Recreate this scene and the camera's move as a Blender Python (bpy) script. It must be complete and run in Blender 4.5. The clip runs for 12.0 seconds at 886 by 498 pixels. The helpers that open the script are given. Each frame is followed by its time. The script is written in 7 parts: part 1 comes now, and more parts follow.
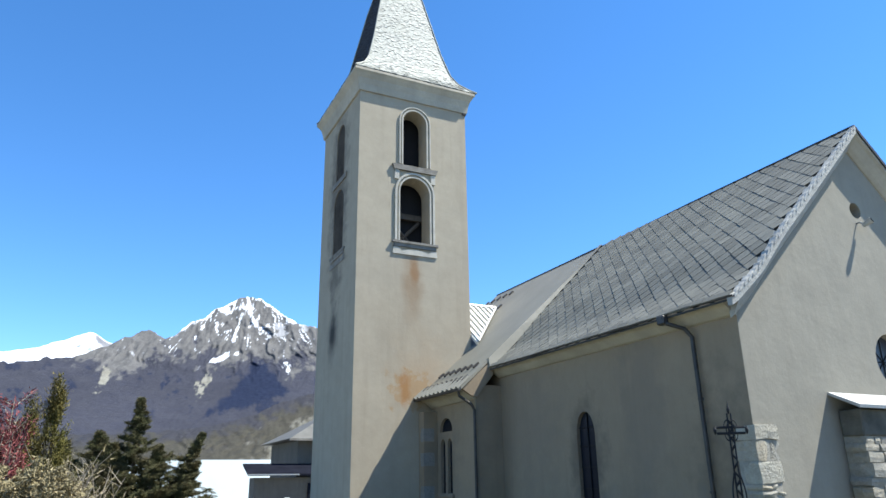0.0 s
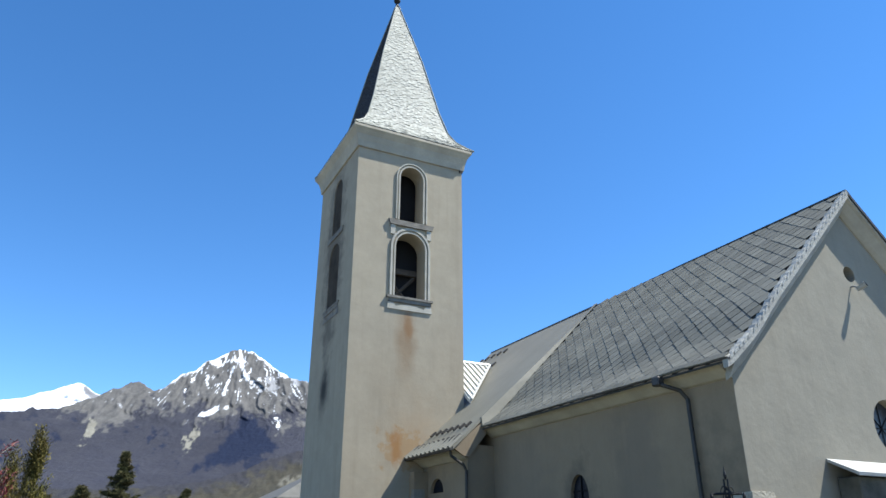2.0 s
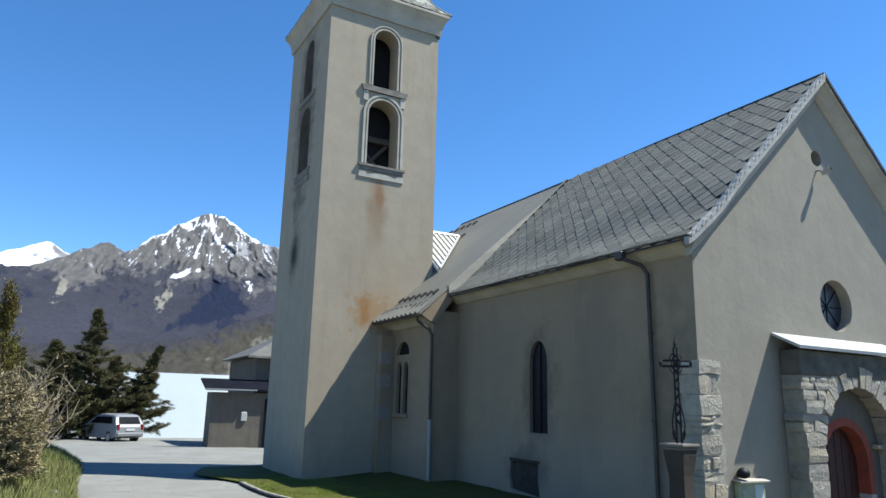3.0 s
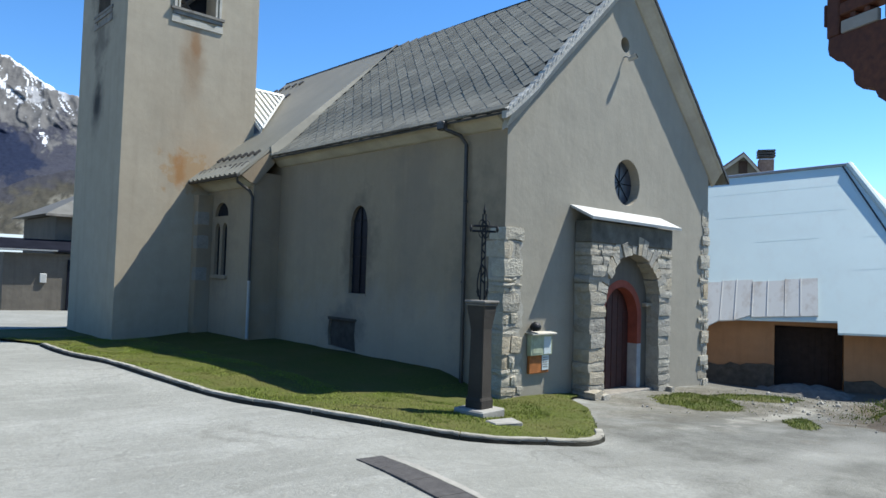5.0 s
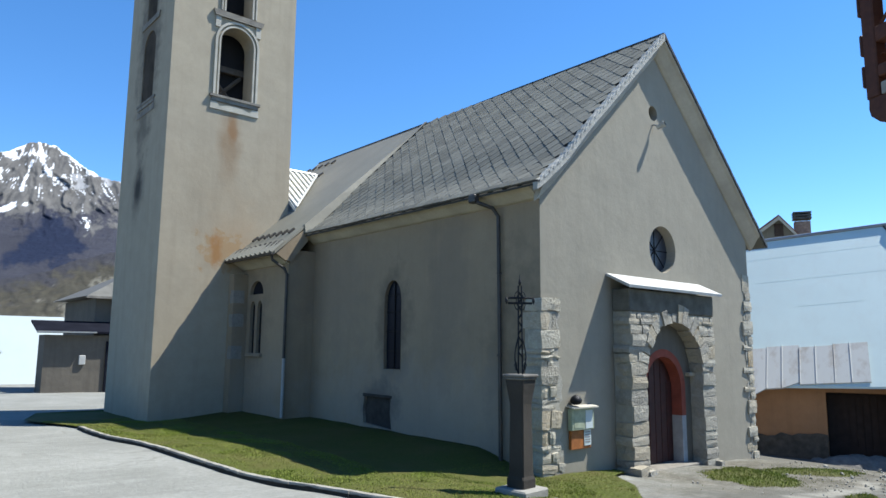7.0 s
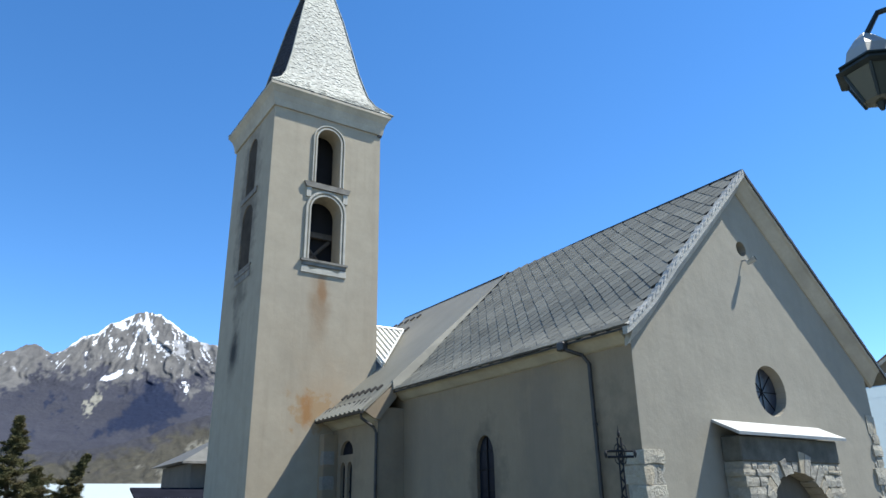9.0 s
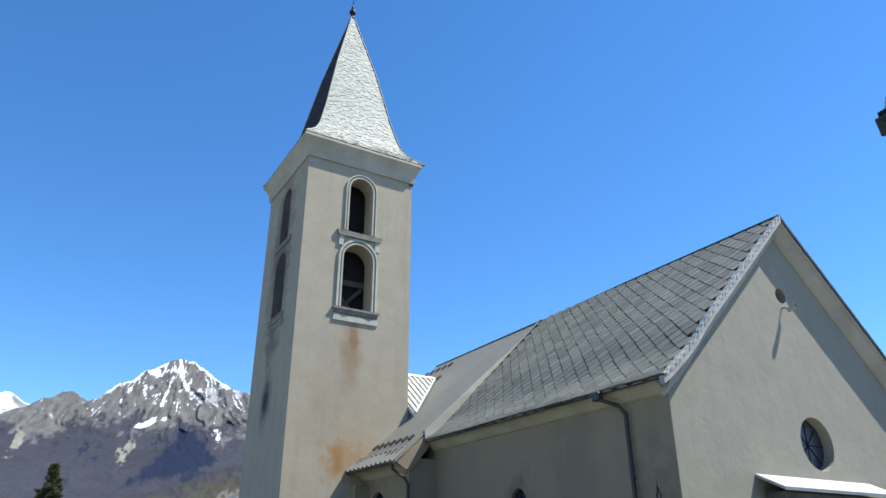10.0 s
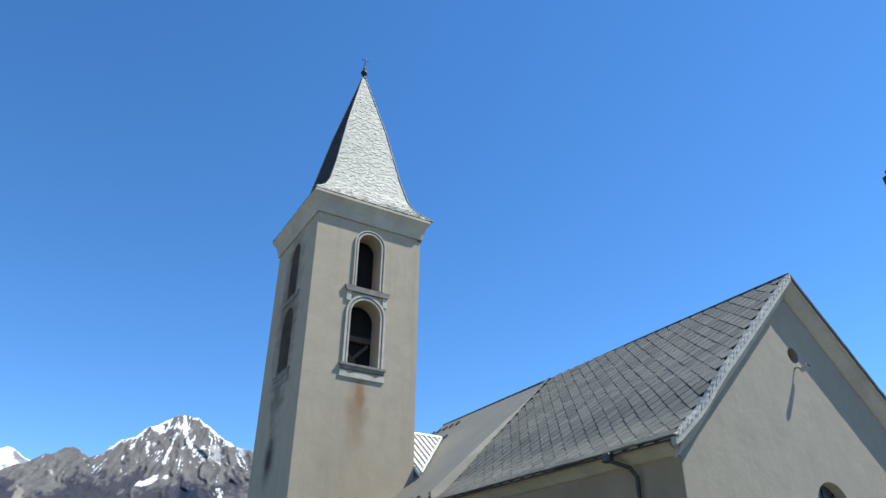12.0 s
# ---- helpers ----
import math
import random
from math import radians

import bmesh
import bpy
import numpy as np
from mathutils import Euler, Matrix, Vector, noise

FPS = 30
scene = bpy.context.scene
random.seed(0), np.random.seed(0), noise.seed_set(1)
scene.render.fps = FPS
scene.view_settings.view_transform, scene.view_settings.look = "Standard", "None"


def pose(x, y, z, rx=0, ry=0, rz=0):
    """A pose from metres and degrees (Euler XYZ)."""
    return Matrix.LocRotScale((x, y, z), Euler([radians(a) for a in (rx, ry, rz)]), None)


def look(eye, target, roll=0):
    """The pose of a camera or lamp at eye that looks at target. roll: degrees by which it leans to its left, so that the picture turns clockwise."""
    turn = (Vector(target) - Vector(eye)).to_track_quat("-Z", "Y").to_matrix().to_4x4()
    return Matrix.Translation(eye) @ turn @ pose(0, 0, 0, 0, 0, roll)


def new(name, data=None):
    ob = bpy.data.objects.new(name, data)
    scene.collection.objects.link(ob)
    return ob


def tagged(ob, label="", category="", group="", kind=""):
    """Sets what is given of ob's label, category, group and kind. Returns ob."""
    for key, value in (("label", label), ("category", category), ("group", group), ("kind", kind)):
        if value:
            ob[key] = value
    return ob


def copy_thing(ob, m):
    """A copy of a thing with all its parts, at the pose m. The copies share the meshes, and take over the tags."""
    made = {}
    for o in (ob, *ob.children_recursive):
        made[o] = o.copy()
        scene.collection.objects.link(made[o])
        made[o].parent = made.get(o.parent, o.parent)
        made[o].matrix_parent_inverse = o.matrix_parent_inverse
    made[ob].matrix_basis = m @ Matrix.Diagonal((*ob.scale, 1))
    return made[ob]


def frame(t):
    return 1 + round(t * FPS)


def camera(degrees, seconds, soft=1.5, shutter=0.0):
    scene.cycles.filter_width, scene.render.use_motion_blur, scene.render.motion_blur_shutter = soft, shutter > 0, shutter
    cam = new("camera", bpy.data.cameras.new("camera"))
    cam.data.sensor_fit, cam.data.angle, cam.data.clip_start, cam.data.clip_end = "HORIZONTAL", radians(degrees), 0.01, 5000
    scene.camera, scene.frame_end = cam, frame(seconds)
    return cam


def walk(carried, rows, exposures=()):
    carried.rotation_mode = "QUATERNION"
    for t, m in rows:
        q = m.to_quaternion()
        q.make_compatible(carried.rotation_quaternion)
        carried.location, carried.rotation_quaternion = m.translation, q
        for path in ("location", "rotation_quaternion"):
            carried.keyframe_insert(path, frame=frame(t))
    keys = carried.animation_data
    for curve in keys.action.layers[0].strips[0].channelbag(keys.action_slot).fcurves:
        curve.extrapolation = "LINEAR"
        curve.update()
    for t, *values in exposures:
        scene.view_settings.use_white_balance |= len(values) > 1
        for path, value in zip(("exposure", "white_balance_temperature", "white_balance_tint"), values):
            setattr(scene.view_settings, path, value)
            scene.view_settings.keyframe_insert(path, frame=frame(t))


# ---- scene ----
# ---- camera and walk ----
cam = camera(64.53, 12.0)
ROWS = [
    (0, -8.744, -7.548, 2.082, 108.495, 0.821, -25.878),
    (0.5, -8.740, -7.531, 2.098, 113.600, 1.279, -25.319),
    (1, -8.762, -7.547, 2.102, 116.674, 1.429, -25.062),
    (1.5, -8.718, -7.539, 2.097, 116.894, 1.039, -25.248),
    (2, -8.715, -7.534, 2.092, 113.045, -0.073, -26.588),
    (2.5, -8.714, -7.547, 2.057, 107.515, -0.710, -27.798),
    (3, -8.682, -7.541, 2.048, 102.663, -1.361, -29.335),
    (3.5, -8.680, -7.569, 2.016, 99.668, -1.497, -32.845),
    (3.7, -8.713, -7.608, 1.981, 98.727, -1.269, -34.441),
    (5.3, -8.738, -7.715, 1.973, 91.893, -1.889, -44.729),
    (5.5, -8.746, -7.671, 1.974, 92.098, -1.708, -45.217),
    (6, -8.737, -7.665, 1.974, 93.425, -0.697, -45.419),
    (6.5, -8.725, -7.653, 1.986, 95.838, -0.611, -43.337),
    (7, -8.711, -7.637, 1.997, 98.106, -0.477, -40.870),
    (7.5, -8.713, -7.625, 2.011, 100.741, 0.200, -37.711),
    (7.7, -8.693, -7.564, 2.038, 102.347, 0.564, -36.472),
    (9.3, -8.697, -7.614, 2.037, 110.877, 0.786, -32.628),
    (9.5, -8.694, -7.607, 2.051, 111.114, 0.649, -31.976),
    (10, -8.693, -7.590, 2.060, 114.145, 0.102, -30.980),
    (10.5, -8.714, -7.596, 2.055, 115.989, -0.052, -31.148),
    (11, -8.697, -7.585, 2.072, 117.163, -0.293, -30.247),
    (11.5, -8.690, -7.607, 2.069, 117.994, -0.139, -30.370),
    (12, -8.680, -7.578, 2.059, 118.740, -0.564, -30.576),
]
walk(cam, [(t, pose(x, y, z, rx, ry, rz)) for t, x, y, z, rx, ry, rz in ROWS],
     [(0.0, 1.22), (0.5, 1.12), (1.0, 1.05), (1.5, 0.97), (2.0, 0.97), (3.0, 0.84), (3.5, 0.86), (5.5, 0.9), (7.0, 0.95), (9.5, 1.0), (10.5, 0.95), (12.0, 0.87)])

# ---- world, sun, exposure ----
SUN_WAY = Vector((1.05, -0.47, 1.74)).normalized()
world = bpy.data.worlds.new("sky")
scene.world = world
world.use_nodes = True
wn = world.node_tree.nodes
sky = wn.new("ShaderNodeTexSky")
sky.sky_type = "NISHITA"
sky.sun_disc = False
sky.sun_elevation = math.asin(SUN_WAY.z)
sky.sun_rotation = math.atan2(SUN_WAY.x, SUN_WAY.y)
sky.altitude = 2200
sky.air_density = 1.0
sky.dust_density = 0.0
sky.ozone_density = 4.0
wn["Background"].inputs[1].default_value = 0.13
vivid = wn.new("ShaderNodeHueSaturation")
vivid.inputs["Saturation"].default_value = 1.21
world.node_tree.links.new(sky.outputs[0], vivid.inputs["Color"])
world.node_tree.links.new(vivid.outputs[0], wn["Background"].inputs[0])
sun = new("sun", bpy.data.lights.new("sun", "SUN"))
sun.data.energy = 5.0
sun.data.angle = radians(0.53)
sun.data.color = (0.97, 0.97, 0.915)
sun.matrix_world = look(SUN_WAY * 90, (0, 0, 0))


# ---- materials ----
def material(name, rough=0.8, metal=0.0, spec=0.3):
    m = bpy.data.materials.new(name)
    m.use_nodes = True
    b = m.node_tree.nodes["Principled BSDF"]
    b.inputs["Roughness"].default_value = rough
    b.inputs["Metallic"].default_value = metal
    b.inputs["Specular IOR Level"].default_value = spec
    return m


def node(m, kind, **values):
    n = m.node_tree.nodes.new(kind)
    for key, value in values.items():
        n.inputs[key.replace("_", " ")].default_value = value
    return n


def link(m, a, b):
    m.node_tree.links.new(a, b)


def coords(m, stretch=(1, 1, 1), shift=(0, 0, 0), source="Object"):
    tc = m.node_tree.nodes.new("ShaderNodeTexCoord")
    mp = m.node_tree.nodes.new("ShaderNodeMapping")
    mp.inputs["Scale"].default_value = stretch
    mp.inputs["Location"].default_value = shift
    link(m, tc.outputs[source], mp.inputs[0])
    return mp.outputs[0]


def noisy(m, vec, scale, detail=4, rough=0.55, lo=0.3, hi=0.7):
    n = node(m, "ShaderNodeTexNoise", Scale=scale, Detail=detail, Roughness=rough)
    link(m, vec, n.inputs["Vector"])
    r = node(m, "ShaderNodeMapRange", From_Min=lo, From_Max=hi)
    link(m, n.outputs["Fac"], r.inputs["Value"])
    return r.outputs[0]


def blend(m, fac, a, b, kind="MIX"):
    n = m.node_tree.nodes.new("ShaderNodeMix")
    n.data_type = "RGBA"
    n.blend_type = kind
    ins = [s for s in n.inputs if s.type == "RGBA"]
    for s, v in zip(ins, (a, b)):
        if isinstance(v, tuple):
            s.default_value = (*v, 1)
        else:
            link(m, v, s)
    if isinstance(fac, float):
        n.inputs[0].default_value = fac
    else:
        link(m, fac, n.inputs[0])
    return [s for s in n.outputs if s.type == "RGBA"][0]


def math_node(m, op, a, b=0.0):
    n = m.node_tree.nodes.new("ShaderNodeMath")
    n.operation = op
    for s, v in zip(n.inputs, (a, b)):
        if isinstance(v, (int, float)):
            s.default_value = v
        else:
            link(m, v, s)
    return n.outputs[0]


def relief(m, height, strength=0.4, distance=0.02):
    b = node(m, "ShaderNodeBump", Strength=strength, Distance=distance)
    link(m, height, b.inputs["Height"])
    link(m, b.outputs[0], m.node_tree.nodes["Principled BSDF"].inputs["Normal"])


def paint(m, colour):
    s = m.node_tree.nodes["Principled BSDF"].inputs["Base Color"]
    if isinstance(colour, tuple):
        s.default_value = (*colour, 1)
    else:
        link(m, colour, s)


def plain(name, colour, rough=0.7, metal=0.0, vary=0.18, scale=6.0, bump=0.15, spec=0.3):
    """One colour with mottling at two scales and a fine relief."""
    m = material(name, rough, metal, spec)
    v = coords(m)
    big, fine = noisy(m, v, scale), noisy(m, v, scale * 9, 5)
    dark = tuple(c * (1 - vary) for c in colour)
    light = tuple(min(1, c * (1 + vary * 0.7)) for c in colour)
    c = blend(m, big, dark, light)
    c = blend(m, math_node(m, "MULTIPLY", fine, 0.35), c, tuple(x * 0.8 for x in colour))
    paint(m, c)
    relief(m, fine, bump, 0.01)
    return m


def stucco(name, base, stain, warm, seed, drip=0.35, bump=0.5):
    """Rendered wall: cloudy tint, vertical drips, sandy relief."""
    m = material(name, 0.92, 0, 0.15)
    v = coords(m, shift=(seed, seed * 0.7, 0))
    cloud = noisy(m, v, 0.55, 5, 0.6, 0.35, 0.68)
    mid = noisy(m, v, 2.6, 6, 0.65, 0.36, 0.7)
    grain = noisy(m, v, 42, 4, 0.6, 0.3, 0.7)
    run = noisy(m, coords(m, (2.2, 2.2, 0.16), (seed, 0, 0)), 1.6, 5, 0.6, 0.5, 0.78)
    c = blend(m, cloud, base, warm)
    c = blend(m, math_node(m, "MULTIPLY", run, drip), c, stain)
    c = blend(m, math_node(m, "MULTIPLY", mid, 0.28), c, stain)
    c = blend(m, math_node(m, "MULTIPLY", grain, 0.16), c, tuple(x * 0.7 for x in base))
    paint(m, c)
    lump = noisy(m, v, 5, 5, 0.6, 0.3, 0.7)
    wave = noisy(m, v, 1.3, 4, 0.55, 0.25, 0.75)
    rough = math_node(m, "ADD", math_node(m, "MULTIPLY", lump, 0.4), math_node(m, "MULTIPLY", grain, 0.18))
    relief(m, math_node(m, "ADD", rough, math_node(m, "MULTIPLY", wave, 2.4)), bump, 0.012)
    return m, v, c


def spot(m, centre, radii, soft=1.0, rag=0.5, scale=3.0):
    """A ragged stain: 1 inside an ellipsoid, 0 outside."""
    v = coords(m, tuple(1 / r for r in radii), tuple(-c / r for c, r in zip(centre, radii)))
    ln = m.node_tree.nodes.new("ShaderNodeVectorMath")
    ln.operation = "LENGTH"
    link(m, v, ln.inputs[0])
    n = noisy(m, coords(m), scale, 5, 0.6, 0.2, 0.8)
    d = math_node(m, "ADD", ln.outputs["Value"], math_node(m, "MULTIPLY", math_node(m, "SUBTRACT", n, 0.5), rag * 2))
    r = node(m, "ShaderNodeMapRange", From_Min=1.0, From_Max=1.0 - soft)
    link(m, d, r.inputs["Value"])
    return r.outputs[0]


WALL, _, _ = stucco("nave_render", (0.285, 0.261, 0.209), (0.195, 0.175, 0.14), (0.312, 0.285, 0.228), 3.0, 0.3, 0.3)
SIDE, _, side_c = stucco("side_render", (0.315, 0.246, 0.166), (0.195, 0.149, 0.10), (0.275, 0.214, 0.145), 8.0, 0.45, 0.3)
# the two pale low patches put light from the sky into the wall colour
for at, size, amount, tint in (((0, 4.02, 2.45), (0.6, 0.48, 1.05), 0.75, (0.14, 0.11, 0.08)), ((0, 4.45, 0.85), (0.6, 0.62, 0.42), 0.85, (0.09, 0.07, 0.052)), ((0, 0.3, 1.1), (0.7, 0.8, 2.2), 0.8, (0.17, 0.135, 0.095)),
                               ((0, 3.0, 0.8), (0.7, 4.2, 0.8), 0.28, (0.31, 0.29, 0.26)), ((-0.71, 8.5, 1.0), (0.4, 1.2, 0.9), 0.25, (0.30, 0.28, 0.25)), ((0, 2.3, 3.3), (0.7, 0.5, 1.6), 0.5, (0.20, 0.16, 0.12)),
                               ((0, 6.2, 3.3), (0.7, 1.2, 1.2), 0.5, (0.22, 0.175, 0.13)), ((-0.71, 8.8, 2.6), (0.5, 0.6, 1.1), 0.6, (0.19, 0.155, 0.115))):
    side_c = blend(SIDE, math_node(SIDE, "MULTIPLY", spot(SIDE, at, tuple(1.4 * r for r in size), 0.55, 0.5, 2.2), amount), side_c, tint)
paint(SIDE, side_c)
TOWER, _, tower_c = stucco("tower_render", (0.37, 0.318, 0.238), (0.235, 0.195, 0.142), (0.40, 0.343, 0.255), 14.0, 0.35, 0.22)
rust = spot(TOWER, (-1.28, 9.6, 7.3), (0.42, 0.6, 1.25), 0.75, 0.35, 2.0)
tower_c = blend(TOWER, math_node(TOWER, "MULTIPLY", rust, 0.55), tower_c, (0.22, 0.13, 0.065))
blush = spot(TOWER, (-1.0, 9.6, 4.7), (1.2, 0.8, 1.6), 0.9, 0.45, 1.6)
tower_c = blend(TOWER, math_node(TOWER, "MULTIPLY", blush, 0.38), tower_c, (0.35, 0.235, 0.135))
ochre = spot(TOWER, (-1.25, 9.6, 4.5), (0.66, 0.6, 0.52), 0.3, 0.95, 4.2)
tower_c = blend(TOWER, math_node(TOWER, "MULTIPLY", ochre, 0.5), tower_c, (0.33, 0.19, 0.075))
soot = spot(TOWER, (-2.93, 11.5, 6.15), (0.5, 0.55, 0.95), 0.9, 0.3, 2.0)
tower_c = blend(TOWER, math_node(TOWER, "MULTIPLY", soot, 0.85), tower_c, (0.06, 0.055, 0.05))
# the first, tall spot puts the left recesses' darkness into the wall colour
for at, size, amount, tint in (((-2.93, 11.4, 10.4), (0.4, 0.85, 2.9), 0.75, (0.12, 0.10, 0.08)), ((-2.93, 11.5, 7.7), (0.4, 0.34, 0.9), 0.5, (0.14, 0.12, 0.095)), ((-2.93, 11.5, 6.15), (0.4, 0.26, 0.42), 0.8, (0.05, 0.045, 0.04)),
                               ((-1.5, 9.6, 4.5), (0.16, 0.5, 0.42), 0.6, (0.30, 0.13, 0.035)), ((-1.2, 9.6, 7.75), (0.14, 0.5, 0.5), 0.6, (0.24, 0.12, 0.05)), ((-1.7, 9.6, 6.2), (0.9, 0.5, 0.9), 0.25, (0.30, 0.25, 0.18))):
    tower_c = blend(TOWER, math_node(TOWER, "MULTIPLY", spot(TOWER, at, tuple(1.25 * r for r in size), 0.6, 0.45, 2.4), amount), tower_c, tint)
paint(TOWER, tower_c)
COVE = plain("cornice_plaster", (0.42, 0.37, 0.285), 0.9, 0, 0.2, 1.5, 0.3)
MOULD = plain("pale_moulding", (0.43, 0.40, 0.335), 0.85, 0, 0.2, 3.0, 0.25)
LINTEL = plain("lichened_lintel", (0.125, 0.118, 0.097), 0.95, 0, 0.45, 3.0, 0.6, 0.1)
SOOTED = plain("sooty_plaster", (0.055, 0.047, 0.04), 0.95, 0, 0.5, 4.0, 0.4)
LEDGE = plain("weathered_ledge", (0.215, 0.195, 0.165), 0.9, 0, 0.35, 4.0, 0.4)
VERGE = plain("verge_mortar", (0.36, 0.348, 0.31), 0.8, 0, 0.25, 3.0, 0.5)
PAT = plain("white_mortar_pats", (0.38, 0.37, 0.335), 0.85, 0, 0.25, 5.0, 0.4)
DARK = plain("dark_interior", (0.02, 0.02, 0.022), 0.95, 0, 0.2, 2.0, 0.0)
BEAM = plain("bell_timber", (0.09, 0.075, 0.06), 0.9, 0, 0.3, 6.0, 0.3)
RECESS_DARK = plain("recess_dark", (0.075, 0.062, 0.05), 0.95, 0, 0.35, 2.0, 0.3, 0.03)
BRONZE = plain("bell_bronze", (0.10, 0.085, 0.055), 0.45, 0.8, 0.3, 5.0, 0.1)
IRON = plain("wrought_iron", (0.025, 0.025, 0.027), 0.55, 0.6, 0.3, 20.0, 0.2)
ZINC = plain("zinc_sheet", (0.30, 0.32, 0.34), 0.45, 0.7, 0.2, 2.0, 0.1)
GUTTER = plain("dark_gutter", (0.07, 0.065, 0.06), 0.5, 0.5, 0.3, 4.0, 0.1)
WHITE_PIPE = plain("white_pipe", (0.36, 0.36, 0.34), 0.5, 0, 0.1, 4.0, 0.0)
GLASS = material("dark_glass", 0.2, 0, 0.12)
paint(GLASS, (0.012, 0.014, 0.02))
# the sky's reflection is put into this glass as a bluish base colour
PALE_GLASS = material("sky_tint_glass", 0.35, 0, 0.35)
paint(PALE_GLASS, (0.04, 0.044, 0.055))
LEAD = plain("leaded_lights", (0.018, 0.018, 0.019), 0.8, 0.0, 0.3, 8.0, 0.2, 0.05)
RED = plain("red_limewash", (0.25, 0.062, 0.04), 0.85, 0, 0.25, 5.0, 0.2)
LIME = plain("white_limewash", (0.33, 0.33, 0.33), 0.85, 0, 0.2, 5.0, 0.2)
DOOR = plain("oxblood_door", (0.05, 0.014, 0.011), 0.6, 0, 0.35, 7.0, 0.15)
RUSTY = plain("rusty_panel", (0.33, 0.115, 0.03), 0.75, 0, 0.35, 9.0, 0.2)
PAPER = plain("paper", (0.50, 0.55, 0.54), 0.8, 0, 0.05, 3.0, 0.0)
POSTER = plain("printed_poster", (0.33, 0.36, 0.25), 0.7, 0, 0.25, 9.0, 0.0)
WHITE = plain("white_metal", (0.42, 0.42, 0.40), 0.6, 0, 0.12, 5.0, 0.05)
CONCRETE = plain("kerb_concrete", (0.27, 0.255, 0.215), 0.92, 0, 0.35, 4.0, 0.4)
KERB_DIRT_SHADE = plain("kerb_dirt_shade", (0.03, 0.028, 0.02), 0.95, 0, 0.4, 9.0, 0.6)
CAST = plain("cast_iron_grate", (0.075, 0.07, 0.068), 0.7, 0.3, 0.3, 14.0, 0.3)


def stones(name, base, warm, dark, bump=0.8):
    """Rough stone, each block its own tint."""
    m = material(name, 0.92, 0, 0.15)
    info = m.node_tree.nodes.new("ShaderNodeObjectInfo")
    v = coords(m)
    ramp = m.node_tree.nodes.new("ShaderNodeValToRGB")
    e = ramp.color_ramp.elements
    e[0].color, e[1].color = (*dark, 1), (*base, 1)
    w = e.new(0.55)
    w.color = (*base, 1)
    w = e.new(0.85)
    w.color = (*warm, 1)
    link(m, info.outputs["Random"], ramp.inputs[0])
    c = blend(m, math_node(m, "MULTIPLY", noisy(m, v, 5, 6, 0.65, 0.4, 0.7), 0.4), ramp.outputs[0], tuple(x * 0.45 for x in base))
    c = blend(m, math_node(m, "MULTIPLY", noisy(m, v, 22, 5, 0.6, 0.45, 0.7), 0.3), c, tuple(x * 1.3 for x in base))
    paint(m, c)
    relief(m, noisy(m, v, 16, 6, 0.65, 0.25, 0.75), bump, 0.02)
    return m


STONE = stones("quoin_stone", (0.40, 0.372, 0.305), (0.37, 0.295, 0.195), (0.29, 0.265, 0.215), 0.9)
PORTAL = stones("portal_stone", (0.375, 0.348, 0.29), (0.35, 0.30, 0.22), (0.27, 0.248, 0.208), 0.9)
SIDE_STONE = stones("patch_stone", (0.27, 0.255, 0.225), (0.25, 0.23, 0.2), (0.22, 0.2, 0.17), 0.5)
MORTAR = plain("old_mortar", (0.34, 0.318, 0.265), 0.95, 0, 0.25, 6.0, 0.5)
PILLAR = plain("pedestal_stone", (0.048, 0.041, 0.034), 0.9, 0, 0.3, 1.5, 0.25)
CAPSTONE = plain("cap_stone", (0.15, 0.14, 0.125), 0.9, 0, 0.35, 3.0, 0.4)
SLAB = plain("pale_slab", (0.27, 0.258, 0.23), 0.9, 0, 0.2, 4.0, 0.3)


def slate_material(name, a, b, lichen, per_island):
    m = material(name, 0.75, 0, 0.2)
    v = m.node_tree.nodes.new("ShaderNodeNewGeometry").outputs["Position"]
    if per_island:
        info = m.node_tree.nodes.new("ShaderNodeNewGeometry").outputs["Random Per Island"]
    else:
        info = m.node_tree.nodes.new("ShaderNodeObjectInfo").outputs["Random"]
    c = blend(m, info, a, b)
    c = blend(m, math_node(m, "MULTIPLY", noisy(m, v, 0.9, 6, 0.65, 0.42, 0.7), 0.45), c, lichen)
    c = blend(m, math_node(m, "MULTIPLY", noisy(m, v, 14, 5, 0.6, 0.4, 0.75), 0.35), c, tuple(x * 0.6 for x in a))
    paint(m, c)
    relief(m, noisy(m, v, 30, 4), 0.25, 0.006)
    return m


SLATE = slate_material("grey_slate", (0.125, 0.121, 0.10), (0.20, 0.193, 0.16), (0.235, 0.224, 0.178), False)
SLATE_REST = slate_material("grey_slate_rest", (0.125, 0.121, 0.10), (0.20, 0.193, 0.16), (0.235, 0.224, 0.178), True)
UNDER = plain("roof_battens", (0.05, 0.05, 0.047), 0.9, 0, 0.3, 3.0, 0.0)
SHINGLE = slate_material("silvery_shingle", (0.26, 0.258, 0.225), (0.43, 0.425, 0.375), (0.33, 0.33, 0.275), True)
# near-black copy of the shingle, with the spire's shade put into its colour
SHADE_SHINGLE = slate_material("shade_shingle", (0.035, 0.031, 0.033), (0.06, 0.053, 0.052), (0.045, 0.042, 0.035), True)
SHINGLE.node_tree.nodes["Principled BSDF"].inputs["Roughness"].default_value = 0.55
SHINGLE.node_tree.nodes["Principled BSDF"].inputs["Specular IOR Level"].default_value = 0.15
NEWROOF = plain("beige_grey_roofing", (0.225, 0.212, 0.17), 0.6, 0, 0.12, 1.2, 0.15)
RIBBED = plain("white_ribbed_sheet", (0.62, 0.62, 0.58), 0.5, 0.1, 0.1, 1.5, 0.05)


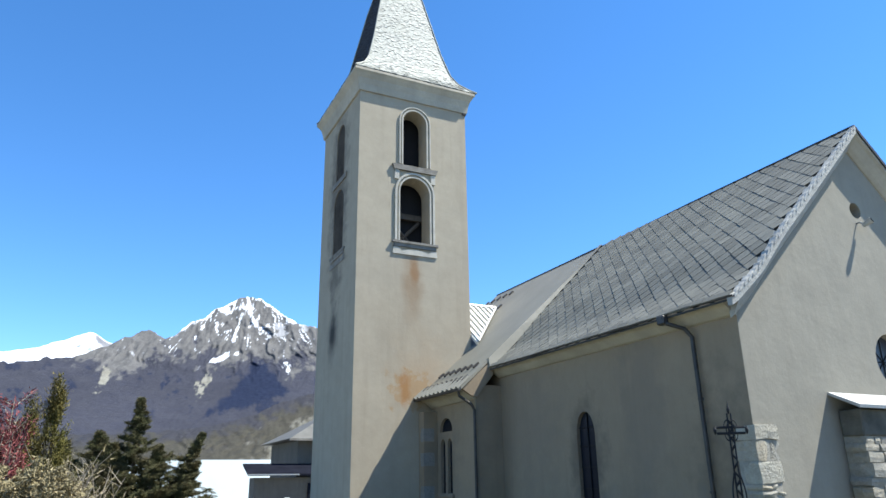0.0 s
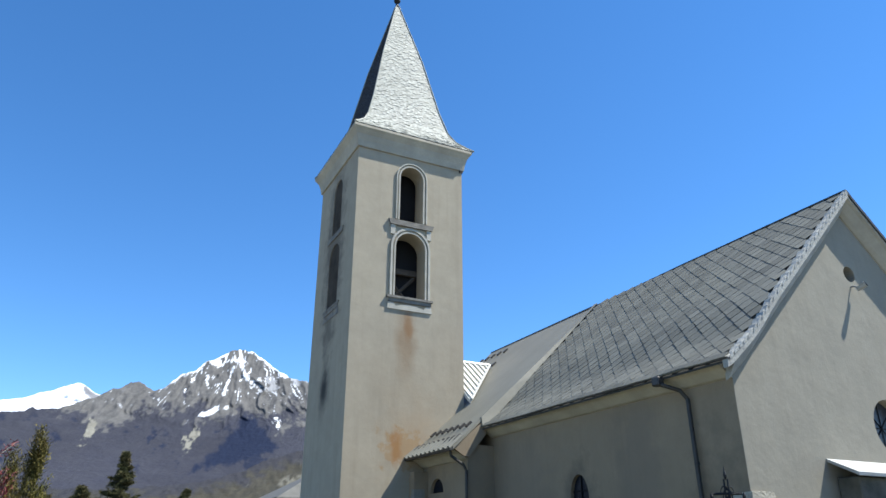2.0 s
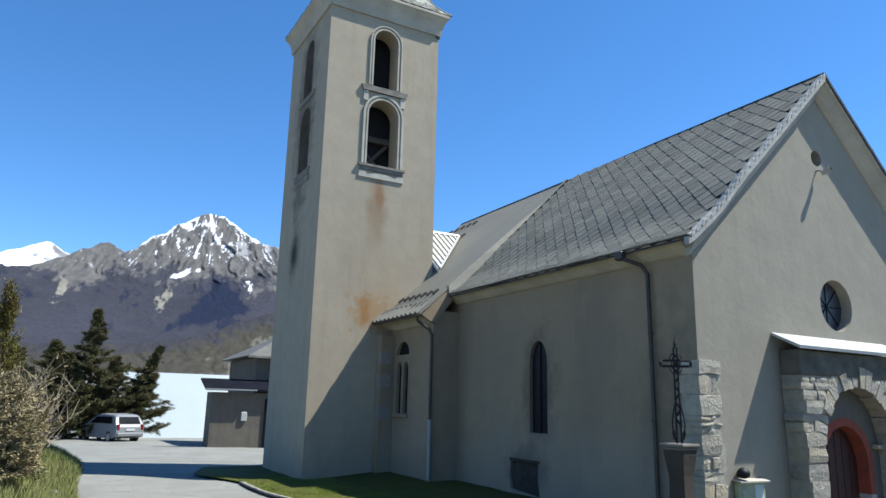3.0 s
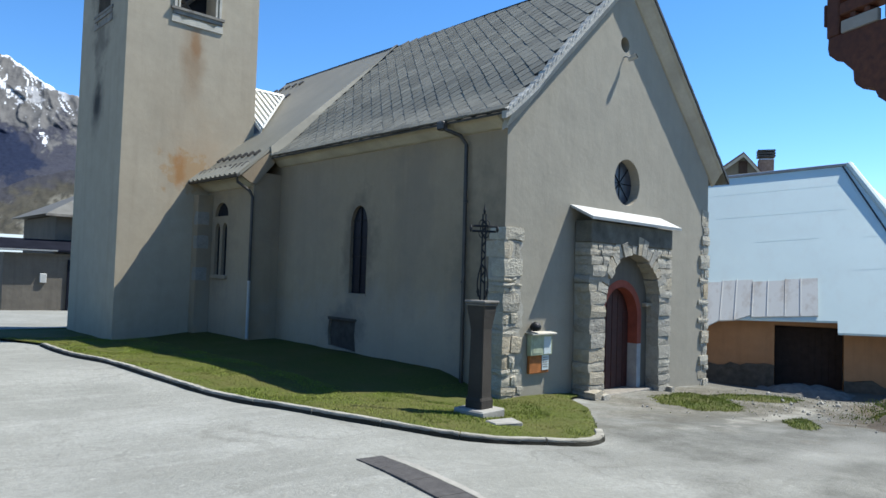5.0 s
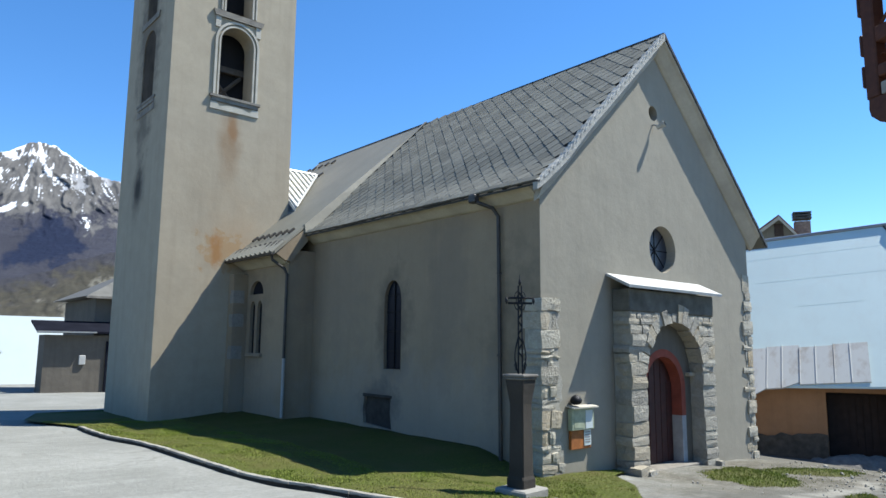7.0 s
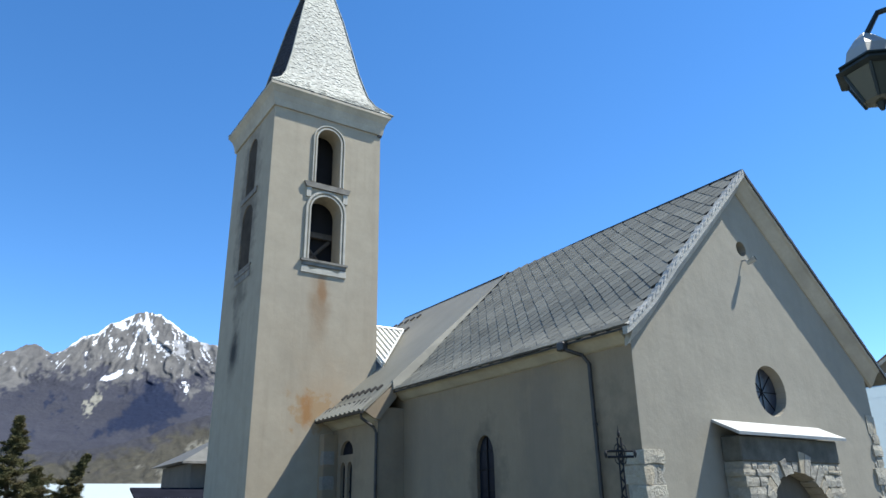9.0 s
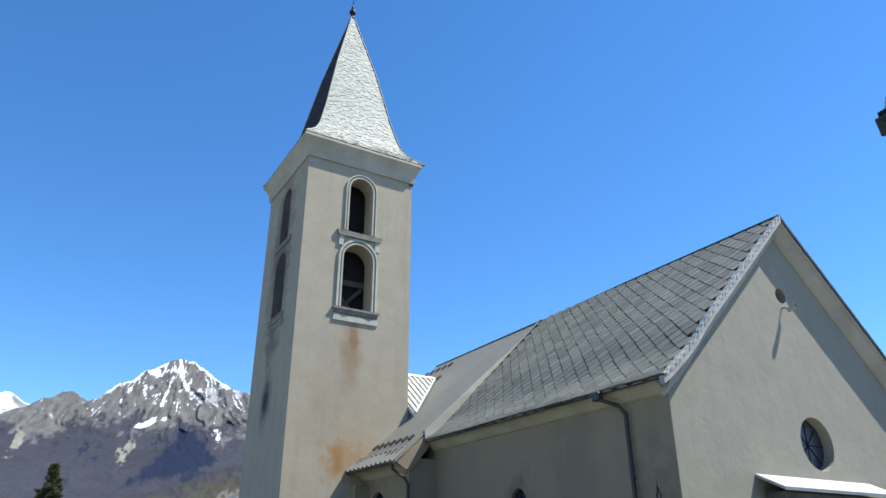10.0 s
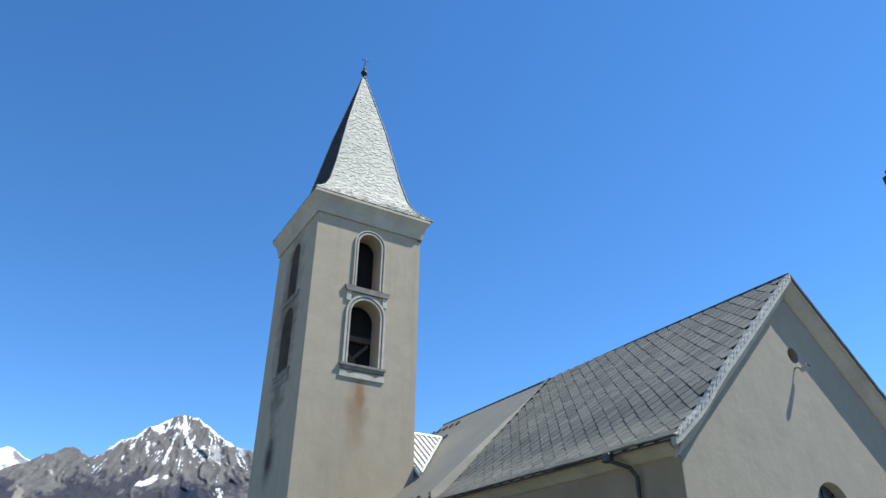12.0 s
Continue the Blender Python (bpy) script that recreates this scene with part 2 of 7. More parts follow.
def sheet_metal(name, base, rusty, amount, rough=0.42):
    m = material(name, rough, 0.1, 0.4)
    v = coords(m)
    streak = noisy(m, coords(m, (2.0, 2.0, 0.2)), 1.2, 6, 0.65, 0.5, 0.75)
    c = blend(m, noisy(m, v, 0.5, 4), tuple(x * 0.93 for x in base), base)
    c = blend(m, math_node(m, "MULTIPLY", streak, amount), c, rusty)
    paint(m, c)
    relief(m, noisy(m, v, 2.0, 3), 0.1, 0.01)
    return m


BARN_ROOF = sheet_metal("pale_sheet_roof", (0.56, 0.655, 0.625), (0.50, 0.54, 0.51), 0.35, 0.7)
EARTH = plain("bare_earth", (0.068, 0.053, 0.037), 0.95, 0, 0.5, 2.5, 0.9)
HEAP = plain("grey_gravel", (0.16, 0.15, 0.135), 0.95, 0, 0.4, 5.0, 0.9)
RUBBLE = plain("rubble_stone", (0.33, 0.31, 0.265), 0.95, 0, 0.35, 3.0, 0.5)
BRICK = plain("brick_chimney", (0.22, 0.16, 0.13), 0.9, 0, 0.35, 9.0, 0.4)
RED_ROOF = plain("red_brown_tiles", (0.16, 0.075, 0.05), 0.85, 0, 0.35, 5.0, 0.4)
LEAN_ROOF = sheet_metal("old_sheet_roof", (0.56, 0.545, 0.50), (0.36, 0.29, 0.225), 0.9, 0.75)
SNOW_ROOF = sheet_metal("white_sheet_roof", (0.34, 0.39, 0.40), (0.30, 0.34, 0.35), 0.3, 0.6)
BARN_WALL, _, _ = stucco("ochre_render", (0.37, 0.185, 0.09), (0.18, 0.10, 0.06), (0.42, 0.225, 0.115), 21.0, 0.4)
GREY_WALL, _, _ = stucco("grey_render", (0.135, 0.12, 0.10), (0.07, 0.062, 0.052), (0.15, 0.133, 0.11), 30.0, 0.5)
HOUSE_WALL, _, _ = stucco("dark_house_render", (0.17, 0.16, 0.145), (0.10, 0.095, 0.085), (0.19, 0.175, 0.155), 40.0, 0.3)
BASE_STONE = plain("rubble_plinth", (0.10, 0.083, 0.066), 0.95, 0, 0.4, 5.0, 0.7)
ANNEX_ROOF = plain("annex_slate", (0.125, 0.12, 0.105), 0.75, 0, 0.2, 2.0, 0.3)
LEAN_DARK = plain("dark_lean_roof", (0.013, 0.014, 0.02), 0.95, 0.0, 0.25, 2.0, 0.1, 0.0)
WOOD_DARK = plain("dark_barn_door", (0.035, 0.022, 0.018), 0.8, 0, 0.3, 5.0, 0.2)


def timber(name, a, b):
    m = material(name, 0.6, 0, 0.3)
    g = noisy(m, coords(m, (1.2, 9, 9)), 3.0, 6, 0.6, 0.3, 0.7)
    k = noisy(m, coords(m), 2.0, 3)
    paint(m, blend(m, g, a, blend(m, k, b, a)))
    relief(m, g, 0.2, 0.005)
    return m


BALCONY = timber("varnished_timber", (0.06, 0.019, 0.009), (0.15, 0.05, 0.02))
PLANK = plain("grey_plank", (0.30, 0.27, 0.23), 0.85, 0, 0.2, 5.0, 0.2)
LANTERN = plain("lantern_metal", (0.03, 0.04, 0.04), 0.5, 0.3, 0.3, 8.0, 0.1)
BOWL = material("frosted_bowl", 0.25, 0, 0.5)
paint(BOWL, (0.07, 0.075, 0.055))
ALU = plain("lantern_cap", (0.42, 0.41, 0.37), 0.5, 0.3, 0.1, 5.0, 0.0)


def road_material():
    m = material("bleached_asphalt", 0.92, 0, 0.15)
    v = coords(m)
    grit = noisy(m, v, 46, 5, 0.7, 0.32, 0.7)
    pebble = noisy(m, v, 15, 4, 0.65, 0.42, 0.62)
    patch = noisy(m, v, 0.45, 6, 0.65, 0.38, 0.64)
    mid = noisy(m, v, 2.4, 7, 0.72, 0.42, 0.66)
    streak = noisy(m, coords(m, (0.35, 1.5, 1.0)), 1.3, 6, 0.7, 0.5, 0.68)
    c = blend(m, patch, (0.205, 0.206, 0.186), (0.29, 0.291, 0.267))
    c = blend(m, math_node(m, "MULTIPLY", mid, 0.5), c, (0.205, 0.206, 0.185))
    c = blend(m, math_node(m, "MULTIPLY", streak, 0.5), c, (0.335, 0.336, 0.31))
    c = blend(m, math_node(m, "MULTIPLY", pebble, 0.3), c, (0.15, 0.149, 0.132))
    c = blend(m, math_node(m, "MULTIPLY", grit, 0.35), c, (0.135, 0.134, 0.118))
    chips = noisy(m, v, 11, 4, 0.65, 0.64, 0.69)
    c = blend(m, math_node(m, "MULTIPLY", chips, 0.45), c, (0.36, 0.357, 0.33))
    old = spot(m, (5.0, -4.8, 0), (8.6, 4.8, 6), 0.45, 0.5, 0.7)
    c = blend(m, math_node(m, "MULTIPLY", old, 0.85), c, blend(m, mid, (0.085, 0.084, 0.074), (0.145, 0.144, 0.13)))
    pale = spot(m, (0.2, -4.9, 0), (2.6, 0.45, 3), 0.8, 0.8, 1.2)
    c = blend(m, math_node(m, "MULTIPLY", pale, 0.4), c, (0.28, 0.278, 0.255))
    dirt = spot(m, (6.0, -1.5, 0), (6.4, 2.9, 6), 0.5, 0.45, 0.9)
    soil = blend(m, mid, (0.085, 0.077, 0.058), (0.21, 0.195, 0.16))
    soil = blend(m, math_node(m, "MULTIPLY", pebble, 0.65), soil, (0.075, 0.066, 0.05))
    soil = blend(m, math_node(m, "MULTIPLY", chips, 0.6), soil, (0.32, 0.31, 0.27))
    c = blend(m, math_node(m, "MULTIPLY", dirt, 0.9), c, soil)
    earth = spot(m, (7.0, -4.3, 0), (5.2, 1.2, 6), 0.6, 0.7, 1.4)
    c = blend(m, math_node(m, "MULTIPLY", earth, 0.85), c, blend(m, mid, (0.045, 0.035, 0.023), (0.115, 0.088, 0.058)))
    yard = spot(m, (12.6, -1.2, 0), (5.6, 7.5, 6), 0.4, 0.25, 0.8)
    c = blend(m, math_node(m, "MULTIPLY", yard, 0.8), c, (0.085, 0.076, 0.06))
    scar = spot(m, (3.4, -3.1, 0), (2.8, 0.28, 3), 0.6, 1.0, 2.2)
    c = blend(m, math_node(m, "MULTIPLY", scar, 0.55), c, (0.30, 0.288, 0.25))
    pit = spot(m, (1.6, -2.7, 0), (2.9, 0.4, 3), 0.8, 1.0, 1.9)
    c = blend(m, math_node(m, "MULTIPLY", pit, 0.6), c, (0.085, 0.08, 0.066))
    vor = node(m, "ShaderNodeTexVoronoi", Scale=0.75)
    vor.feature = "DISTANCE_TO_EDGE"
    bend = node(m, "ShaderNodeTexNoise", Scale=1.7, Detail=5.0)
    link(m, v, bend.inputs["Vector"])
    mixv = m.node_tree.nodes.new("ShaderNodeVectorMath")
    mixv.operation = "MULTIPLY_ADD"
    link(m, bend.outputs["Color"], mixv.inputs[0])
    mixv.inputs[1].default_value = (1.3, 1.3, 0)
    link(m, v, mixv.inputs[2])
    link(m, mixv.outputs[0], vor.inputs["Vector"])
    rc = node(m, "ShaderNodeMapRange", From_Min=0.03, From_Max=0.008)
    link(m, vor.outputs["Distance"], rc.inputs["Value"])
    crack = math_node(m, "MULTIPLY", rc.outputs[0], noisy(m, v, 0.9, 4, 0.6, 0.45, 0.6))
    c = blend(m, math_node(m, "MULTIPLY", crack, 0.3), c, (0.09, 0.086, 0.072))
    smear = noisy(m, coords(m, (0.5, 1.8, 1.0), (4, 1, 0)), 1.1, 7, 0.75, 0.54, 0.66)
    c = blend(m, math_node(m, "MULTIPLY", smear, 0.3), c, (0.14, 0.136, 0.118))
    tc = m.node_tree.nodes.new("ShaderNodeTexCoord")
    ln = m.node_tree.nodes.new("ShaderNodeVectorMath")
    ln.operation = "LENGTH"
    link(m, tc.outputs["Object"], ln.inputs[0])
    r = node(m, "ShaderNodeMapRange", From_Min=44.0, From_Max=60.0)
    link(m, ln.outputs["Value"], r.inputs["Value"])
    field = blend(m, noisy(m, v, 0.02, 6, 0.65), (0.09, 0.088, 0.05), (0.12, 0.105, 0.065))
    paint(m, blend(m, r.outputs[0], c, field))
    relief(m, math_node(m, "ADD", math_node(m, "ADD", grit, math_node(m, "MULTIPLY", mid, 0.7)), math_node(m, "SUBTRACT", pebble, crack)), 0.35, 0.02)
    return m


GROUND = road_material()


def grass_material(name, a, b, dry, per_island=True):
    m = material(name, 0.8, 0, 0.15)
    v = coords(m)
    src = m.node_tree.nodes.new("ShaderNodeNewGeometry").outputs["Random Per Island"] if per_island else noisy(m, v, 30, 5)
    c = blend(m, src, a, b)
    c = blend(m, math_node(m, "MULTIPLY", noisy(m, v, 1.4, 5, 0.6, 0.4, 0.7), 0.6), c, dry)
    paint(m, c)
    return m


TURF = grass_material("turf", (0.04, 0.05, 0.009), (0.075, 0.085, 0.016), (0.085, 0.07, 0.026), False)
GRASS = grass_material("lawn_grass", (0.11, 0.15, 0.018), (0.21, 0.25, 0.042), (0.22, 0.20, 0.07))
BANK_GRASS = grass_material("bank_grass", (0.13, 0.16, 0.045), (0.25, 0.265, 0.095), (0.28, 0.24, 0.12))
BANK_SOIL = grass_material("bank_soil", (0.05, 0.045, 0.02), (0.085, 0.085, 0.03), (0.12, 0.085, 0.045), False)
DRY_GRASS = grass_material("dry_leaves", (0.18, 0.148, 0.082), (0.33, 0.275, 0.16), (0.18, 0.155, 0.075))
NEEDLES = grass_material("conifer_needles", (0.04, 0.045, 0.02), (0.10, 0.097, 0.04), (0.12, 0.085, 0.042))
THUJA = grass_material("yellow_thuja", (0.05, 0.055, 0.012), (0.15, 0.125, 0.03), (0.14, 0.10, 0.04))
REDLEAF = grass_material("red_twigs", (0.13, 0.03, 0.035), (0.23, 0.06, 0.06), (0.16, 0.07, 0.06))
BARK = plain("bark", (0.11, 0.085, 0.06), 0.9, 0, 0.3, 8.0, 0.5)
PALE_BARK = plain("pale_branch", (0.32, 0.27, 0.20), 0.9, 0, 0.3, 8.0, 0.3)
CAR_PAINT = material("silver_white_paint", 0.3, 0.2, 0.5)
paint(CAR_PAINT, (0.25, 0.255, 0.265))
TYRE = plain("tyre_rubber", (0.02, 0.02, 0.02), 0.85, 0, 0.2, 10.0, 0.1)
TAIL = material("tail_light", 0.25, 0, 0.5)
paint(TAIL, (0.16, 0.02, 0.015))


# ---- mesh helpers ----
def box(bm, x0, x1, y0, y1, z0, z1, m=None, bevel=0.0):
    vs = [bm.verts.new((x, y, z)) for x in (x0, x1) for y in (y0, y1) for z in (z0, z1)]
    fs = [bm.faces.new([vs[i] for i in f]) for f in ((0, 1, 3, 2), (4, 6, 7, 5), (0, 4, 5, 1), (2, 3, 7, 6), (0, 2, 6, 4), (1, 5, 7, 3))]
    if bevel:
        edges = list({e for f in fs for e in f.edges})
        out = bmesh.ops.bevel(bm, geom=edges, offset=bevel, segments=1, affect="EDGES")
        vs = list({v for f in out["faces"] for v in f.verts} | {v for v in vs if v.is_valid})
    if m is not None:
        bmesh.ops.transform(bm, matrix=m, verts=vs)
    return vs


def prism(bm, outline, put, a, b):
    """Extrudes a closed 2D outline from a to b; put(u, v, w) gives the 3D place."""
    lo = [bm.verts.new(put(u, v, a)) for u, v in outline]
    hi = [bm.verts.new(put(u, v, b)) for u, v in outline]
    bm.faces.new(lo)
    bm.faces.new(hi[::-1])
    for i in range(len(lo)):
        j = (i + 1) % len(lo)
        bm.faces.new((lo[i], lo[j], hi[j], hi[i]))


def along_y(u, v, w):
    return (u, w, v)


def along_x(u, v, w):
    return (w, u, v)


def along_z(u, v, w):
    return (u, v, w)


def tube(bm, pts, r, n=8, r2=None):
    """A round bar along a line of points, tapering from r to r2."""
    pts = [Vector(p) for p in pts]
    rings = []
    for i, p in enumerate(pts):
        d = (pts[min(i + 1, len(pts) - 1)] - pts[max(i - 1, 0)]).normalized()
        a = d.cross(Vector((0, 0, 1)) if abs(d.z) < 0.9 else Vector((1, 0, 0))).normalized()
        b = d.cross(a)
        rr = r if r2 is None else r + (r2 - r) * i / (len(pts) - 1)
        rings.append([bm.verts.new(p + (a * math.cos(k * 2 * math.pi / n) + b * math.sin(k * 2 * math.pi / n)) * rr) for k in range(n)])
    for a, b in zip(rings, rings[1:]):
        for k in range(n):
            bm.faces.new((a[k], a[(k + 1) % n], b[(k + 1) % n], b[k]))
    bm.faces.new(rings[0][::-1])
    bm.faces.new(rings[-1])


def lathe(bm, profile, centre, n=24):
    rings = []
    for r, z in profile:
        rings.append([bm.verts.new((centre[0] + r * math.cos(k * 2 * math.pi / n), centre[1] + r * math.sin(k * 2 * math.pi / n), centre[2] + z)) for k in range(n)])
    for a, b in zip(rings, rings[1:]):
        for k in range(n):
            bm.faces.new((a[k], a[(k + 1) % n], b[(k + 1) % n], b[k]))
    bm.faces.new(rings[0][::-1])
    bm.faces.new(rings[-1])


def sweep(bm, profile, stations):
    """Lofts a 2D profile through stations; each station is (origin, axis_u, axis_v)."""
    rows = [[bm.verts.new(Vector(o) + Vector(u) * a + Vector(v) * b) for a, b in profile] for o, u, v in stations]
    for p, q in zip(rows, rows[1:]):
        for i in range(len(profile)):
            j = (i + 1) % len(profile)
            bm.faces.new((p[i], p[j], q[j], q[i]))
    bm.faces.new(rows[0][::-1])
    bm.faces.new(rows[-1])


def arch(cx, half, z0, spring, rise=None, n=14):
    """Outline of an arched opening: jambs from z0 to spring, round head."""
    rise = half if rise is None else rise
    pts = [(cx - half, z0), (cx + half, z0)]
    for k in range(n + 1):
        a = math.pi * k / n
        pts.append((cx + half * math.cos(a), spring + rise * math.sin(a)))
    return pts


def pointed(cx, half, z0, spring, rise, n=7):
    pts = [(cx - half, z0), (cx + half, z0)]
    for k in range(n + 1):
        a = k / n
        pts.append((cx + half * (1 - a ** 1.7), spring + rise * math.sin(a * math.pi / 2) ** 0.9))
    for k in range(n - 1, -1, -1):
        a = k / n
        pts.append((cx - half * (1 - a ** 1.7), spring + rise * math.sin(a * math.pi / 2) ** 0.9))
    return pts


def circle(cx, cz, r, n=28, squash=1.0):
    return [(cx + r * squash * math.cos(2 * math.pi * k / n), cz + r * math.sin(2 * math.pi * k / n)) for k in range(n)]


def done(bm, name, smooth=False):
    bmesh.ops.recalc_face_normals(bm, faces=bm.faces)
    me = bpy.data.meshes.new(name)
    bm.to_mesh(me)
    bm.free()
    if smooth:
        for p in me.polygons:
            p.use_smooth = True
    return me


def part(name, bm, mat, parent, label="", smooth=False):
    me = done(bm, name, smooth)
    me.materials.append(mat)
    ob = new(name, me)
    ob.parent = parent
    if parent is not None and parent.type == "EMPTY":
        ob.matrix_parent_inverse = parent.matrix_world.inverted()
    if label:
        tagged(ob, label)
    return ob


def solid(name, bm, mat, label, category, kind="", smooth=False, group=""):
    return tagged(part(name, bm, mat, None, "", smooth), label, category, group, kind)


def thing(name, place, label, category, group=""):
    e = new(name)
    e.empty_display_size = 0.2
    e.matrix_world = Matrix.Translation(place)
    bpy.context.view_layer.update()
    return tagged(e, label, category, group)


def carve(ob, cutters):
    """Cuts holes through a mesh, and keeps the plain result."""
    for bm in cutters:
        c = new("cutter", done(bm, "cutter"))
        md = ob.modifiers.new("cut", "BOOLEAN")
        md.operation, md.solver, md.object = "DIFFERENCE", "EXACT", c
        bpy.context.view_layer.update()
        me = bpy.data.meshes.new_from_object(ob.evaluated_get(bpy.context.evaluated_depsgraph_get()))
        ob.modifiers.clear()
        ob.data = me
        bpy.data.objects.remove(c)
    return ob


def hole(outline, put, a, b):
    bm = bmesh.new()
    prism(bm, outline, put, a, b)
    return bm


def roughen(bm, amount, scale, seed=0.0):
    for v in bm.verts:
        v.co += noise.noise_vector(v.co * scale + Vector((seed, seed, seed))) * amount


def stone(name, parent, mat, x0, x1, y0, y1, z0, z1, rnd, turn=0.0, rag=1.0):
    """A worn block: rounded corners, bulging faces, uneven outline."""
    bm = bmesh.new()
    sx, sy, sz = (x1 - x0) / 2, (y1 - y0) / 2, (z1 - z0) / 2
    box(bm, -1, 1, -1, 1, -1, 1)
    bmesh.ops.subdivide_edges(bm, edges=bm.edges, cuts=1, use_grid_fill=True)
    seed = Vector((rnd.uniform(0, 90), rnd.uniform(0, 90), rnd.uniform(0, 90)))
    for v in bm.verts:
        c = v.co
        corner = sum(abs(q) > 0.5 for q in c)
        k = {3: 0.95, 2: 0.985, 1: 1.0}[corner]
        c.x, c.y, c.z = c.x * sx * k, c.y * sy * k, c.z * sz * k
        n = noise.noise_vector(c * 5 + seed)
        v.co = c + Vector((n.x * 0.022, n.y * 0.014, n.z * 0.022)) * rag
        if corner == 1 and rag > 0.5:
            v.co += v.co.normalized() * rnd.uniform(0.0, 0.012)
    m = Matrix.Translation(((x0 + x1) / 2, (y0 + y1) / 2, (z0 + z1) / 2)) @ Matrix.Rotation(turn, 4, "Y")
    bmesh.ops.transform(bm, matrix=m, verts=bm.verts)
    return part(name, bm, mat, parent)


# ---- ground ----
LEVELS = [(-8.7, -7.6, 0.45), (-5.2, -3.5, 0.38), (-12, -3, 0.5), (-8, 4, 0.42), (-7.5, 11.3, 0.3), (-4.4, 4, 0.32), (-4.5, 9, 0.22), (-3.9, -0.9, 0.3), (-4.4, 11.5, 0.18),
          (-2.6, -2.7, 0.16), (-1.2, -3.0, 0.04), (0, -0.6, -0.06), (3.4, -0.8, -0.14), (7.4, -0.5, -0.2), (2, -5, 0.0), (-1.5, -5.5, 0.15), (6, -4, -0.15),
          (6.3, -1.0, -0.2), (6.4, -2.4, -0.2), (7.0, -3.6, -0.2), (8.4, -0.6, -0.75), (8.5, -2.0, -0.7), (9.4, -3.2, -0.7), (10.2, -0.5, -1.15), (10.5, -2.4, -1.15), (9.2, 2, -1.0), (12, -1, -1.25), (12.2, -4.5, -1.1), (15, 2, -1.25), (14, -6, -1.1), (-3, 14, 0.2), (-6, 22, 0.15), (-5, 31, -0.03), (0, 40, -0.3), (22, 10, -1.6)]


def level(x, y):
    s = w = 0.0
    for a, b, c in LEVELS:
        k = 1 / ((x - a) ** 2 + (y - b) ** 2 + 1.2) ** 1.6
        s += k * c
        w += k
    r = math.hypot(x, y - 10)
    near = s / w
    far = min(1.0, max(0.0, (r - 45) / 60))
    return near * (1 - far) - 6.0 * far


def ground():
    xs = sorted(set([round(-16 + 0.4 * k, 2) for k in range(95)] + [-4600, -3000, -1500, -700, -300, -150, -90, -60, -45, -35, -28, -22, -19, 24, 27, 32, 40, 55, 80, 120, 250, 500, 1000, 2000, 4600]))
    ys = sorted(set([round(-14 + 0.4 * k, 2) for k in range(130)] + [-4600, -2500, -1200, -500, -200, -90, -50, -30, -22, -18, 40, 43, 48, 55, 65, 80, 110, 160, 300, 600, 1200, 2400, 4600]))
    bm = bmesh.new()
    grid = [[bm.verts.new((x, y, level(x, y) + 0.012 * noise.noise((x * 0.9, y * 0.9, 0)) - (0.25 if -3.75 < x < 0.3 and 0.2 < y < 9.4 else 0.0))) for y in ys] for x in xs]
    for i in range(len(xs) - 1):
        for j in range(len(ys) - 1):
            bm.faces.new((grid[i][j], grid[i + 1][j], grid[i + 1][j + 1], grid[i][j + 1]))
    return solid("ground", bm, GROUND, "bleached asphalt square with dirt edges and far fields", "ground", "structure", True)


ground()

KERB = [(-4.46, 9.2), (-4.5, 7.4), (-4.5, 5.7), (-4.47, 4.2), (-4.44, 2.83), (-4.25, 1.2), (-4.1, 0.33), (-3.88, -0.76), (-3.65, -1.36), (-3.34, -1.85), (-3.05, -2.25), (-2.65, -2.62), (-2.05, -2.97), (-1.5, -2.9), (-1.1, -2.62)]


def smooth_line(pts, step):
    """A curve through the points, as places at even steps."""
    out = []
    for i in range(len(pts) - 1):
        p0, p1, p2, p3 = (Vector(pts[max(0, min(len(pts) - 1, i + k))]) for k in (-1, 0, 1, 2))
        for s in range(20):
            t = s / 20
            out.append(0.5 * ((2 * p1) + (p2 - p0) * t + (2 * p0 - 5 * p1 + 4 * p2 - p3) * t * t + (3 * p1 - p0 - 3 * p2 + p3) * t ** 3))
    out.append(Vector(pts[-1]))
    keep, run = [out[0]], 0.0
    for a, b in zip(out, out[1:]):
        run += (b - a).length
        if run >= step:
            keep.append(b)
            run = 0.0
    return keep


KERB_LINE = smooth_line(KERB, 0.25)


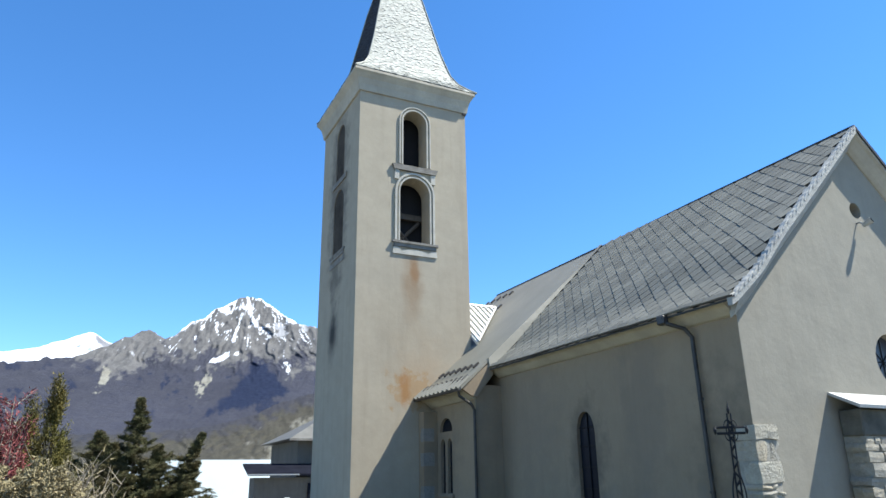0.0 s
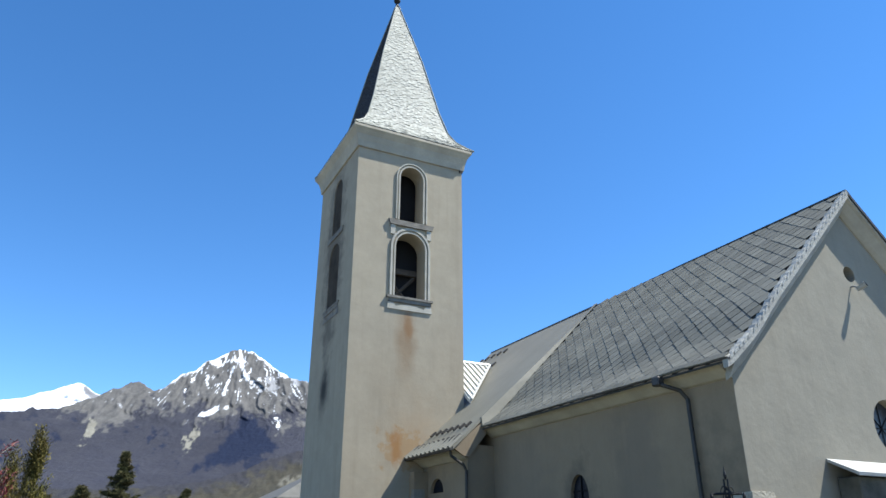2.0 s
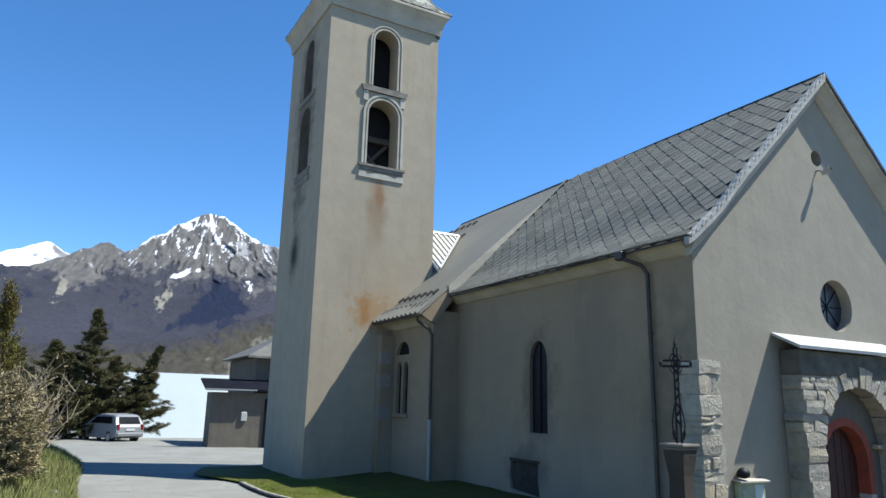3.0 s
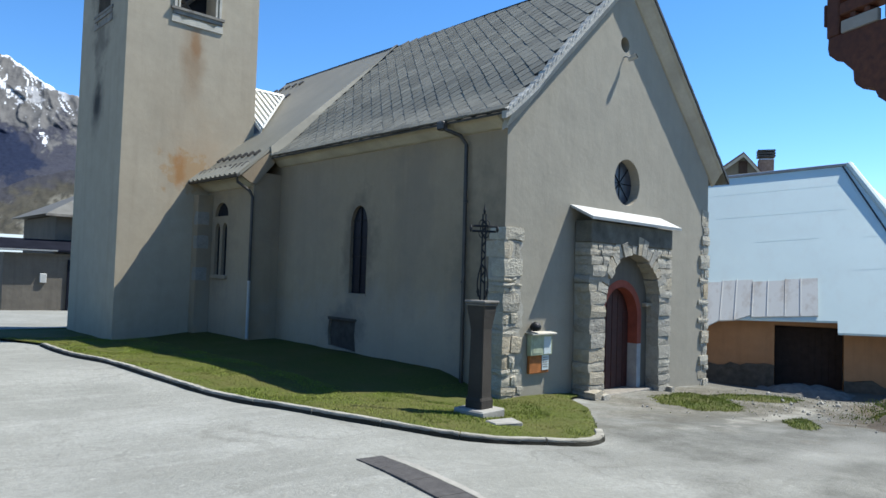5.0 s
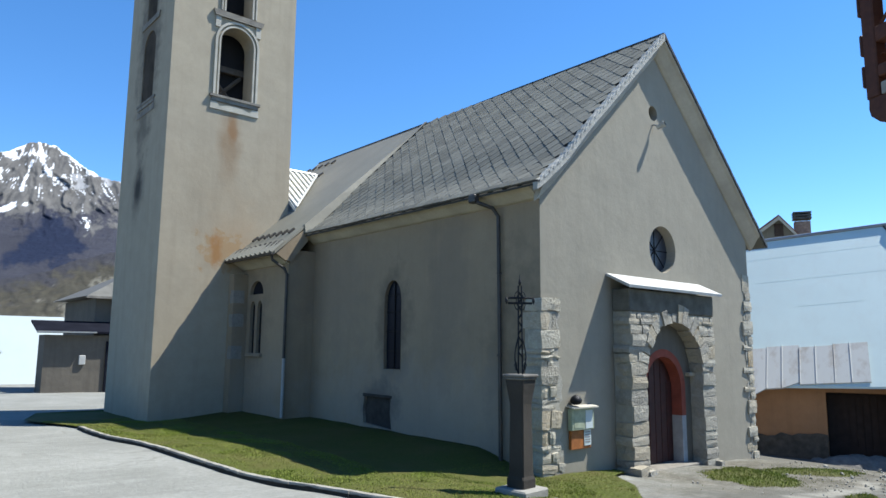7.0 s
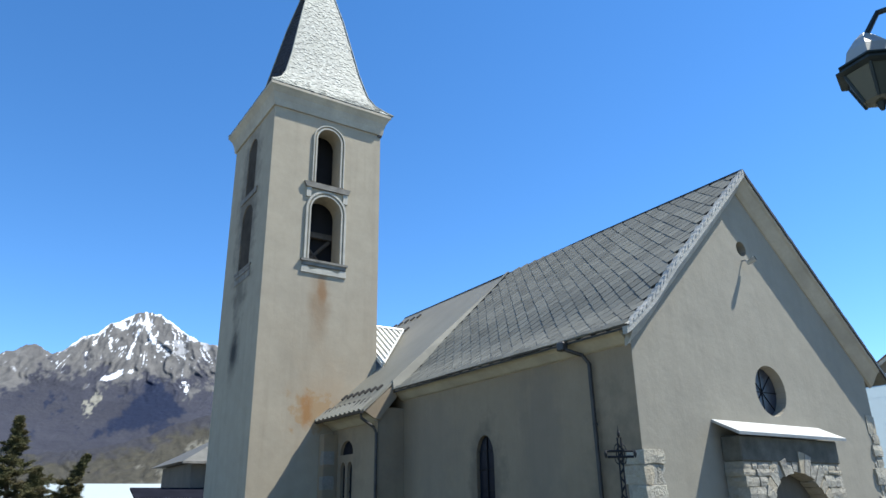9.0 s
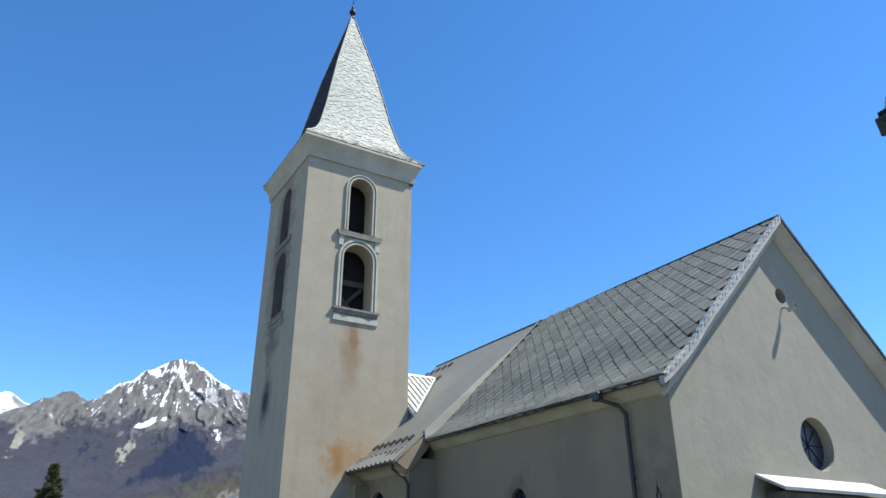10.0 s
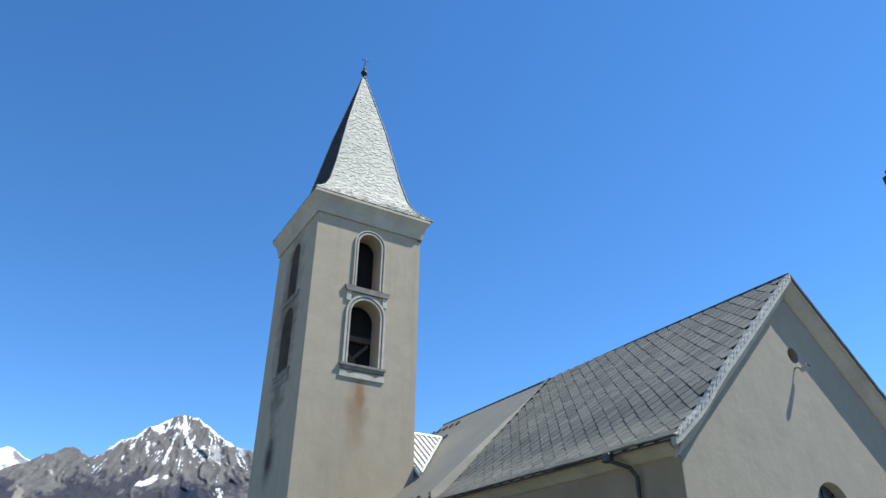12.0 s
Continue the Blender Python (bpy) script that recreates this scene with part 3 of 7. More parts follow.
def kerb():
    k = thing("kerb", (-4.3, 3, 0.3), "weathered pale concrete kerb edging the church lawn", "kerb")
    tagged(k, kind="structure")
    line = smooth_line(KERB, 0.08)
    pieces = [line[i:i + 11] for i in range(0, len(line) - 4, 10)]
    for seg in pieces:
        if len(seg) < 3:
            continue
        bm = bmesh.new()
        st = []
        for i, p in enumerate(seg):
            d = (seg[min(i + 1, len(seg) - 1)] - seg[max(0, i - 1)]).normalized()
            inset = 0.006 if i in (0, len(seg) - 1) else 0.0
            shift = d * (0.006 if i == 0 else -0.006 if i == len(seg) - 1 else 0)
            z = level(p.x, p.y) + 0.01 * noise.noise((p.x * 2, p.y * 2, 3))
            st.append(((p.x + shift.x, p.y + shift.y, z), (-d.y, d.x, 0), (0, 0, 1 - inset)))
        sweep(bm, [(-0.05, -0.15), (0.05, -0.15), (0.05, 0.06), (0.04, 0.072), (-0.042, 0.075), (-0.05, 0.062)], st)
        roughen(bm, 0.008, 9)
        part("kerb_stone", bm, CONCRETE, k)
        # dark strip over the road face: dirt, and the face's shade put into colour
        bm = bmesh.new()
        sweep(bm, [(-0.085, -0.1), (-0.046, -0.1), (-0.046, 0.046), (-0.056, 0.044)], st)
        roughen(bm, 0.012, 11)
        part("joint", bm, KERB_DIRT_SHADE, k, "dark strip of dirt and painted shade on the kerb's road face")


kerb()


def lawn_edge(y):
    """x of the kerb at y, for the long side of the lawn."""
    best = min(KERB_LINE, key=lambda p: abs(p.y - y) + (4 if y > -2.4 and p.x > -2.7 else 0))
    return best.x


def lawn_height(x, y):
    """The lawn lies a little over the road, dips behind the kerb and meets the nave wall level."""
    edge = lawn_edge(y)
    t = max(0.0, min(1.0, (x - edge) / (0.05 - edge)))
    along = max(0.0, min(1.0, (y - 0.2) / 1.2))
    low = level(x, y) + 0.055
    wall = 0.30 + 0.013 * y
    z = low + (wall - low) * t * t * (3 - 2 * t) * along - 0.06 * math.sin(math.pi * min(1.0, t * 1.25)) * along
    return z + 0.022 * noise.noise((x * 1.3, y * 1.3, 5))


def lawn():
    bm = bmesh.new()
    poly = [(p.x, p.y) for p in KERB_LINE] + [(0.6, -1.3), (1.2, -0.5), (1.95, -0.2), (1.95, 0.25), (0.3, 0.3), (0.3, 9.8), (-2.5, 9.9), (-2.5, 13.2), (-4.5, 13.4), (-5.1, 11.6), (-4.6, 10.0)]
    inner = []
    for i in range(26):
        for j in range(60):
            inner.append((-5 + i * 0.28, -3 + j * 0.28))
    def inside(x, y):
        c = False
        for (ax, ay), (bx, by) in zip(poly, poly[1:] + poly[:1]):
            if (ay > y) != (by > y) and x < (bx - ax) * (y - ay) / (by - ay) + ax:
                c = not c
        return c
    from mathutils.geometry import delaunay_2d_cdt
    pts = [Vector(p) for p in poly] + [Vector(p) for p in inner if inside(*p)]
    n = len(poly)
    co, _, faces, _, _, _ = delaunay_2d_cdt(pts, [(i, (i + 1) % n) for i in range(n)], [], 1, 0.0005)
    vs = []
    for p in co:
        z = lawn_height(p.x, p.y)
        vs.append(bm.verts.new((p.x, p.y, z)))
    for f in faces:
        bm.faces.new([vs[i] for i in f])
    solid("lawn", bm, TURF, "short green lawn round the foot of the church", "lawn", "structure", True)
    rnd = random.Random(5)
    verts, faces = [], []
    while len(faces) < 100000:
        x, y = rnd.uniform(-5, 2), rnd.uniform(-3, 11)
        if not inside(x, y) or (x > -2.2 and y > 0.8) or (x > -0.02 and y > -0.02):
            continue
        z = lawn_height(x, y) - 0.01
        a, h = rnd.uniform(0, 6.28), rnd.uniform(0.012, 0.034) * (1.3 if noise.noise((x * 1.1, y * 1.1, 2)) > 0.1 else 0.8)
        w = 0.006
        k = len(verts)
        verts += [(x - math.cos(a) * w, y - math.sin(a) * w, z), (x + math.cos(a) * w, y + math.sin(a) * w, z), (x + rnd.uniform(-0.03, 0.03), y + rnd.uniform(-0.03, 0.03), z + h)]
        faces.append((k, k + 1, k + 2))
    me = bpy.data.meshes.new("lawn_grass")
    me.from_pydata(verts, [], faces)
    me.materials.append(GRASS)
    tagged(new("lawn_grass", me), "short spring grass blades on the lawn", "grass", kind="stuff")


lawn()


def tufts(name, label, count, centre, spread, tall, mat, seed, extra=0.0):
    rnd = random.Random(seed)
    bm = bmesh.new()
    for _ in range(count):
        x = rnd.gauss(centre[0], spread[0])
        y = rnd.gauss(centre[1], spread[1])
        z = level(x, y) - 0.01 + extra
        h = rnd.uniform(0.4, 1.0) * tall
        a = rnd.uniform(0, 6.28)
        s = Vector((math.cos(a), math.sin(a), 0)) * (0.008 + 0.02 * tall)
        p = Vector((x, y, z))
        bm.faces.new([bm.verts.new(q) for q in (p - s, p + s, p + Vector((rnd.uniform(-0.4, 0.4) * h, rnd.uniform(-0.4, 0.4) * h, h)))])
    return solid(name, bm, mat, label, "grass", "stuff")


def turf_patch(label, centre, size, turn, seed, count):
    """A low ragged cushion of turf with short blades."""
    rnd = random.Random(seed)
    cx, cy = centre
    bm = bmesh.new()
    ct, st = math.cos(turn), math.sin(turn)
    def rim(a):
        return 0.8 + 0.35 * noise.noise((math.cos(a) * 1.3, math.sin(a) * 1.3, seed)) + 0.14 * noise.noise((math.cos(a) * 5, math.sin(a) * 5, seed))
    def put(r, a):
        k = r * rim(a)
        u, v = k * size[0] * math.cos(a), k * size[1] * math.sin(a)
        x, y = cx + u * ct - v * st, cy + u * st + v * ct
        h = 0.05 * (1 - r ** 3) + 0.018 * noise.noise((x * 4, y * 4, 1)) - 0.012 * r
        return Vector((x, y, level(x, y) + h))
    rows = [[bm.verts.new(put(j / 7, 2 * math.pi * i / 40)) for i in range(40)] for j in range(1, 8)]
    mid = bm.verts.new(put(0, 0))
    for i in range(40):
        bm.faces.new((mid, rows[0][i], rows[0][(i + 1) % 40]))
        for p, q in zip(rows, rows[1:]):
            bm.faces.new((p[i], q[i], q[(i + 1) % 40], p[(i + 1) % 40]))
    patch = solid("turf_patch", bm, TURF, label, "turf", "", True, "turf patches by the church")
    blades = bmesh.new()
    for _ in range(count):
        p = put(math.sqrt(rnd.random()) * 1.05, rnd.uniform(0, 6.28)) - Vector((0, 0, 0.008))
        a = rnd.uniform(0, 6.28)
        s = Vector((math.cos(a), math.sin(a), 0)) * 0.006
        tip = p + Vector((rnd.uniform(-0.03, 0.03), rnd.uniform(-0.03, 0.03), rnd.uniform(0.02, 0.06)))
        blades.faces.new([blades.verts.new(q) for q in (p - s, p + s, tip)])
    part("blade_cover", blades, GRASS, patch)
    tagged(patch.children[0], "short green blades", kind="stuff")


turf_patch("bright green turf at the foot of the church front", (3.75, -1.6), (1.5, 0.95), 0.44, 2, 5200)
turf_patch("thin green turf along the dirt track", (5.5, -1.85), (1.25, 0.5), -0.85, 3, 2600)
turf_patch("small dry turf patch in the gravel", (2.5, -3.8), (0.85, 0.3), 0.4, 4, 900)
turf_patch("rough green turf on the earth bank", (7.3, -3.9), (1.5, 0.45), 0.3, 5, 2400)
turf_patch("dry turf patch on the gravel slope", (5.0, -4.35), (1.1, 0.3), 0.35, 6, 1300)

# ---- church: nave ----
W, EAVE_Z, RIDGE_Z, OUT, FRONT = 7.2, 4.71, 8.43, 0.34, 0.26
MID = W / 2
LEFT_SLOPE = (RIDGE_Z - EAVE_Z) / (MID + OUT)
SPLIT, NAVE_END = 7.3, 13.3
RIGHT_X, RIGHT_Z = 7.68, 4.50


def sag(u):
    """Slight bell-cast of the old slope, u from eave 0 to ridge 1."""
    return -0.03 * math.sin(math.pi * u) - 0.085 * math.exp(-((u - 0.17) / 0.13) ** 2)


def roof_z(x):
    if x <= MID:
        u = (x + OUT) / (MID + OUT)
        return EAVE_Z + u * (RIDGE_Z - EAVE_Z) + sag(u)
    return RIDGE_Z - (x - MID) * (RIDGE_Z - RIGHT_Z) / (RIGHT_X - MID)


church = thing("church", (MID, 6, 0), "small grey-rendered village church with steep slate roof", "church")


def wall_front():
    bm = bmesh.new()
    outline = [(0, -0.6), (W, -0.6), (W, roof_z(W) - 0.12)]
    outline += [(x, roof_z(x) - 0.12) for x in (5.4, MID, 2.7, 1.8, 0.9, 0)]
    prism(bm, outline, along_y, 0.0, 0.55)
    ob = part("front_wall", bm, WALL, church, "sunlit beige-grey rendered gable wall")
    cut = [hole(circle(3.68, 4.0, 0.47), along_y, -0.3, 0.9), hole(circle(3.5, 6.78, 0.155, 20), along_y, -0.3, 0.9), hole(arch(3.4, 0.95, -0.4, 1.62), along_y, -0.3, 0.9)]
    carve(ob, cut)


def wall_side():
    bm = bmesh.new()
    box(bm, -0.004, 0.5, 0.004, NAVE_END, -0.6, 4.7)
    ob = part("side_wall", bm, SIDE, church, "shaded grey rendered side wall")
    cut = [hole(pointed(4.02, 0.29, 1.58, 2.95, 0.45), along_x, -0.3, 0.9), hole([(4.0, 0.36), (4.45, 0.4), (4.98, 0.44), (5.02, 0.7), (4.97, 1.0), (4.5, 1.03), (4.03, 1.02), (4.06, 0.72)], along_x, -0.3, 0.2)]
    carve(ob, cut)
    bm = bmesh.new()
    box(bm, W - 0.55, W, 0.553, NAVE_END, -0.9, 4.6)
    part("side_wall", bm, WALL, church)
    bm = bmesh.new()
    prism(bm, [(0.553, -0.6), (W - 0.553, -0.6), (W - 0.553, 5.0), (MID, 8.15), (0.553, 5.1)], along_y, NAVE_END - 0.5, NAVE_END)
    part("back_wall", bm, WALL, church)


wall_front()
wall_side()


def windows():
    """Glazing set back in the lancet and the two round windows."""
    bm = bmesh.new()
    prism(bm, pointed(4.02, 0.285, 1.585, 2.95, 0.445), along_x, 0.07, 0.09)
    lancet = part("lancet_window", bm, GLASS, church, "narrow pointed window with dark glass")
    for z in (1.95, 2.35, 2.75, 3.1):
        bm = bmesh.new()
        box(bm, 0.05, 0.068, 3.75, 4.3, z - 0.01, z + 0.01)
        part("window_bar", bm, LEAD, lancet, "thin dark iron bar")
    bm = bmesh.new()
    box(bm, 0.046, 0.066, 4.01, 4.03, 1.58, 3.38)
    part("window_bar", bm, LEAD, lancet, "thin dark iron bar")
    bm = bmesh.new()
    prism(bm, [(3.72, 1.53), (4.32, 1.53), (4.32, 1.58), (3.72, 1.58)], along_x, -0.012, 0.06)
    part("window_sill", bm, SIDE, lancet)
    bm = bmesh.new()
    prism(bm, circle(3.68, 4.0, 0.465), along_y, 0.2, 0.22)
    rose = part("round_window", bm, PALE_GLASS, church, "round window with dark glass")
    for k in range(4):
        a = k * math.pi / 4
        bm = bmesh.new()
        tube(bm, [(3.68 - 0.46 * math.cos(a), 0.19, 4.0 - 0.46 * math.sin(a)), (3.68 + 0.46 * math.cos(a), 0.19, 4.0 + 0.46 * math.sin(a))], 0.008, 6)
        part("window_bar", bm, LEAD, rose)
    # black disc behind the hole, the attic's darkness put into its colour
    bm = bmesh.new()
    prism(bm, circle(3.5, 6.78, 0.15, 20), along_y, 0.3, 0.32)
    part("attic_opening", bm, DARK, church, "black disc standing in for the unlit attic in the gable hole")
    bm = bmesh.new()
    box(bm, 0.06, 0.195, 3.97, 5.05, 0.3, 1.06)
    part("niche_back", bm, SOOTED, church, "sooty walled-up back of the low recess")
    bm = bmesh.new()
    box(bm, -0.015, 0.18, 3.99, 5.03, 0.98, 1.05, None, 0.012)
    roughen(bm, 0.02, 6)
    part("niche_lintel", bm, SOOTED, church, "dark stone lintel over the low recess")


windows()


def cornices():
    """Plaster coves under the eave and along both rakes, and the verges."""
    bm = bmesh.new()
    cove = [(0.0, 0.0), (0.06, 0.02), (0.13, 0.075), (0.2, 0.13), (0.255, 0.17), (0.29, 0.185), (0.29, 0.235), (0.0, 0.235)]
    sweep(bm, cove, [((0.0, y, 4.485), (-1, 0, 0), (0, 0, 1)) for y in (0.0, 2.0, 4.0, 6.0, 7.25)])
    part("eave_cornice", bm, COVE, church, "cream plaster cove under the eave")
    for side in ("left", "right"):
        bm = bmesh.new()
        st = []
        xs = [-0.12 + k * (MID + 0.12) / 10 for k in range(11)] if side == "left" else [MID + k * (W + 0.2 - MID) / 10 for k in range(11)]
        for x in xs:
            st.append(((x, 0.0, roof_z(x) - 0.44), (0, -1, 0), (0, 0, 1)))
        prof = [(-0.02, 0.0), (0.03, 0.015), (0.09, 0.09), (0.15, 0.19), (0.2, 0.27), (0.25, 0.31), (0.25, 0.40), (-0.02, 0.40)]
        sweep(bm, prof, st)
        part("rake_cornice", bm, VERGE if side == "left" else COVE, church, "pale plaster cove under the gable edge")
        bm = bmesh.new()
        xs = [-0.37 + k * (MID + 0.37) / 40 for k in range(41)] if side == "left" else [MID + k * (RIGHT_X + 0.03 - MID) / 80 for k in range(81)]
        st = []
        for i, x in enumerate(xs):
            up = 0.010 * noise.noise((x * 3, 0, 0)) if side == "left" else 0.028 * noise.noise((x * 7, 0, 4))
            st.append(((x, -FRONT - 0.02, roof_z(max(x, -OUT)) + up), (0, 1, 0), (0, 0, 1)))
        deep = -0.14 if side == "left" else -0.07
        sweep(bm, [(0.0, deep), (0.09, deep), (0.10, 0.02), (0.03, 0.025), (0.0, 0.01)], st)
        part("verge", bm, VERGE if side == "left" else GUTTER, church, "whitish mortared verge" if side == "left" else "dark thin verge edge")
        if side == "left":
            rnd = random.Random(3)
            x = -0.33
            while x < MID - 0.1:
                w = rnd.uniform(0.10, 0.16)
                bm = bmesh.new()
                z0, z1 = roof_z(x + 0.01), roof_z(x + w - 0.02)
                y0, y1, t = -FRONT - 0.03, -FRONT + rnd.uniform(0.05, 0.12), rnd.uniform(0.018, 0.034)
                prism(bm, [(x + 0.01, z0 - 0.04), (x + w - 0.02, z1 - 0.04), (x + w - 0.03, z1 + t), (x + 0.025, z0 + t * 0.8)], along_y, y0, y1)
                part("verge_mortar_pat", bm, PAT, church)
                x += w
    bm = bmesh.new()
    tube(bm, [(MID, -FRONT, RIDGE_Z + 0.01), (MID, 4, RIDGE_Z + 0.0), (MID, SPLIT, RIDGE_Z - 0.05), (MID, SPLIT + 0.1, 8.4), (MID, NAVE_END, 8.39)], 0.026, 8)
    part("ridge_cap", bm, GUTTER, church, "thin dark ridge cap")


cornices()


def roofs():
    """Decks under the slates, the diamond slates, the newer roofing."""
    bm = bmesh.new()
    xs = [-OUT + k * (MID + OUT) / 10 for k in range(11)]
    st = [((x, 0, roof_z(x) - 0.02), (0, 1, 0), (0, 0, 1)) for x in xs]
    sweep(bm, [(-FRONT + 0.02, -0.035), (SPLIT, -0.035), (SPLIT, 0.0), (-FRONT + 0.02, 0.0)], st)
    deck = part("left_roof", bm, UNDER, church, "steep grey roof of diamond-laid slates")
    bm = bmesh.new()
    st = [((x, 0, roof_z(x) - 0.01), (0, 1, 0), (0, 0, 1)) for x in (MID + 0.01, 5.6, RIGHT_X)]
    sweep(bm, [(-FRONT + 0.02, -0.09), (NAVE_END, -0.09), (NAVE_END, 0.0), (-FRONT + 0.02, 0.0)], st)
    part("right_roof", bm, SLATE_REST, church, "grey slate roof slope")
    # newer roofing, carried on lower over the side chapel
    bm = bmesh.new()
    low, TOP_Z = (-1.15, 4.22), 8.39
    def plane(x, y):
        return low[1] + (x - low[0]) * (TOP_Z - low[1]) / (MID - low[0])
    edge = [(MID, SPLIT + 0.1), (MID, NAVE_END), (2.9, NAVE_END - 0.25), (0.4, NAVE_END - 0.25), (0.4, 9.75), (-1.15, 9.75), (-1.15, 7.08), (-0.34, 7.14)]
    top = [bm.verts.new((x, y, plane(x, y) + 0.0)) for x, y in edge]
    bot = [bm.verts.new((x, y, plane(x, y) - 0.07)) for x, y in edge]
    bm.faces.new(top)
    bm.faces.new(bot[::-1])
    for i in range(len(edge)):
        j = (i + 1) % len(edge)
        bm.faces.new((top[i], top[j], bot[j], bot[i]))
    newer = part("chapel_roof", bm, NEWROOF, church, "smooth beige-grey newer roofing with snow guards")
    # snow guards: short dark hooks in rows
    for row, (x, ys) in enumerate(((-0.95, [7.3 + 0.28 * k for k in range(9)]), (-0.55, [7.5 + 0.32 * k for k in range(7)]), (3.1, [11.6 + 0.4 * k for k in range(5)]), (2.4, [11.2, 11.6]), (1.7, [10.9, 11.3]))):
        for y in ys:
            bm = bmesh.new()
            z = plane(x, y)
            box(bm, -0.02, 0.16, -0.045, 0.045, 0.0, 0.05, Matrix.Translation((x, y, z)) @ Matrix.Rotation(-math.atan2(RIDGE_Z - low[1], MID - low[0]), 4, "Y"))
            part("snow_guard", bm, GUTTER, newer)
    # tile noses along the chapel eave
    for k in range(11):
        bm = bmesh.new()
        y = 7.15 + k * 0.245
        tube(bm, [(-1.22, y, plane(-1.22, y) + 0.02), (-0.9, y, plane(-0.9, y) + 0.025)], 0.06, 8, 0.05)
        part("tile_nose", bm, NEWROOF, newer)
    return deck


LEFT_DECK = roofs()


def eave_course():
    """First row of slates laid straight along the eave."""
    rnd = random.Random(19)
    tilt = math.atan(LEFT_SLOPE)
    y = -FRONT + 0.01
    while y < SPLIT - 0.25:
        w = rnd.uniform(0.24, 0.3)
        bm = bmesh.new()
        m = Matrix.Translation((-OUT - 0.03, y, EAVE_Z - 0.022 + rnd.uniform(0, 0.008))) @ Matrix.Rotation(-tilt, 4, "Y")
        box(bm, 0, 0.13, 0.003, w - 0.003, 0.0, 0.03, m)
        part("eave_slate", bm, SLATE, church)
        y += w


eave_course()


def roof_seam():
    """Edge board of the newer roofing where it stands over the old slates."""
    bm = bmesh.new()
    rows = []
    for k in range(9):
        t = k / 8
        x, y = -0.36 + (MID + 0.36) * t, 7.1 + (SPLIT + 0.08 - 7.1) * t
        low, high = roof_z(x) - 0.03, max(4.22 + (x + 1.15) * (8.39 - 4.22) / (MID + 1.15), roof_z(x)) + 0.025
        rows.append([bm.verts.new(p) for p in ((x, y - 0.03, low + 0.05), (x, y + 0.12, low), (x, y + 0.12, high), (x, y + 0.03, high))])
    for p, q in zip(rows, rows[1:]):
        for i in range(4):
            bm.faces.new((p[i], p[(i + 1) % 4], q[(i + 1) % 4], q[i]))
    bm.faces.new(rows[0][::-1])
    bm.faces.new(rows[-1])
    part("roof_seam", bm, NEWROOF, church, "folded edge between old and new roofing")


roof_seam()


def rainwater():
    bm = bmesh.new()
    sweep(bm, [(-0.03, 0.0), (-0.02, -0.028), (0.02, -0.028), (0.03, 0.0), (0.024, 0.0), (0.015, -0.022), (-0.015, -0.022), (-0.024, 0.0)], [((-OUT - 0.015, y, EAVE_Z + 0.005 + 0.012 * math.sin(y * 2.1)), (1, 0, 0), (0, 0, 1)) for y in (-0.3, 0.7, 1.6, 2.4, 3.3, 4.2, 5.0, 6.0, 7.1)])
    part("gutter", bm, GUTTER, church, "thin dark eave gutter")
    bm = bmesh.new()
    tube(bm, [(-OUT - 0.05, 1.18, EAVE_Z - 0.05), (-OUT - 0.03, 1.12, EAVE_Z - 0.16), (-0.16, 0.95, 4.45), (-0.085, 0.88, 4.3), (-0.085, 0.86, 2.5), (-0.085, 0.84, 0.1)], 0.036, 10)
    part("downspout", bm, GUTTER, church, "dark round downspout with a swan neck")
    bm = bmesh.new()
    box(bm, -OUT - 0.12, -OUT + 0.02, 1.1, 1.27, EAVE_Z - 0.17, EAVE_Z - 0.02, None, 0.02)
    part("hopper", bm, GUTTER, church, "dark sheet-metal rainwater hopper")
    for z in (3.3, 1.9):
        bm = bmesh.new()
        lathe(bm, [(0.042, -0.02), (0.046, -0.02), (0.046, 0.02), (0.042, 0.02)], (-0.085, 0.86, z), 10)
        part("pipe_clip", bm, GUTTER, church)


rainwater()


def ragged_bed(name, x0, x1, z0, z1, inner, seed, label=""):
    """Mortar lens over the render round the corner stones, with a wavy inner edge."""
    rnd = random.Random(seed)
    bm = bmesh.new()
    z, edge = z0, []
    while z < z1:
        edge.append((x1 if inner > 0 else x0, z))
        z += rnd.uniform(0.08, 0.16)
    edge.append((x1 if inner > 0 else x0, z1))
    edge = [(x + rnd.uniform(-0.06, 0.07), z) for x, z in edge]
    flat = x0 if inner > 0 else x1
    prism(bm, [(flat, z0), *edge, (flat, z1)] if inner > 0 else [(flat, z1), *edge[::-1], (flat, z0)], along_y, -0.014, 0.06)
    part(name, bm, MORTAR, church, label)


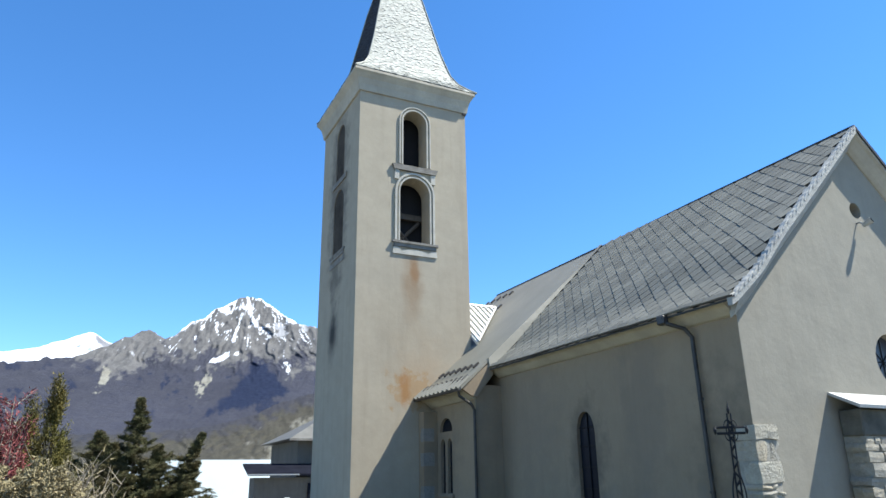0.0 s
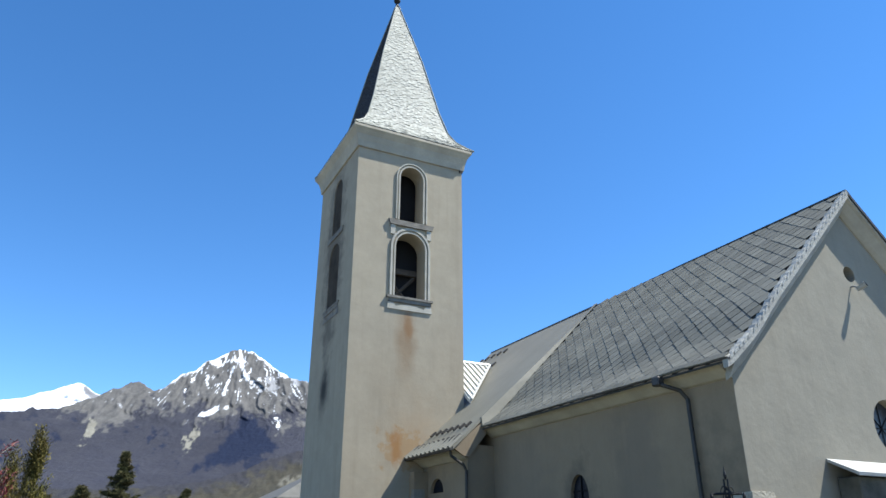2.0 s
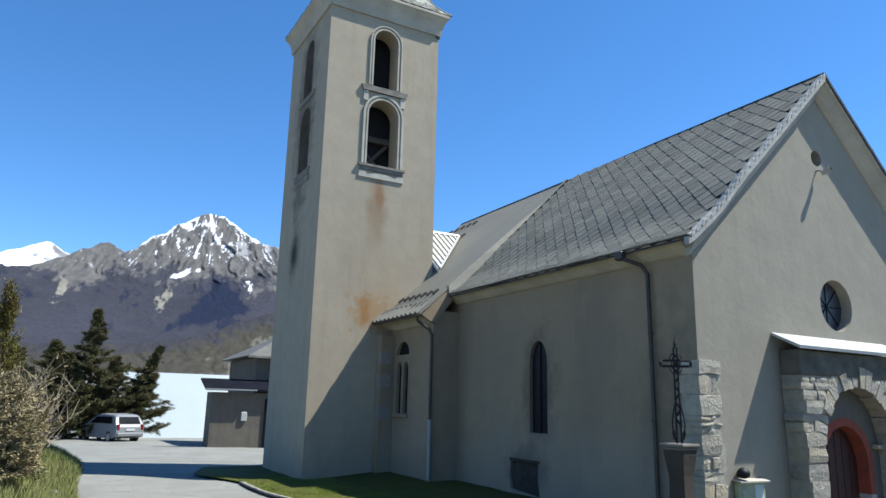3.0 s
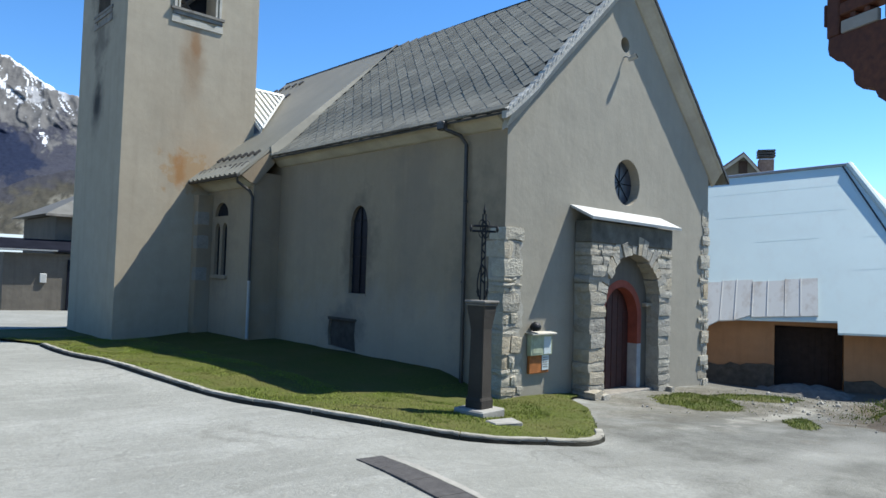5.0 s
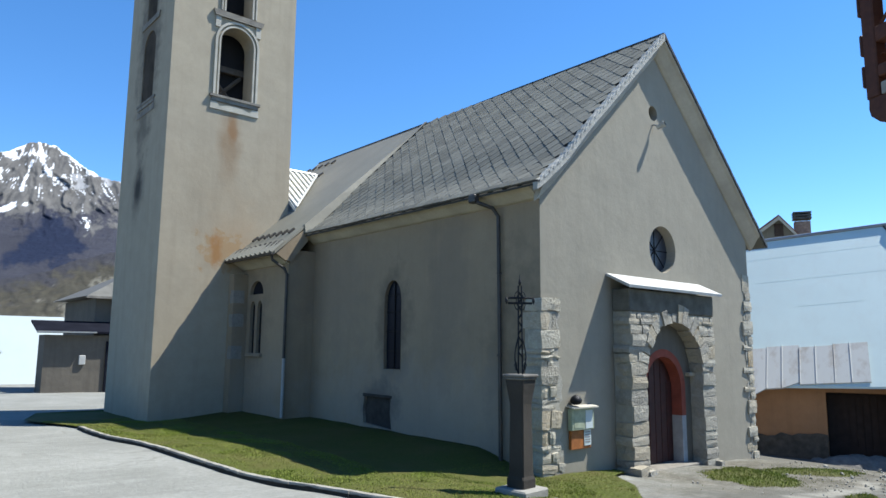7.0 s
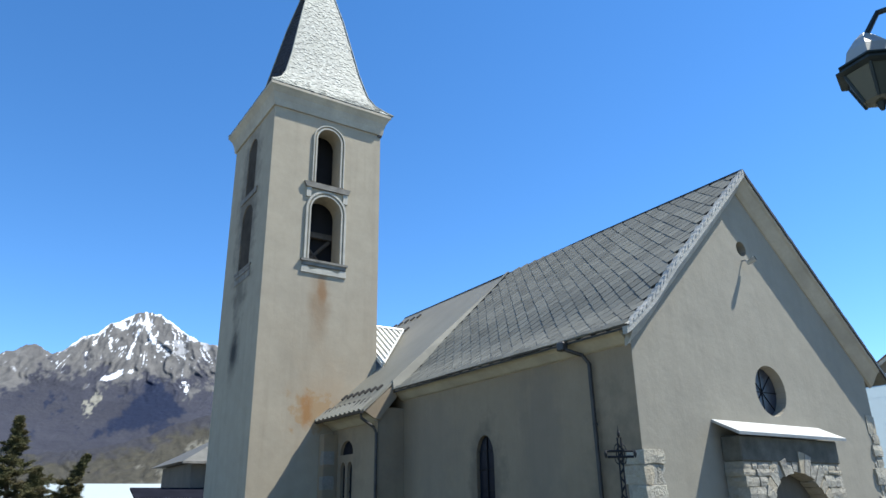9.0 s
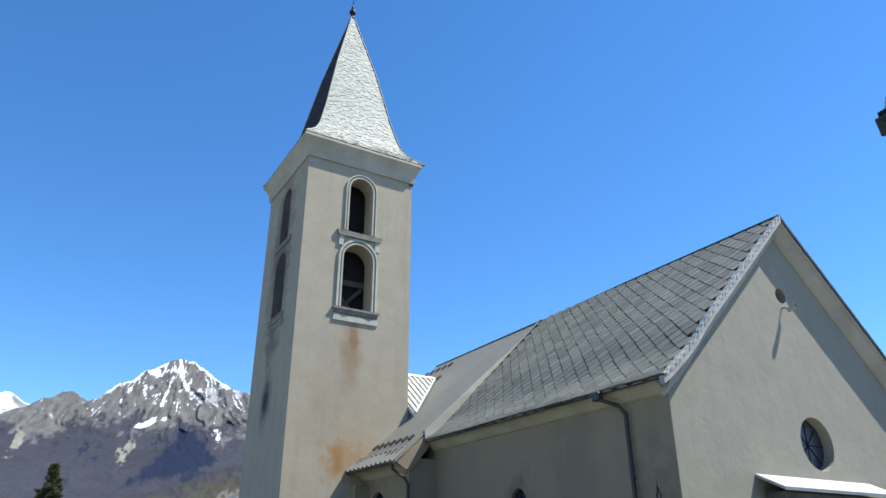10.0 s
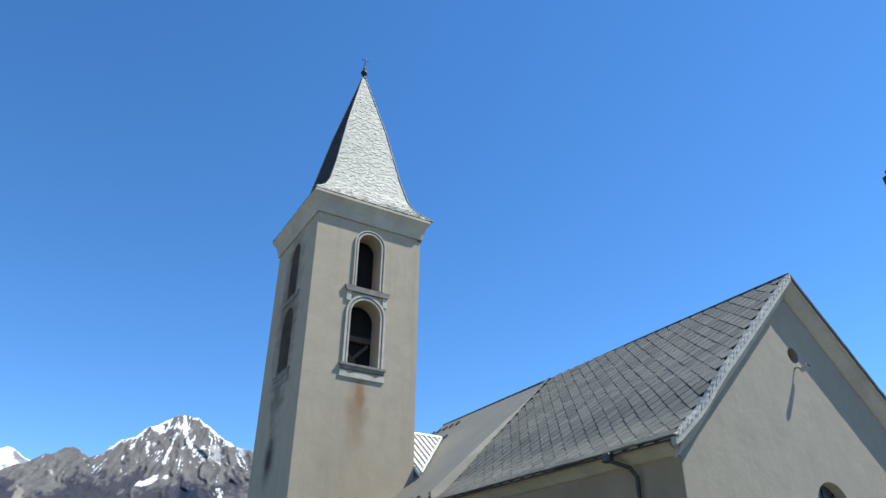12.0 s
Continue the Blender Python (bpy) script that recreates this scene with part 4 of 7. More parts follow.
def quoins():
    """Rough corner stones bedded in mortar on both facade corners."""
    rnd = random.Random(11)
    ragged_bed("quoin_bed", -0.012, 0.44, -0.4, 2.62, 1, 5, "pale mortar round the corner stones")
    ragged_bed("quoin_bed", W - 0.26, W + 0.012, -0.6, 3.5, -1, 6)
    bm = bmesh.new()
    box(bm, -0.013, 0.2, 0.062, 0.34, -0.4, 2.6)
    part("quoin_bed", bm, MORTAR, church)
    z, k = -0.25, 0
    while z < 2.72:
        h = rnd.choice((0.09, 0.14, 0.2, 0.27, 0.31)) * rnd.uniform(0.85, 1.15)
        w = (0.43 if k % 2 else 0.33) * rnd.uniform(0.8, 1.2) * (1.15 if z < 0.4 else 1.0)
        d = (0.3 if k % 2 else 0.44) * rnd.uniform(0.8, 1.1)
        out = rnd.uniform(0.016, 0.05)
        gap = rnd.uniform(0.006, 0.02)
        if z < 2.35 or k % 2:
            if rnd.random() < 0.55:
                cut = w * rnd.uniform(0.4, 0.65)
                stone("quoin_stone", church, STONE, -out, cut - gap, -out - 0.004, d, z + gap / 2, z + h - gap / 2, rnd, rnd.uniform(-0.06, 0.06), 1.3)
                lift = rnd.uniform(0.0, 0.03)
                stone("quoin_stone", church, STONE, cut, w, -rnd.uniform(0.016, 0.05), 0.1, z + lift, z + h - gap, rnd, rnd.uniform(-0.14, 0.14), 1.3)
            else:
                stone("quoin_stone", church, STONE, -out, w, -out - 0.004, d, z + gap / 2, z + h - gap / 2, rnd, rnd.uniform(-0.06, 0.06), 1.3)
        z += h
        k += 1
    z = -0.5
    while z < 3.6:
        h = rnd.choice((0.12, 0.2, 0.28, 0.36)) * rnd.uniform(0.85, 1.15)
        w = (0.36 if k % 2 else 0.2) * rnd.uniform(0.8, 1.25)
        out = rnd.uniform(0.02, 0.06)
        stone("quoin_stone", church, STONE, W - w, W + out, -out, 0.4, z, z + h - 0.012, rnd, rnd.uniform(-0.06, 0.06), 1.2)
        z += h
        k += 1


quoins()

# ---- porch ----
porch = thing("porch", (3.4, -0.2, -0.14), "rough stone church portal with round arch and canopy", "portal")


def portal():
    rnd = random.Random(23)
    X0, X1, Y0, TOP = 1.95, 4.84, -0.36, 3.1
    bm = bmesh.new()
    box(bm, X0 + 0.012, X1 - 0.012, Y0 + 0.012, -0.004, -0.5, TOP)
    core = part("core", bm, MORTAR, porch, "old mortar core of the portal")
    carve(core, [hole(arch(3.4, 0.97, -0.6, 1.6), along_y, -1, 1)])
    # side courses, seen as coursed blocks
    for side in (0, 1):
        z, k = -0.3, 0
        while z < 2.55:
            h = rnd.uniform(0.12, 0.28)
            if z + h > 2.55:
                h = 2.58 - z
            xa, xb = (X0, 2.44) if side == 0 else (4.36, X1)
            if z > 1.45:
                cut = math.sqrt(max(0.0, 1.16 ** 2 - (z + h / 2 - 1.6) ** 2)) if z + h / 2 < 2.76 else 0.0
                xb2, xa2 = (3.4 - cut, 3.4 + cut)
                if side == 0:
                    xb = max(xb, xb2) if xb2 > xa else xb
                else:
                    xa = min(xa, xa2)
            split = rnd.uniform(0.4, 0.6) if (xb - xa) > 0.55 else 1.0
            xm = xa + (xb - xa) * split
            stone("jamb_stone", porch, PORTAL, xa - (rnd.uniform(-0.02, 0.05) if side == 0 else 0), xm - 0.002, Y0 - rnd.uniform(0, 0.05), -0.02, z + 0.006, z + h - 0.006, rnd, rnd.uniform(-0.02, 0.02), 1.25)
            if split < 1:
                stone("jamb_stone", porch, PORTAL, xm + 0.002, xb, Y0 - rnd.uniform(0, 0.05), -0.02, z + 0.006, z + h - 0.006, rnd, rnd.uniform(-0.02, 0.02), 1.25)
            z += h
            k += 1
    # voussoirs
    n = 19
    for i in range(n):
        a = math.pi * (i + 0.5) / n
        r0, r1 = 0.93 + rnd.uniform(-0.02, 0.02), 1.2 + rnd.uniform(-0.07, 0.1)
        w = math.pi * 1.06 / n
        bm = bmesh.new()
        half = w / 2 - rnd.uniform(0.004, 0.014)
        pts = [(r0, -half * 0.9), (r1, -half * 1.1), (r1, half * 1.1), (r0, half * 0.9)]
        ca, sa = math.cos(a), math.sin(a)
        prism(bm, [(3.4 + r * ca - s * sa, 1.6 + r * sa + s * ca) for r, s in pts], along_y, Y0 - rnd.uniform(0.0, 0.055), -0.02)
        roughen(bm, 0.024, 9, i)
        part("voussoir", bm, PORTAL, porch)
    # thin rubble course under the dark lintel band
    x = X0
    while x < X1 - 0.06:
        w = rnd.uniform(0.14, 0.34)
        x2 = min(X1, x + w)
        if abs((x + x2) / 2 - 3.4) > 0.45:
            stone("course_stone", porch, PORTAL, x + 0.008, x2 - 0.008, Y0 - 0.01, -0.02, 2.56, 2.68, rnd)
        x = x2
    bm = bmesh.new()
    box(bm, X0 - 0.02, X1 + 0.02, Y0 - 0.02, -0.01, 2.69, 3.1, None, 0.02)
    roughen(bm, 0.012, 5)
    part("lintel_band", bm, LINTEL, porch, "dark grey weathered band under the canopy")
    # canopy slab, falling outwards
    bm = bmesh.new()
    prism(bm, [(0.0, 3.385), (0.0, 3.34), (-0.49, 3.10), (-0.50, 3.15)], lambda u, v, w: (w, u, v), 1.78, 5.02)
    part("canopy", bm, WHITE, porch, "pale concrete canopy slab")
    # inner order with red and white limewash
    bm = bmesh.new()
    box(bm, 2.3, 4.5, -0.09, 0.2, -0.5, 2.68)
    inner = part("inner_arch", bm, GREY_WALL, porch, "grey rendered inner arch")
    carve(inner, [hole(arch(3.4, 0.62, -0.6, 1.28), along_y, -1, 1)])
    for label, z0, z1, mat in (("red limewash band round the door", 0.75, 9, RED), ("white limewash on the lower jambs", -0.5, 0.75, LIME)):
        bm = bmesh.new()
        outer, innr = arch(3.4, 0.75, -0.5, 1.28, None, 18), arch(3.4, 0.605, -0.5, 1.28, None, 18)
        def ring(path):
            return [(path[1][0], z0 if z0 < 0.8 else 0.75)] + [p for p in path[2:] if True] + [(path[0][0], 0.75)]
        if z1 > 2:
            o, q = ring(outer), ring(innr)
            for i in range(len(o) - 1):
                quad = [o[i], o[i + 1], q[i + 1], q[i]]
                prism(bm, quad, along_y, -0.096, 0.14)
        else:
            for s in (-1, 1):
                xs = sorted((3.4 + s * 0.605, 3.4 + s * 0.75))
                bm.free()
                bm = bmesh.new()
                box(bm, xs[0], xs[1], -0.096, 0.14, z0, z1 - 0.002)
                part("limewash", bm, mat, porch, label)
                bm = bmesh.new()
            bm.free()
            continue
        bmesh.ops.remove_doubles(bm, verts=bm.verts, dist=0.0005)
        part("limewash", bm, mat, porch, label)
    for s in (-1, 1):
        bm = bmesh.new()
        xs = sorted((3.4 + s * 0.78, 3.4 + s * 0.99))
        box(bm, xs[0], xs[1], -0.2, -0.05, 1.5, 1.58, None, 0.015)
        part("impost", bm, PORTAL, porch, "small projecting stone impost")
    # door of upright boards
    door = part("door", hole(arch(3.4, 0.61, -0.2, 1.28), along_y, 0.13, 0.16), DOOR, porch, "dark oxblood-red arched board door")
    for k in range(6):
        x = 3.4 - 0.6 + k * 0.2
        top = 1.28 + math.sqrt(max(0.01, 0.6 ** 2 - (abs(x + 0.1 - 3.4) + 0.09) ** 2))
        bm = bmesh.new()
        box(bm, x + 0.008, x + 0.192, 0.112, 0.132, -0.12, top, None, 0.006)
        part("board", bm, DOOR, door)
    bm = bmesh.new()
    tube(bm, [(2.98, 0.08, 0.78), (3.1, 0.08, 0.78)], 0.014, 8)
    tube(bm, [(3.08, 0.13, 0.78), (3.08, 0.08, 0.78)], 0.012, 8)
    part("handle", bm, WHITE_PIPE, door, "pale metal door handle")
    bm = bmesh.new()
    box(bm, 2.45, 4.32, -0.30, 0.15, -0.4, -0.13, None, 0.02)
    part("threshold", bm, LEDGE, porch, "worn stone threshold")
    for x, y, s in ((1.98, -0.46, 0.24), (2.16, -0.55, 0.15), (2.36, -0.47, 0.14), (4.72, -0.45, 0.15)):
        stone("footing_stone", porch, PORTAL, x - s / 2, x + s / 2, y - s / 2, y + s / 2, level(x, y) - 0.08, level(x, y) + s * 0.62, rnd, rnd.uniform(-0.2, 0.2))


portal()


# ---- bell tower ----
TX, TY, TW, TD = -2.93, 9.6, 3.43, 3.47
tower = thing("bell_tower", (TX + TW / 2, TY + TD / 2, 0.3), "tall square rendered bell tower with shingled spire", "bell tower")


def tower_shaft():
    top = 13.45
    bm = bmesh.new()
    box(bm, TX, TX + TW, TY, TY + TD, -0.4, top)
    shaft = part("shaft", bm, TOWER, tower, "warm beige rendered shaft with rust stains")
    inner = bmesh.new()
    box(inner, TX + 0.55, TX + TW - 0.55, TY + 0.55, TY + TD - 0.55, 7.6, 13.1)
    front_low = hole(arch(-1.205, 0.46, 8.52, 10.05), along_y, TY - 0.3, TY + 0.8)
    front_high = hole(arch(-1.205, 0.37, 10.9, 12.33), along_y, TY - 0.3, TY + 0.8)
    side_low = hole(arch(11.32, 0.46, 8.52, 10.05), along_x, TX - 0.3, TX + 0.8)
    side_high = hole(arch(11.32, 0.37, 10.9, 12.33), along_x, TX - 0.3, TX + 0.8)
    carve(shaft, [inner, front_low, front_high, side_low, side_high])
    for side in ("front", "left"):
        def at(u, v, w):
            return (u - 1.205, TY - w, v) if side == "front" else (TX - w * 0.45, 11.32 - u, v)
        for half, z0, spring, out in ((0.46, 8.52, 10.05, 0.25), (0.37, 10.9, 12.33, 0.22)):
            if side == "left":
                continue
            # two rolls of moulding with a groove between them
            for r0, r1, depth in ((half + 0.005, half + 0.05, 0.03), (half + 0.095, half + out - 0.09, 0.045)):
                bm = bmesh.new()
                o, q = arch(0, r1, z0, spring)[1:], arch(0, r0, z0, spring)[1:]
                o.append((-r1, z0))
                q.append((-r0, z0))
                for i in range(len(o) - 1):
                    prism(bm, [o[i], o[i + 1], q[i + 1], q[i]], at, -0.02, depth)
                bmesh.ops.remove_doubles(bm, verts=bm.verts, dist=0.0005)
                part("window_surround", bm, MOULD if side == "front" else TOWER, tower, "moulded plaster arched surround")
        bm = bmesh.new()
        o = [(-0.66, 8.36), (0.66, 8.36), (0.62, 8.5), (-0.62, 8.5)]
        prism(bm, o, at, -0.02, 0.05)
        prism(bm, [(-0.7, 8.465), (0.7, 8.465), (0.7, 8.53), (-0.7, 8.53)], at, -0.02, 0.08)
        part("window_ledge", bm, LEDGE, tower, "dark weathered stone window ledge")
        bm = bmesh.new()
        pts = [(-0.68, 8.15), (0.68, 8.15), (0.66, 8.34), (0.5, 8.34), (0.42, 8.24), (0.2, 8.3), (0, 8.32), (-0.2, 8.3), (-0.42, 8.24), (-0.5, 8.34), (-0.66, 8.34)]
        prism(bm, pts, at, -0.02, 0.035)
        part("window_apron", bm, MOULD if side == "front" else LEDGE, tower, "moulded plaster apron below the ledge")
        bm = bmesh.new()
        prism(bm, [(-0.66, 10.7), (0.66, 10.7), (0.72, 10.86), (-0.72, 10.86)], at, -0.02, 0.075)
        part("window_ledge", bm, LEDGE, tower)
        for s in (-1, 1) if side == "front" else ():
            bm = bmesh.new()
            prism(bm, [(s * 0.5, 10.4), (s * 0.64, 10.4), (s * 0.64, 10.69), (s * 0.5, 10.69)], at, -0.02, 0.045)
            part("spandrel", bm, MOULD if side == "front" else TOWER, tower)
    # added dark panels, with the side recesses' shade put into their colour
    for half, z0, spring in ((0.46, 8.52, 10.05), (0.37, 10.9, 12.33)):
        bm = hole(arch(11.32, half, z0, spring), along_x, TX + 0.03, TX + 0.07)
        part("shutter", bm, RECESS_DARK, tower, "added dark panel standing in for shade in the side recess")
    # small bits of old ironwork and broken plaster
    bm = bmesh.new()
    box(bm, TX + TW - 0.1, TX + TW + 0.03, TY - 0.04, TY + 0.06, 12.95, 13.05, None, 0.01)
    part("iron_tie", bm, IRON, tower)


tower_shaft()


def tower_top():
    bm = bmesh.new()
    cx, cy = TX + TW / 2, TY + TD / 2
    hx, hy = TW / 2, TD / 2
    prof = [(0.0, 13.02), (0.05, 13.02), (0.06, 13.08), (0.08, 13.22), (0.13, 13.40), (0.20, 13.52), (0.25, 13.58), (0.25, 13.66), (0.0, 13.66)]
    rows = []
    for o, z in prof:
        rows.append([bm.verts.new((cx + sx * (hx + o), cy + sy * (hy + o), z)) for sx, sy in ((-1, -1), (1, -1), (1, 1), (-1, 1))])
    for a, b in zip(rows, rows[1:]):
        for k in range(4):
            bm.faces.new((a[k], a[(k + 1) % 4], b[(k + 1) % 4], b[k]))
    bm.faces.new(rows[-1])
    bm.faces.new(rows[0][::-1])
    part("cornice", bm, COVE, tower, "cream coved cornice under the spire")
    # spire deck with flared foot
    cx += 0.03
    prof = [(hx + 0.27, 13.68), (hx + 0.1, 13.84), (hx - 0.15, 14.12), (hx - 0.34, 14.5), (hx - 0.56, 15.35), (0.71, 17.6), (0.1, 20.1), (0.05, 20.35)]
    bm = bmesh.new()
    rows = [[bm.verts.new((cx + sx * o, cy + sy * o, z)) for sx, sy in ((-1, -1), (1, -1), (1, 1), (-1, 1))] for o, z in prof]
    for a, b in zip(rows, rows[1:]):
        for k in range(4):
            bm.faces.new((a[k], a[(k + 1) % 4], b[(k + 1) % 4], b[k]))
    bm.faces.new(rows[-1])
    bm.faces.new(rows[0][::-1])
    deck = part("spire", bm, UNDER, tower, "steep pyramid spire of pale weathered shingles")
    # shingles, row by row over the four faces
    rnd = random.Random(31)
    rows_of = ([], []), ([], [])
    def along(u):
        """Half width and height at a way up the profile."""
        for (a, z0), (b, z1) in zip(prof, prof[1:]):
            ln = math.hypot(b - a, z1 - z0)
            if u <= ln:
                t = u / ln
                return a + (b - a) * t, z0 + (z1 - z0) * t
            u -= ln
        return prof[-1]
    total = sum(math.hypot(b - a, z1 - z0) for (a, z0), (b, z1) in zip(prof, prof[1:]))
    u = -0.02
    row = 0
    while u < total - 0.12:
        a0, z0 = along(max(u, 0))
        a1, z1 = along(u + 0.16)
        slope = Vector((a1 - a0, z1 - z0)).normalized()
        nrm = Vector((slope.y, -slope.x))
        for face in range(4):
            fx, fy = ((0, -1), (1, 0), (0, 1), (-1, 0))[face]
            sx, sy = -fy, fx
            n = max(1, int(2 * a0 / 0.08))
            wd = 2 * a0 / n
            for k in range(n + (row % 2)):
                c = -a0 + (k + (0.5 if not row % 2 else 0.0)) * wd
                lo, hi = max(-a0, c - wd * 0.49), min(a0, c + wd * 0.49)
                if hi - lo < 0.02:
                    continue
                lift = 0.006 + rnd.uniform(0, 0.014)
                drop = rnd.uniform(-0.022, 0.022) if row > 1 else 0.0
                shrink = a1 / a0
                p = []
                for s, (aa, zz, l) in ((lo, (a0, z0, lift)), (hi, (a0, z0, lift)), (hi * shrink, (a1, z1, 0.006)), (lo * shrink, (a1, z1, 0.006))):
                    o = aa + nrm.x * l
                    z = zz + nrm.y * l - (drop if l > 0.01 else 0)
                    p.append((cx + fx * o + sx * s, cy + fy * o + sy * s, z))
                q = [(x - fx * 0.012 * nrm.x, y - fy * 0.012 * nrm.x, z - 0.012) for x, y, z in p[:2]]
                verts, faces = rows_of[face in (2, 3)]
                b = len(verts)
                verts.extend(p + q)
                faces.extend(((b, b + 1, b + 2, b + 3), (b, b + 4, b + 5, b + 1)))
        u += 0.062
        row += 1
    # left and back faces take the dark copy, shade painted into the shingles
    for (verts, faces), mat, label in zip(rows_of, (SHINGLE, SHADE_SHINGLE), ("sun-bleached silvery shingles", "shingles coloured dark as shade on the sides away from the sun")):
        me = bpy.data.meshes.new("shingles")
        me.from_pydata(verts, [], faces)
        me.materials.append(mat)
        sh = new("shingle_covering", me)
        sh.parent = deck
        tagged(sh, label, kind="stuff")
    # hips
    for sx, sy in ((-1, -1), (1, -1), (1, 1), (-1, 1)):
        bm = bmesh.new()
        tube(bm, [(cx + sx * (o + 0.012), cy + sy * (o + 0.012), z + 0.012) for o, z in prof], 0.03, 6, 0.02)
        part("hip_cap", bm, SHINGLE, deck, "pale hip capping")
    bm = bmesh.new()
    lathe(bm, [(0.07, 0.0), (0.06, 0.14), (0.03, 0.2), (0.035, 0.22), (0.1, 0.27), (0.125, 0.34), (0.1, 0.41), (0.04, 0.46), (0.03, 0.52), (0.06, 0.56), (0.03, 0.6), (0.018, 0.7)], (cx, cy, 20.3), 16)
    tube(bm, [(cx, cy, 20.95), (cx + 0.02, cy, 21.5)], 0.014, 6)
    tube(bm, [(cx - 0.13, cy, 21.28), (cx + 0.15, cy, 21.3)], 0.012, 6)
    part("finial", bm, IRON, tower, "dark ball finial with thin iron spike", True)


tower_top()


def bells():
    frame_ = tower
    for x0, x1 in ((-2.38, -0.05),):
        for z in (9.45,):
            bm = bmesh.new()
            box(bm, x0, x1, TY + 0.6, TY + 0.7, z, z + 0.17)
            part("cross_beam", bm, BEAM, frame_)
    for a, b in (((-1.75, 8.4), (-0.8, 9.4)), ((-0.8, 8.4), (-1.75, 9.4))):
        bm = bmesh.new()
        tube(bm, [(a[0], TY + 0.65, a[1]), (b[0], TY + 0.65, b[1])], 0.06, 6)
        part("brace", bm, BEAM, frame_)
    for x in (-2.3, -0.2):
        bm = bmesh.new()
        box(bm, x - 0.08, x + 0.08, TY + 0.95, TY + 1.11, 7.6, 10.6)
        part("post", bm, BEAM, frame_)
    # added black sheet, the belfry's darkness put into its colour
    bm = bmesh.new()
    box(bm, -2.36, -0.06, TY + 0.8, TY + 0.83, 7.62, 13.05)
    part("sound_screen", bm, DARK, frame_, "added dark sheet standing in for the unlit belfry")
    bell = thing("church_bell", (-1.27, 11.2, 8.9), "bronze church bell hanging in the tower", "bell")
    bm = bmesh.new()
    lathe(bm, [(0.42, 0.0), (0.44, 0.03), (0.36, 0.16), (0.29, 0.4), (0.26, 0.58), (0.2, 0.68), (0.06, 0.72), (0.06, 0.85)], (-1.27, 11.2, 8.85), 24)
    part("bell_body", bm, BRONZE, bell, "", True)
    bm = bmesh.new()
    box(bm, -2.3, -0.2, 11.1, 11.3, 9.7, 9.9)
    part("yoke", bm, BEAM, bell, "timber yoke")


bells()

# ---- side chapel between nave and tower ----
chapel = thing("side_chapel", (-0.3, 8.4, 0.4), "low grey rendered side chapel with twin window", "chapel")


def side_chapel():
    bm = bmesh.new()
    box(bm, -0.71, -0.004, 7.2, 9.597, -0.3, 4.3)
    ob = part("wall", bm, SIDE, chapel, "shaded grey rendered chapel wall")
    head = [(8.8 + 0.36 * math.cos(a), 3.32 + 0.34 * math.sin(a)) for a in [math.pi * k / 12 for k in range(13)]]
    carve(ob, [hole(head, along_x, -1, -0.5), hole(pointed(8.98, 0.13, 1.86, 2.95, 0.2), along_x, -1, -0.5), hole(pointed(8.6, 0.13, 1.86, 2.95, 0.2), along_x, -1, -0.5)])
    twin = part("twin_window", hole([(8.4, 1.8), (9.2, 1.8), (9.2, 3.7), (8.4, 3.7)], along_x, -0.63, -0.605), GLASS, chapel, "twin lancets below a half-round light, dark glass")
    for y in (8.6, 8.98):
        for z in (2.15, 2.45, 2.75):
            bm = bmesh.new()
            box(bm, -0.645, -0.631, y - 0.13, y + 0.13, z - 0.01, z + 0.01)
            part("window_bar", bm, LEAD, twin)
        bm = bmesh.new()
        box(bm, -0.648, -0.632, y - 0.008, y + 0.008, 1.86, 3.15)
        part("window_bar", bm, LEAD, twin)
    bm = bmesh.new()
    box(bm, -0.78, -0.6, 8.38, 9.2, 1.76, 1.85, None, 0.01)
    part("window_sill", bm, SIDE, twin)
    bm = bmesh.new()
    cove = [(0.0, 0.0), (0.06, 0.02), (0.12, 0.07), (0.19, 0.125), (0.25, 0.155), (0.32, 0.17), (0.32, 0.215), (0.0, 0.215)]
    sweep(bm, cove, [((-0.71, y, 3.96), (-1, 0, 0), (0, 0, 1)) for y in (7.2, 8.4, 9.59)])
    part("eave_cornice", bm, COVE, chapel, "cream plaster cove under the chapel eave")
    bm = bmesh.new()
    prism(bm, [(-1.1, 4.18), (-0.71, 4.52), (-0.25, 4.9), (-0.25, 4.55), (-0.71, 4.0), (-0.85, 4.03)], along_y, 7.12, 7.2)
    part("barge_board", bm, SIDE, chapel, "rendered end of the chapel eave")
    bm = bmesh.new()
    tube(bm, [(-1.16, 7.2, 4.13), (-1.13, 7.22, 4.02), (-0.85, 7.15, 3.83), (-0.78, 7.14, 3.7), (-0.78, 7.14, 1.75)], 0.034, 10)
    part("downspout", bm, GUTTER, chapel, "dark zinc downspout")
    bm = bmesh.new()
    tube(bm, [(-0.78, 7.14, 1.75), (-0.78, 7.14, 0.42)], 0.038, 10)
    part("downspout_foot", bm, WHITE_PIPE, chapel, "pale lower length of the downspout")
    bm = bmesh.new()
    sweep(bm, [(-0.055, 0.0), (-0.035, -0.05), (0.035, -0.05), (0.055, 0.0), (0.0, -0.02)], [((-1.21, y, 4.17), (1, 0, 0), (0, 0, 1)) for y in (7.05, 8.3, 9.58)])
    part("gutter", bm, GUTTER, chapel)
    rnd = random.Random(8)
    bm = bmesh.new()
    box(bm, -1.1, -0.715, 9.3, 9.594, -0.2, 3.85)
    part("buttress", bm, SIDE, chapel, "shaded rendered strip beside the tower")
    for z in (1.7, 2.5, 3.1):
        stone("patch_stone", chapel, SIDE_STONE, -1.11, -0.8, 9.285, 9.5, z, z + 0.34, rnd)


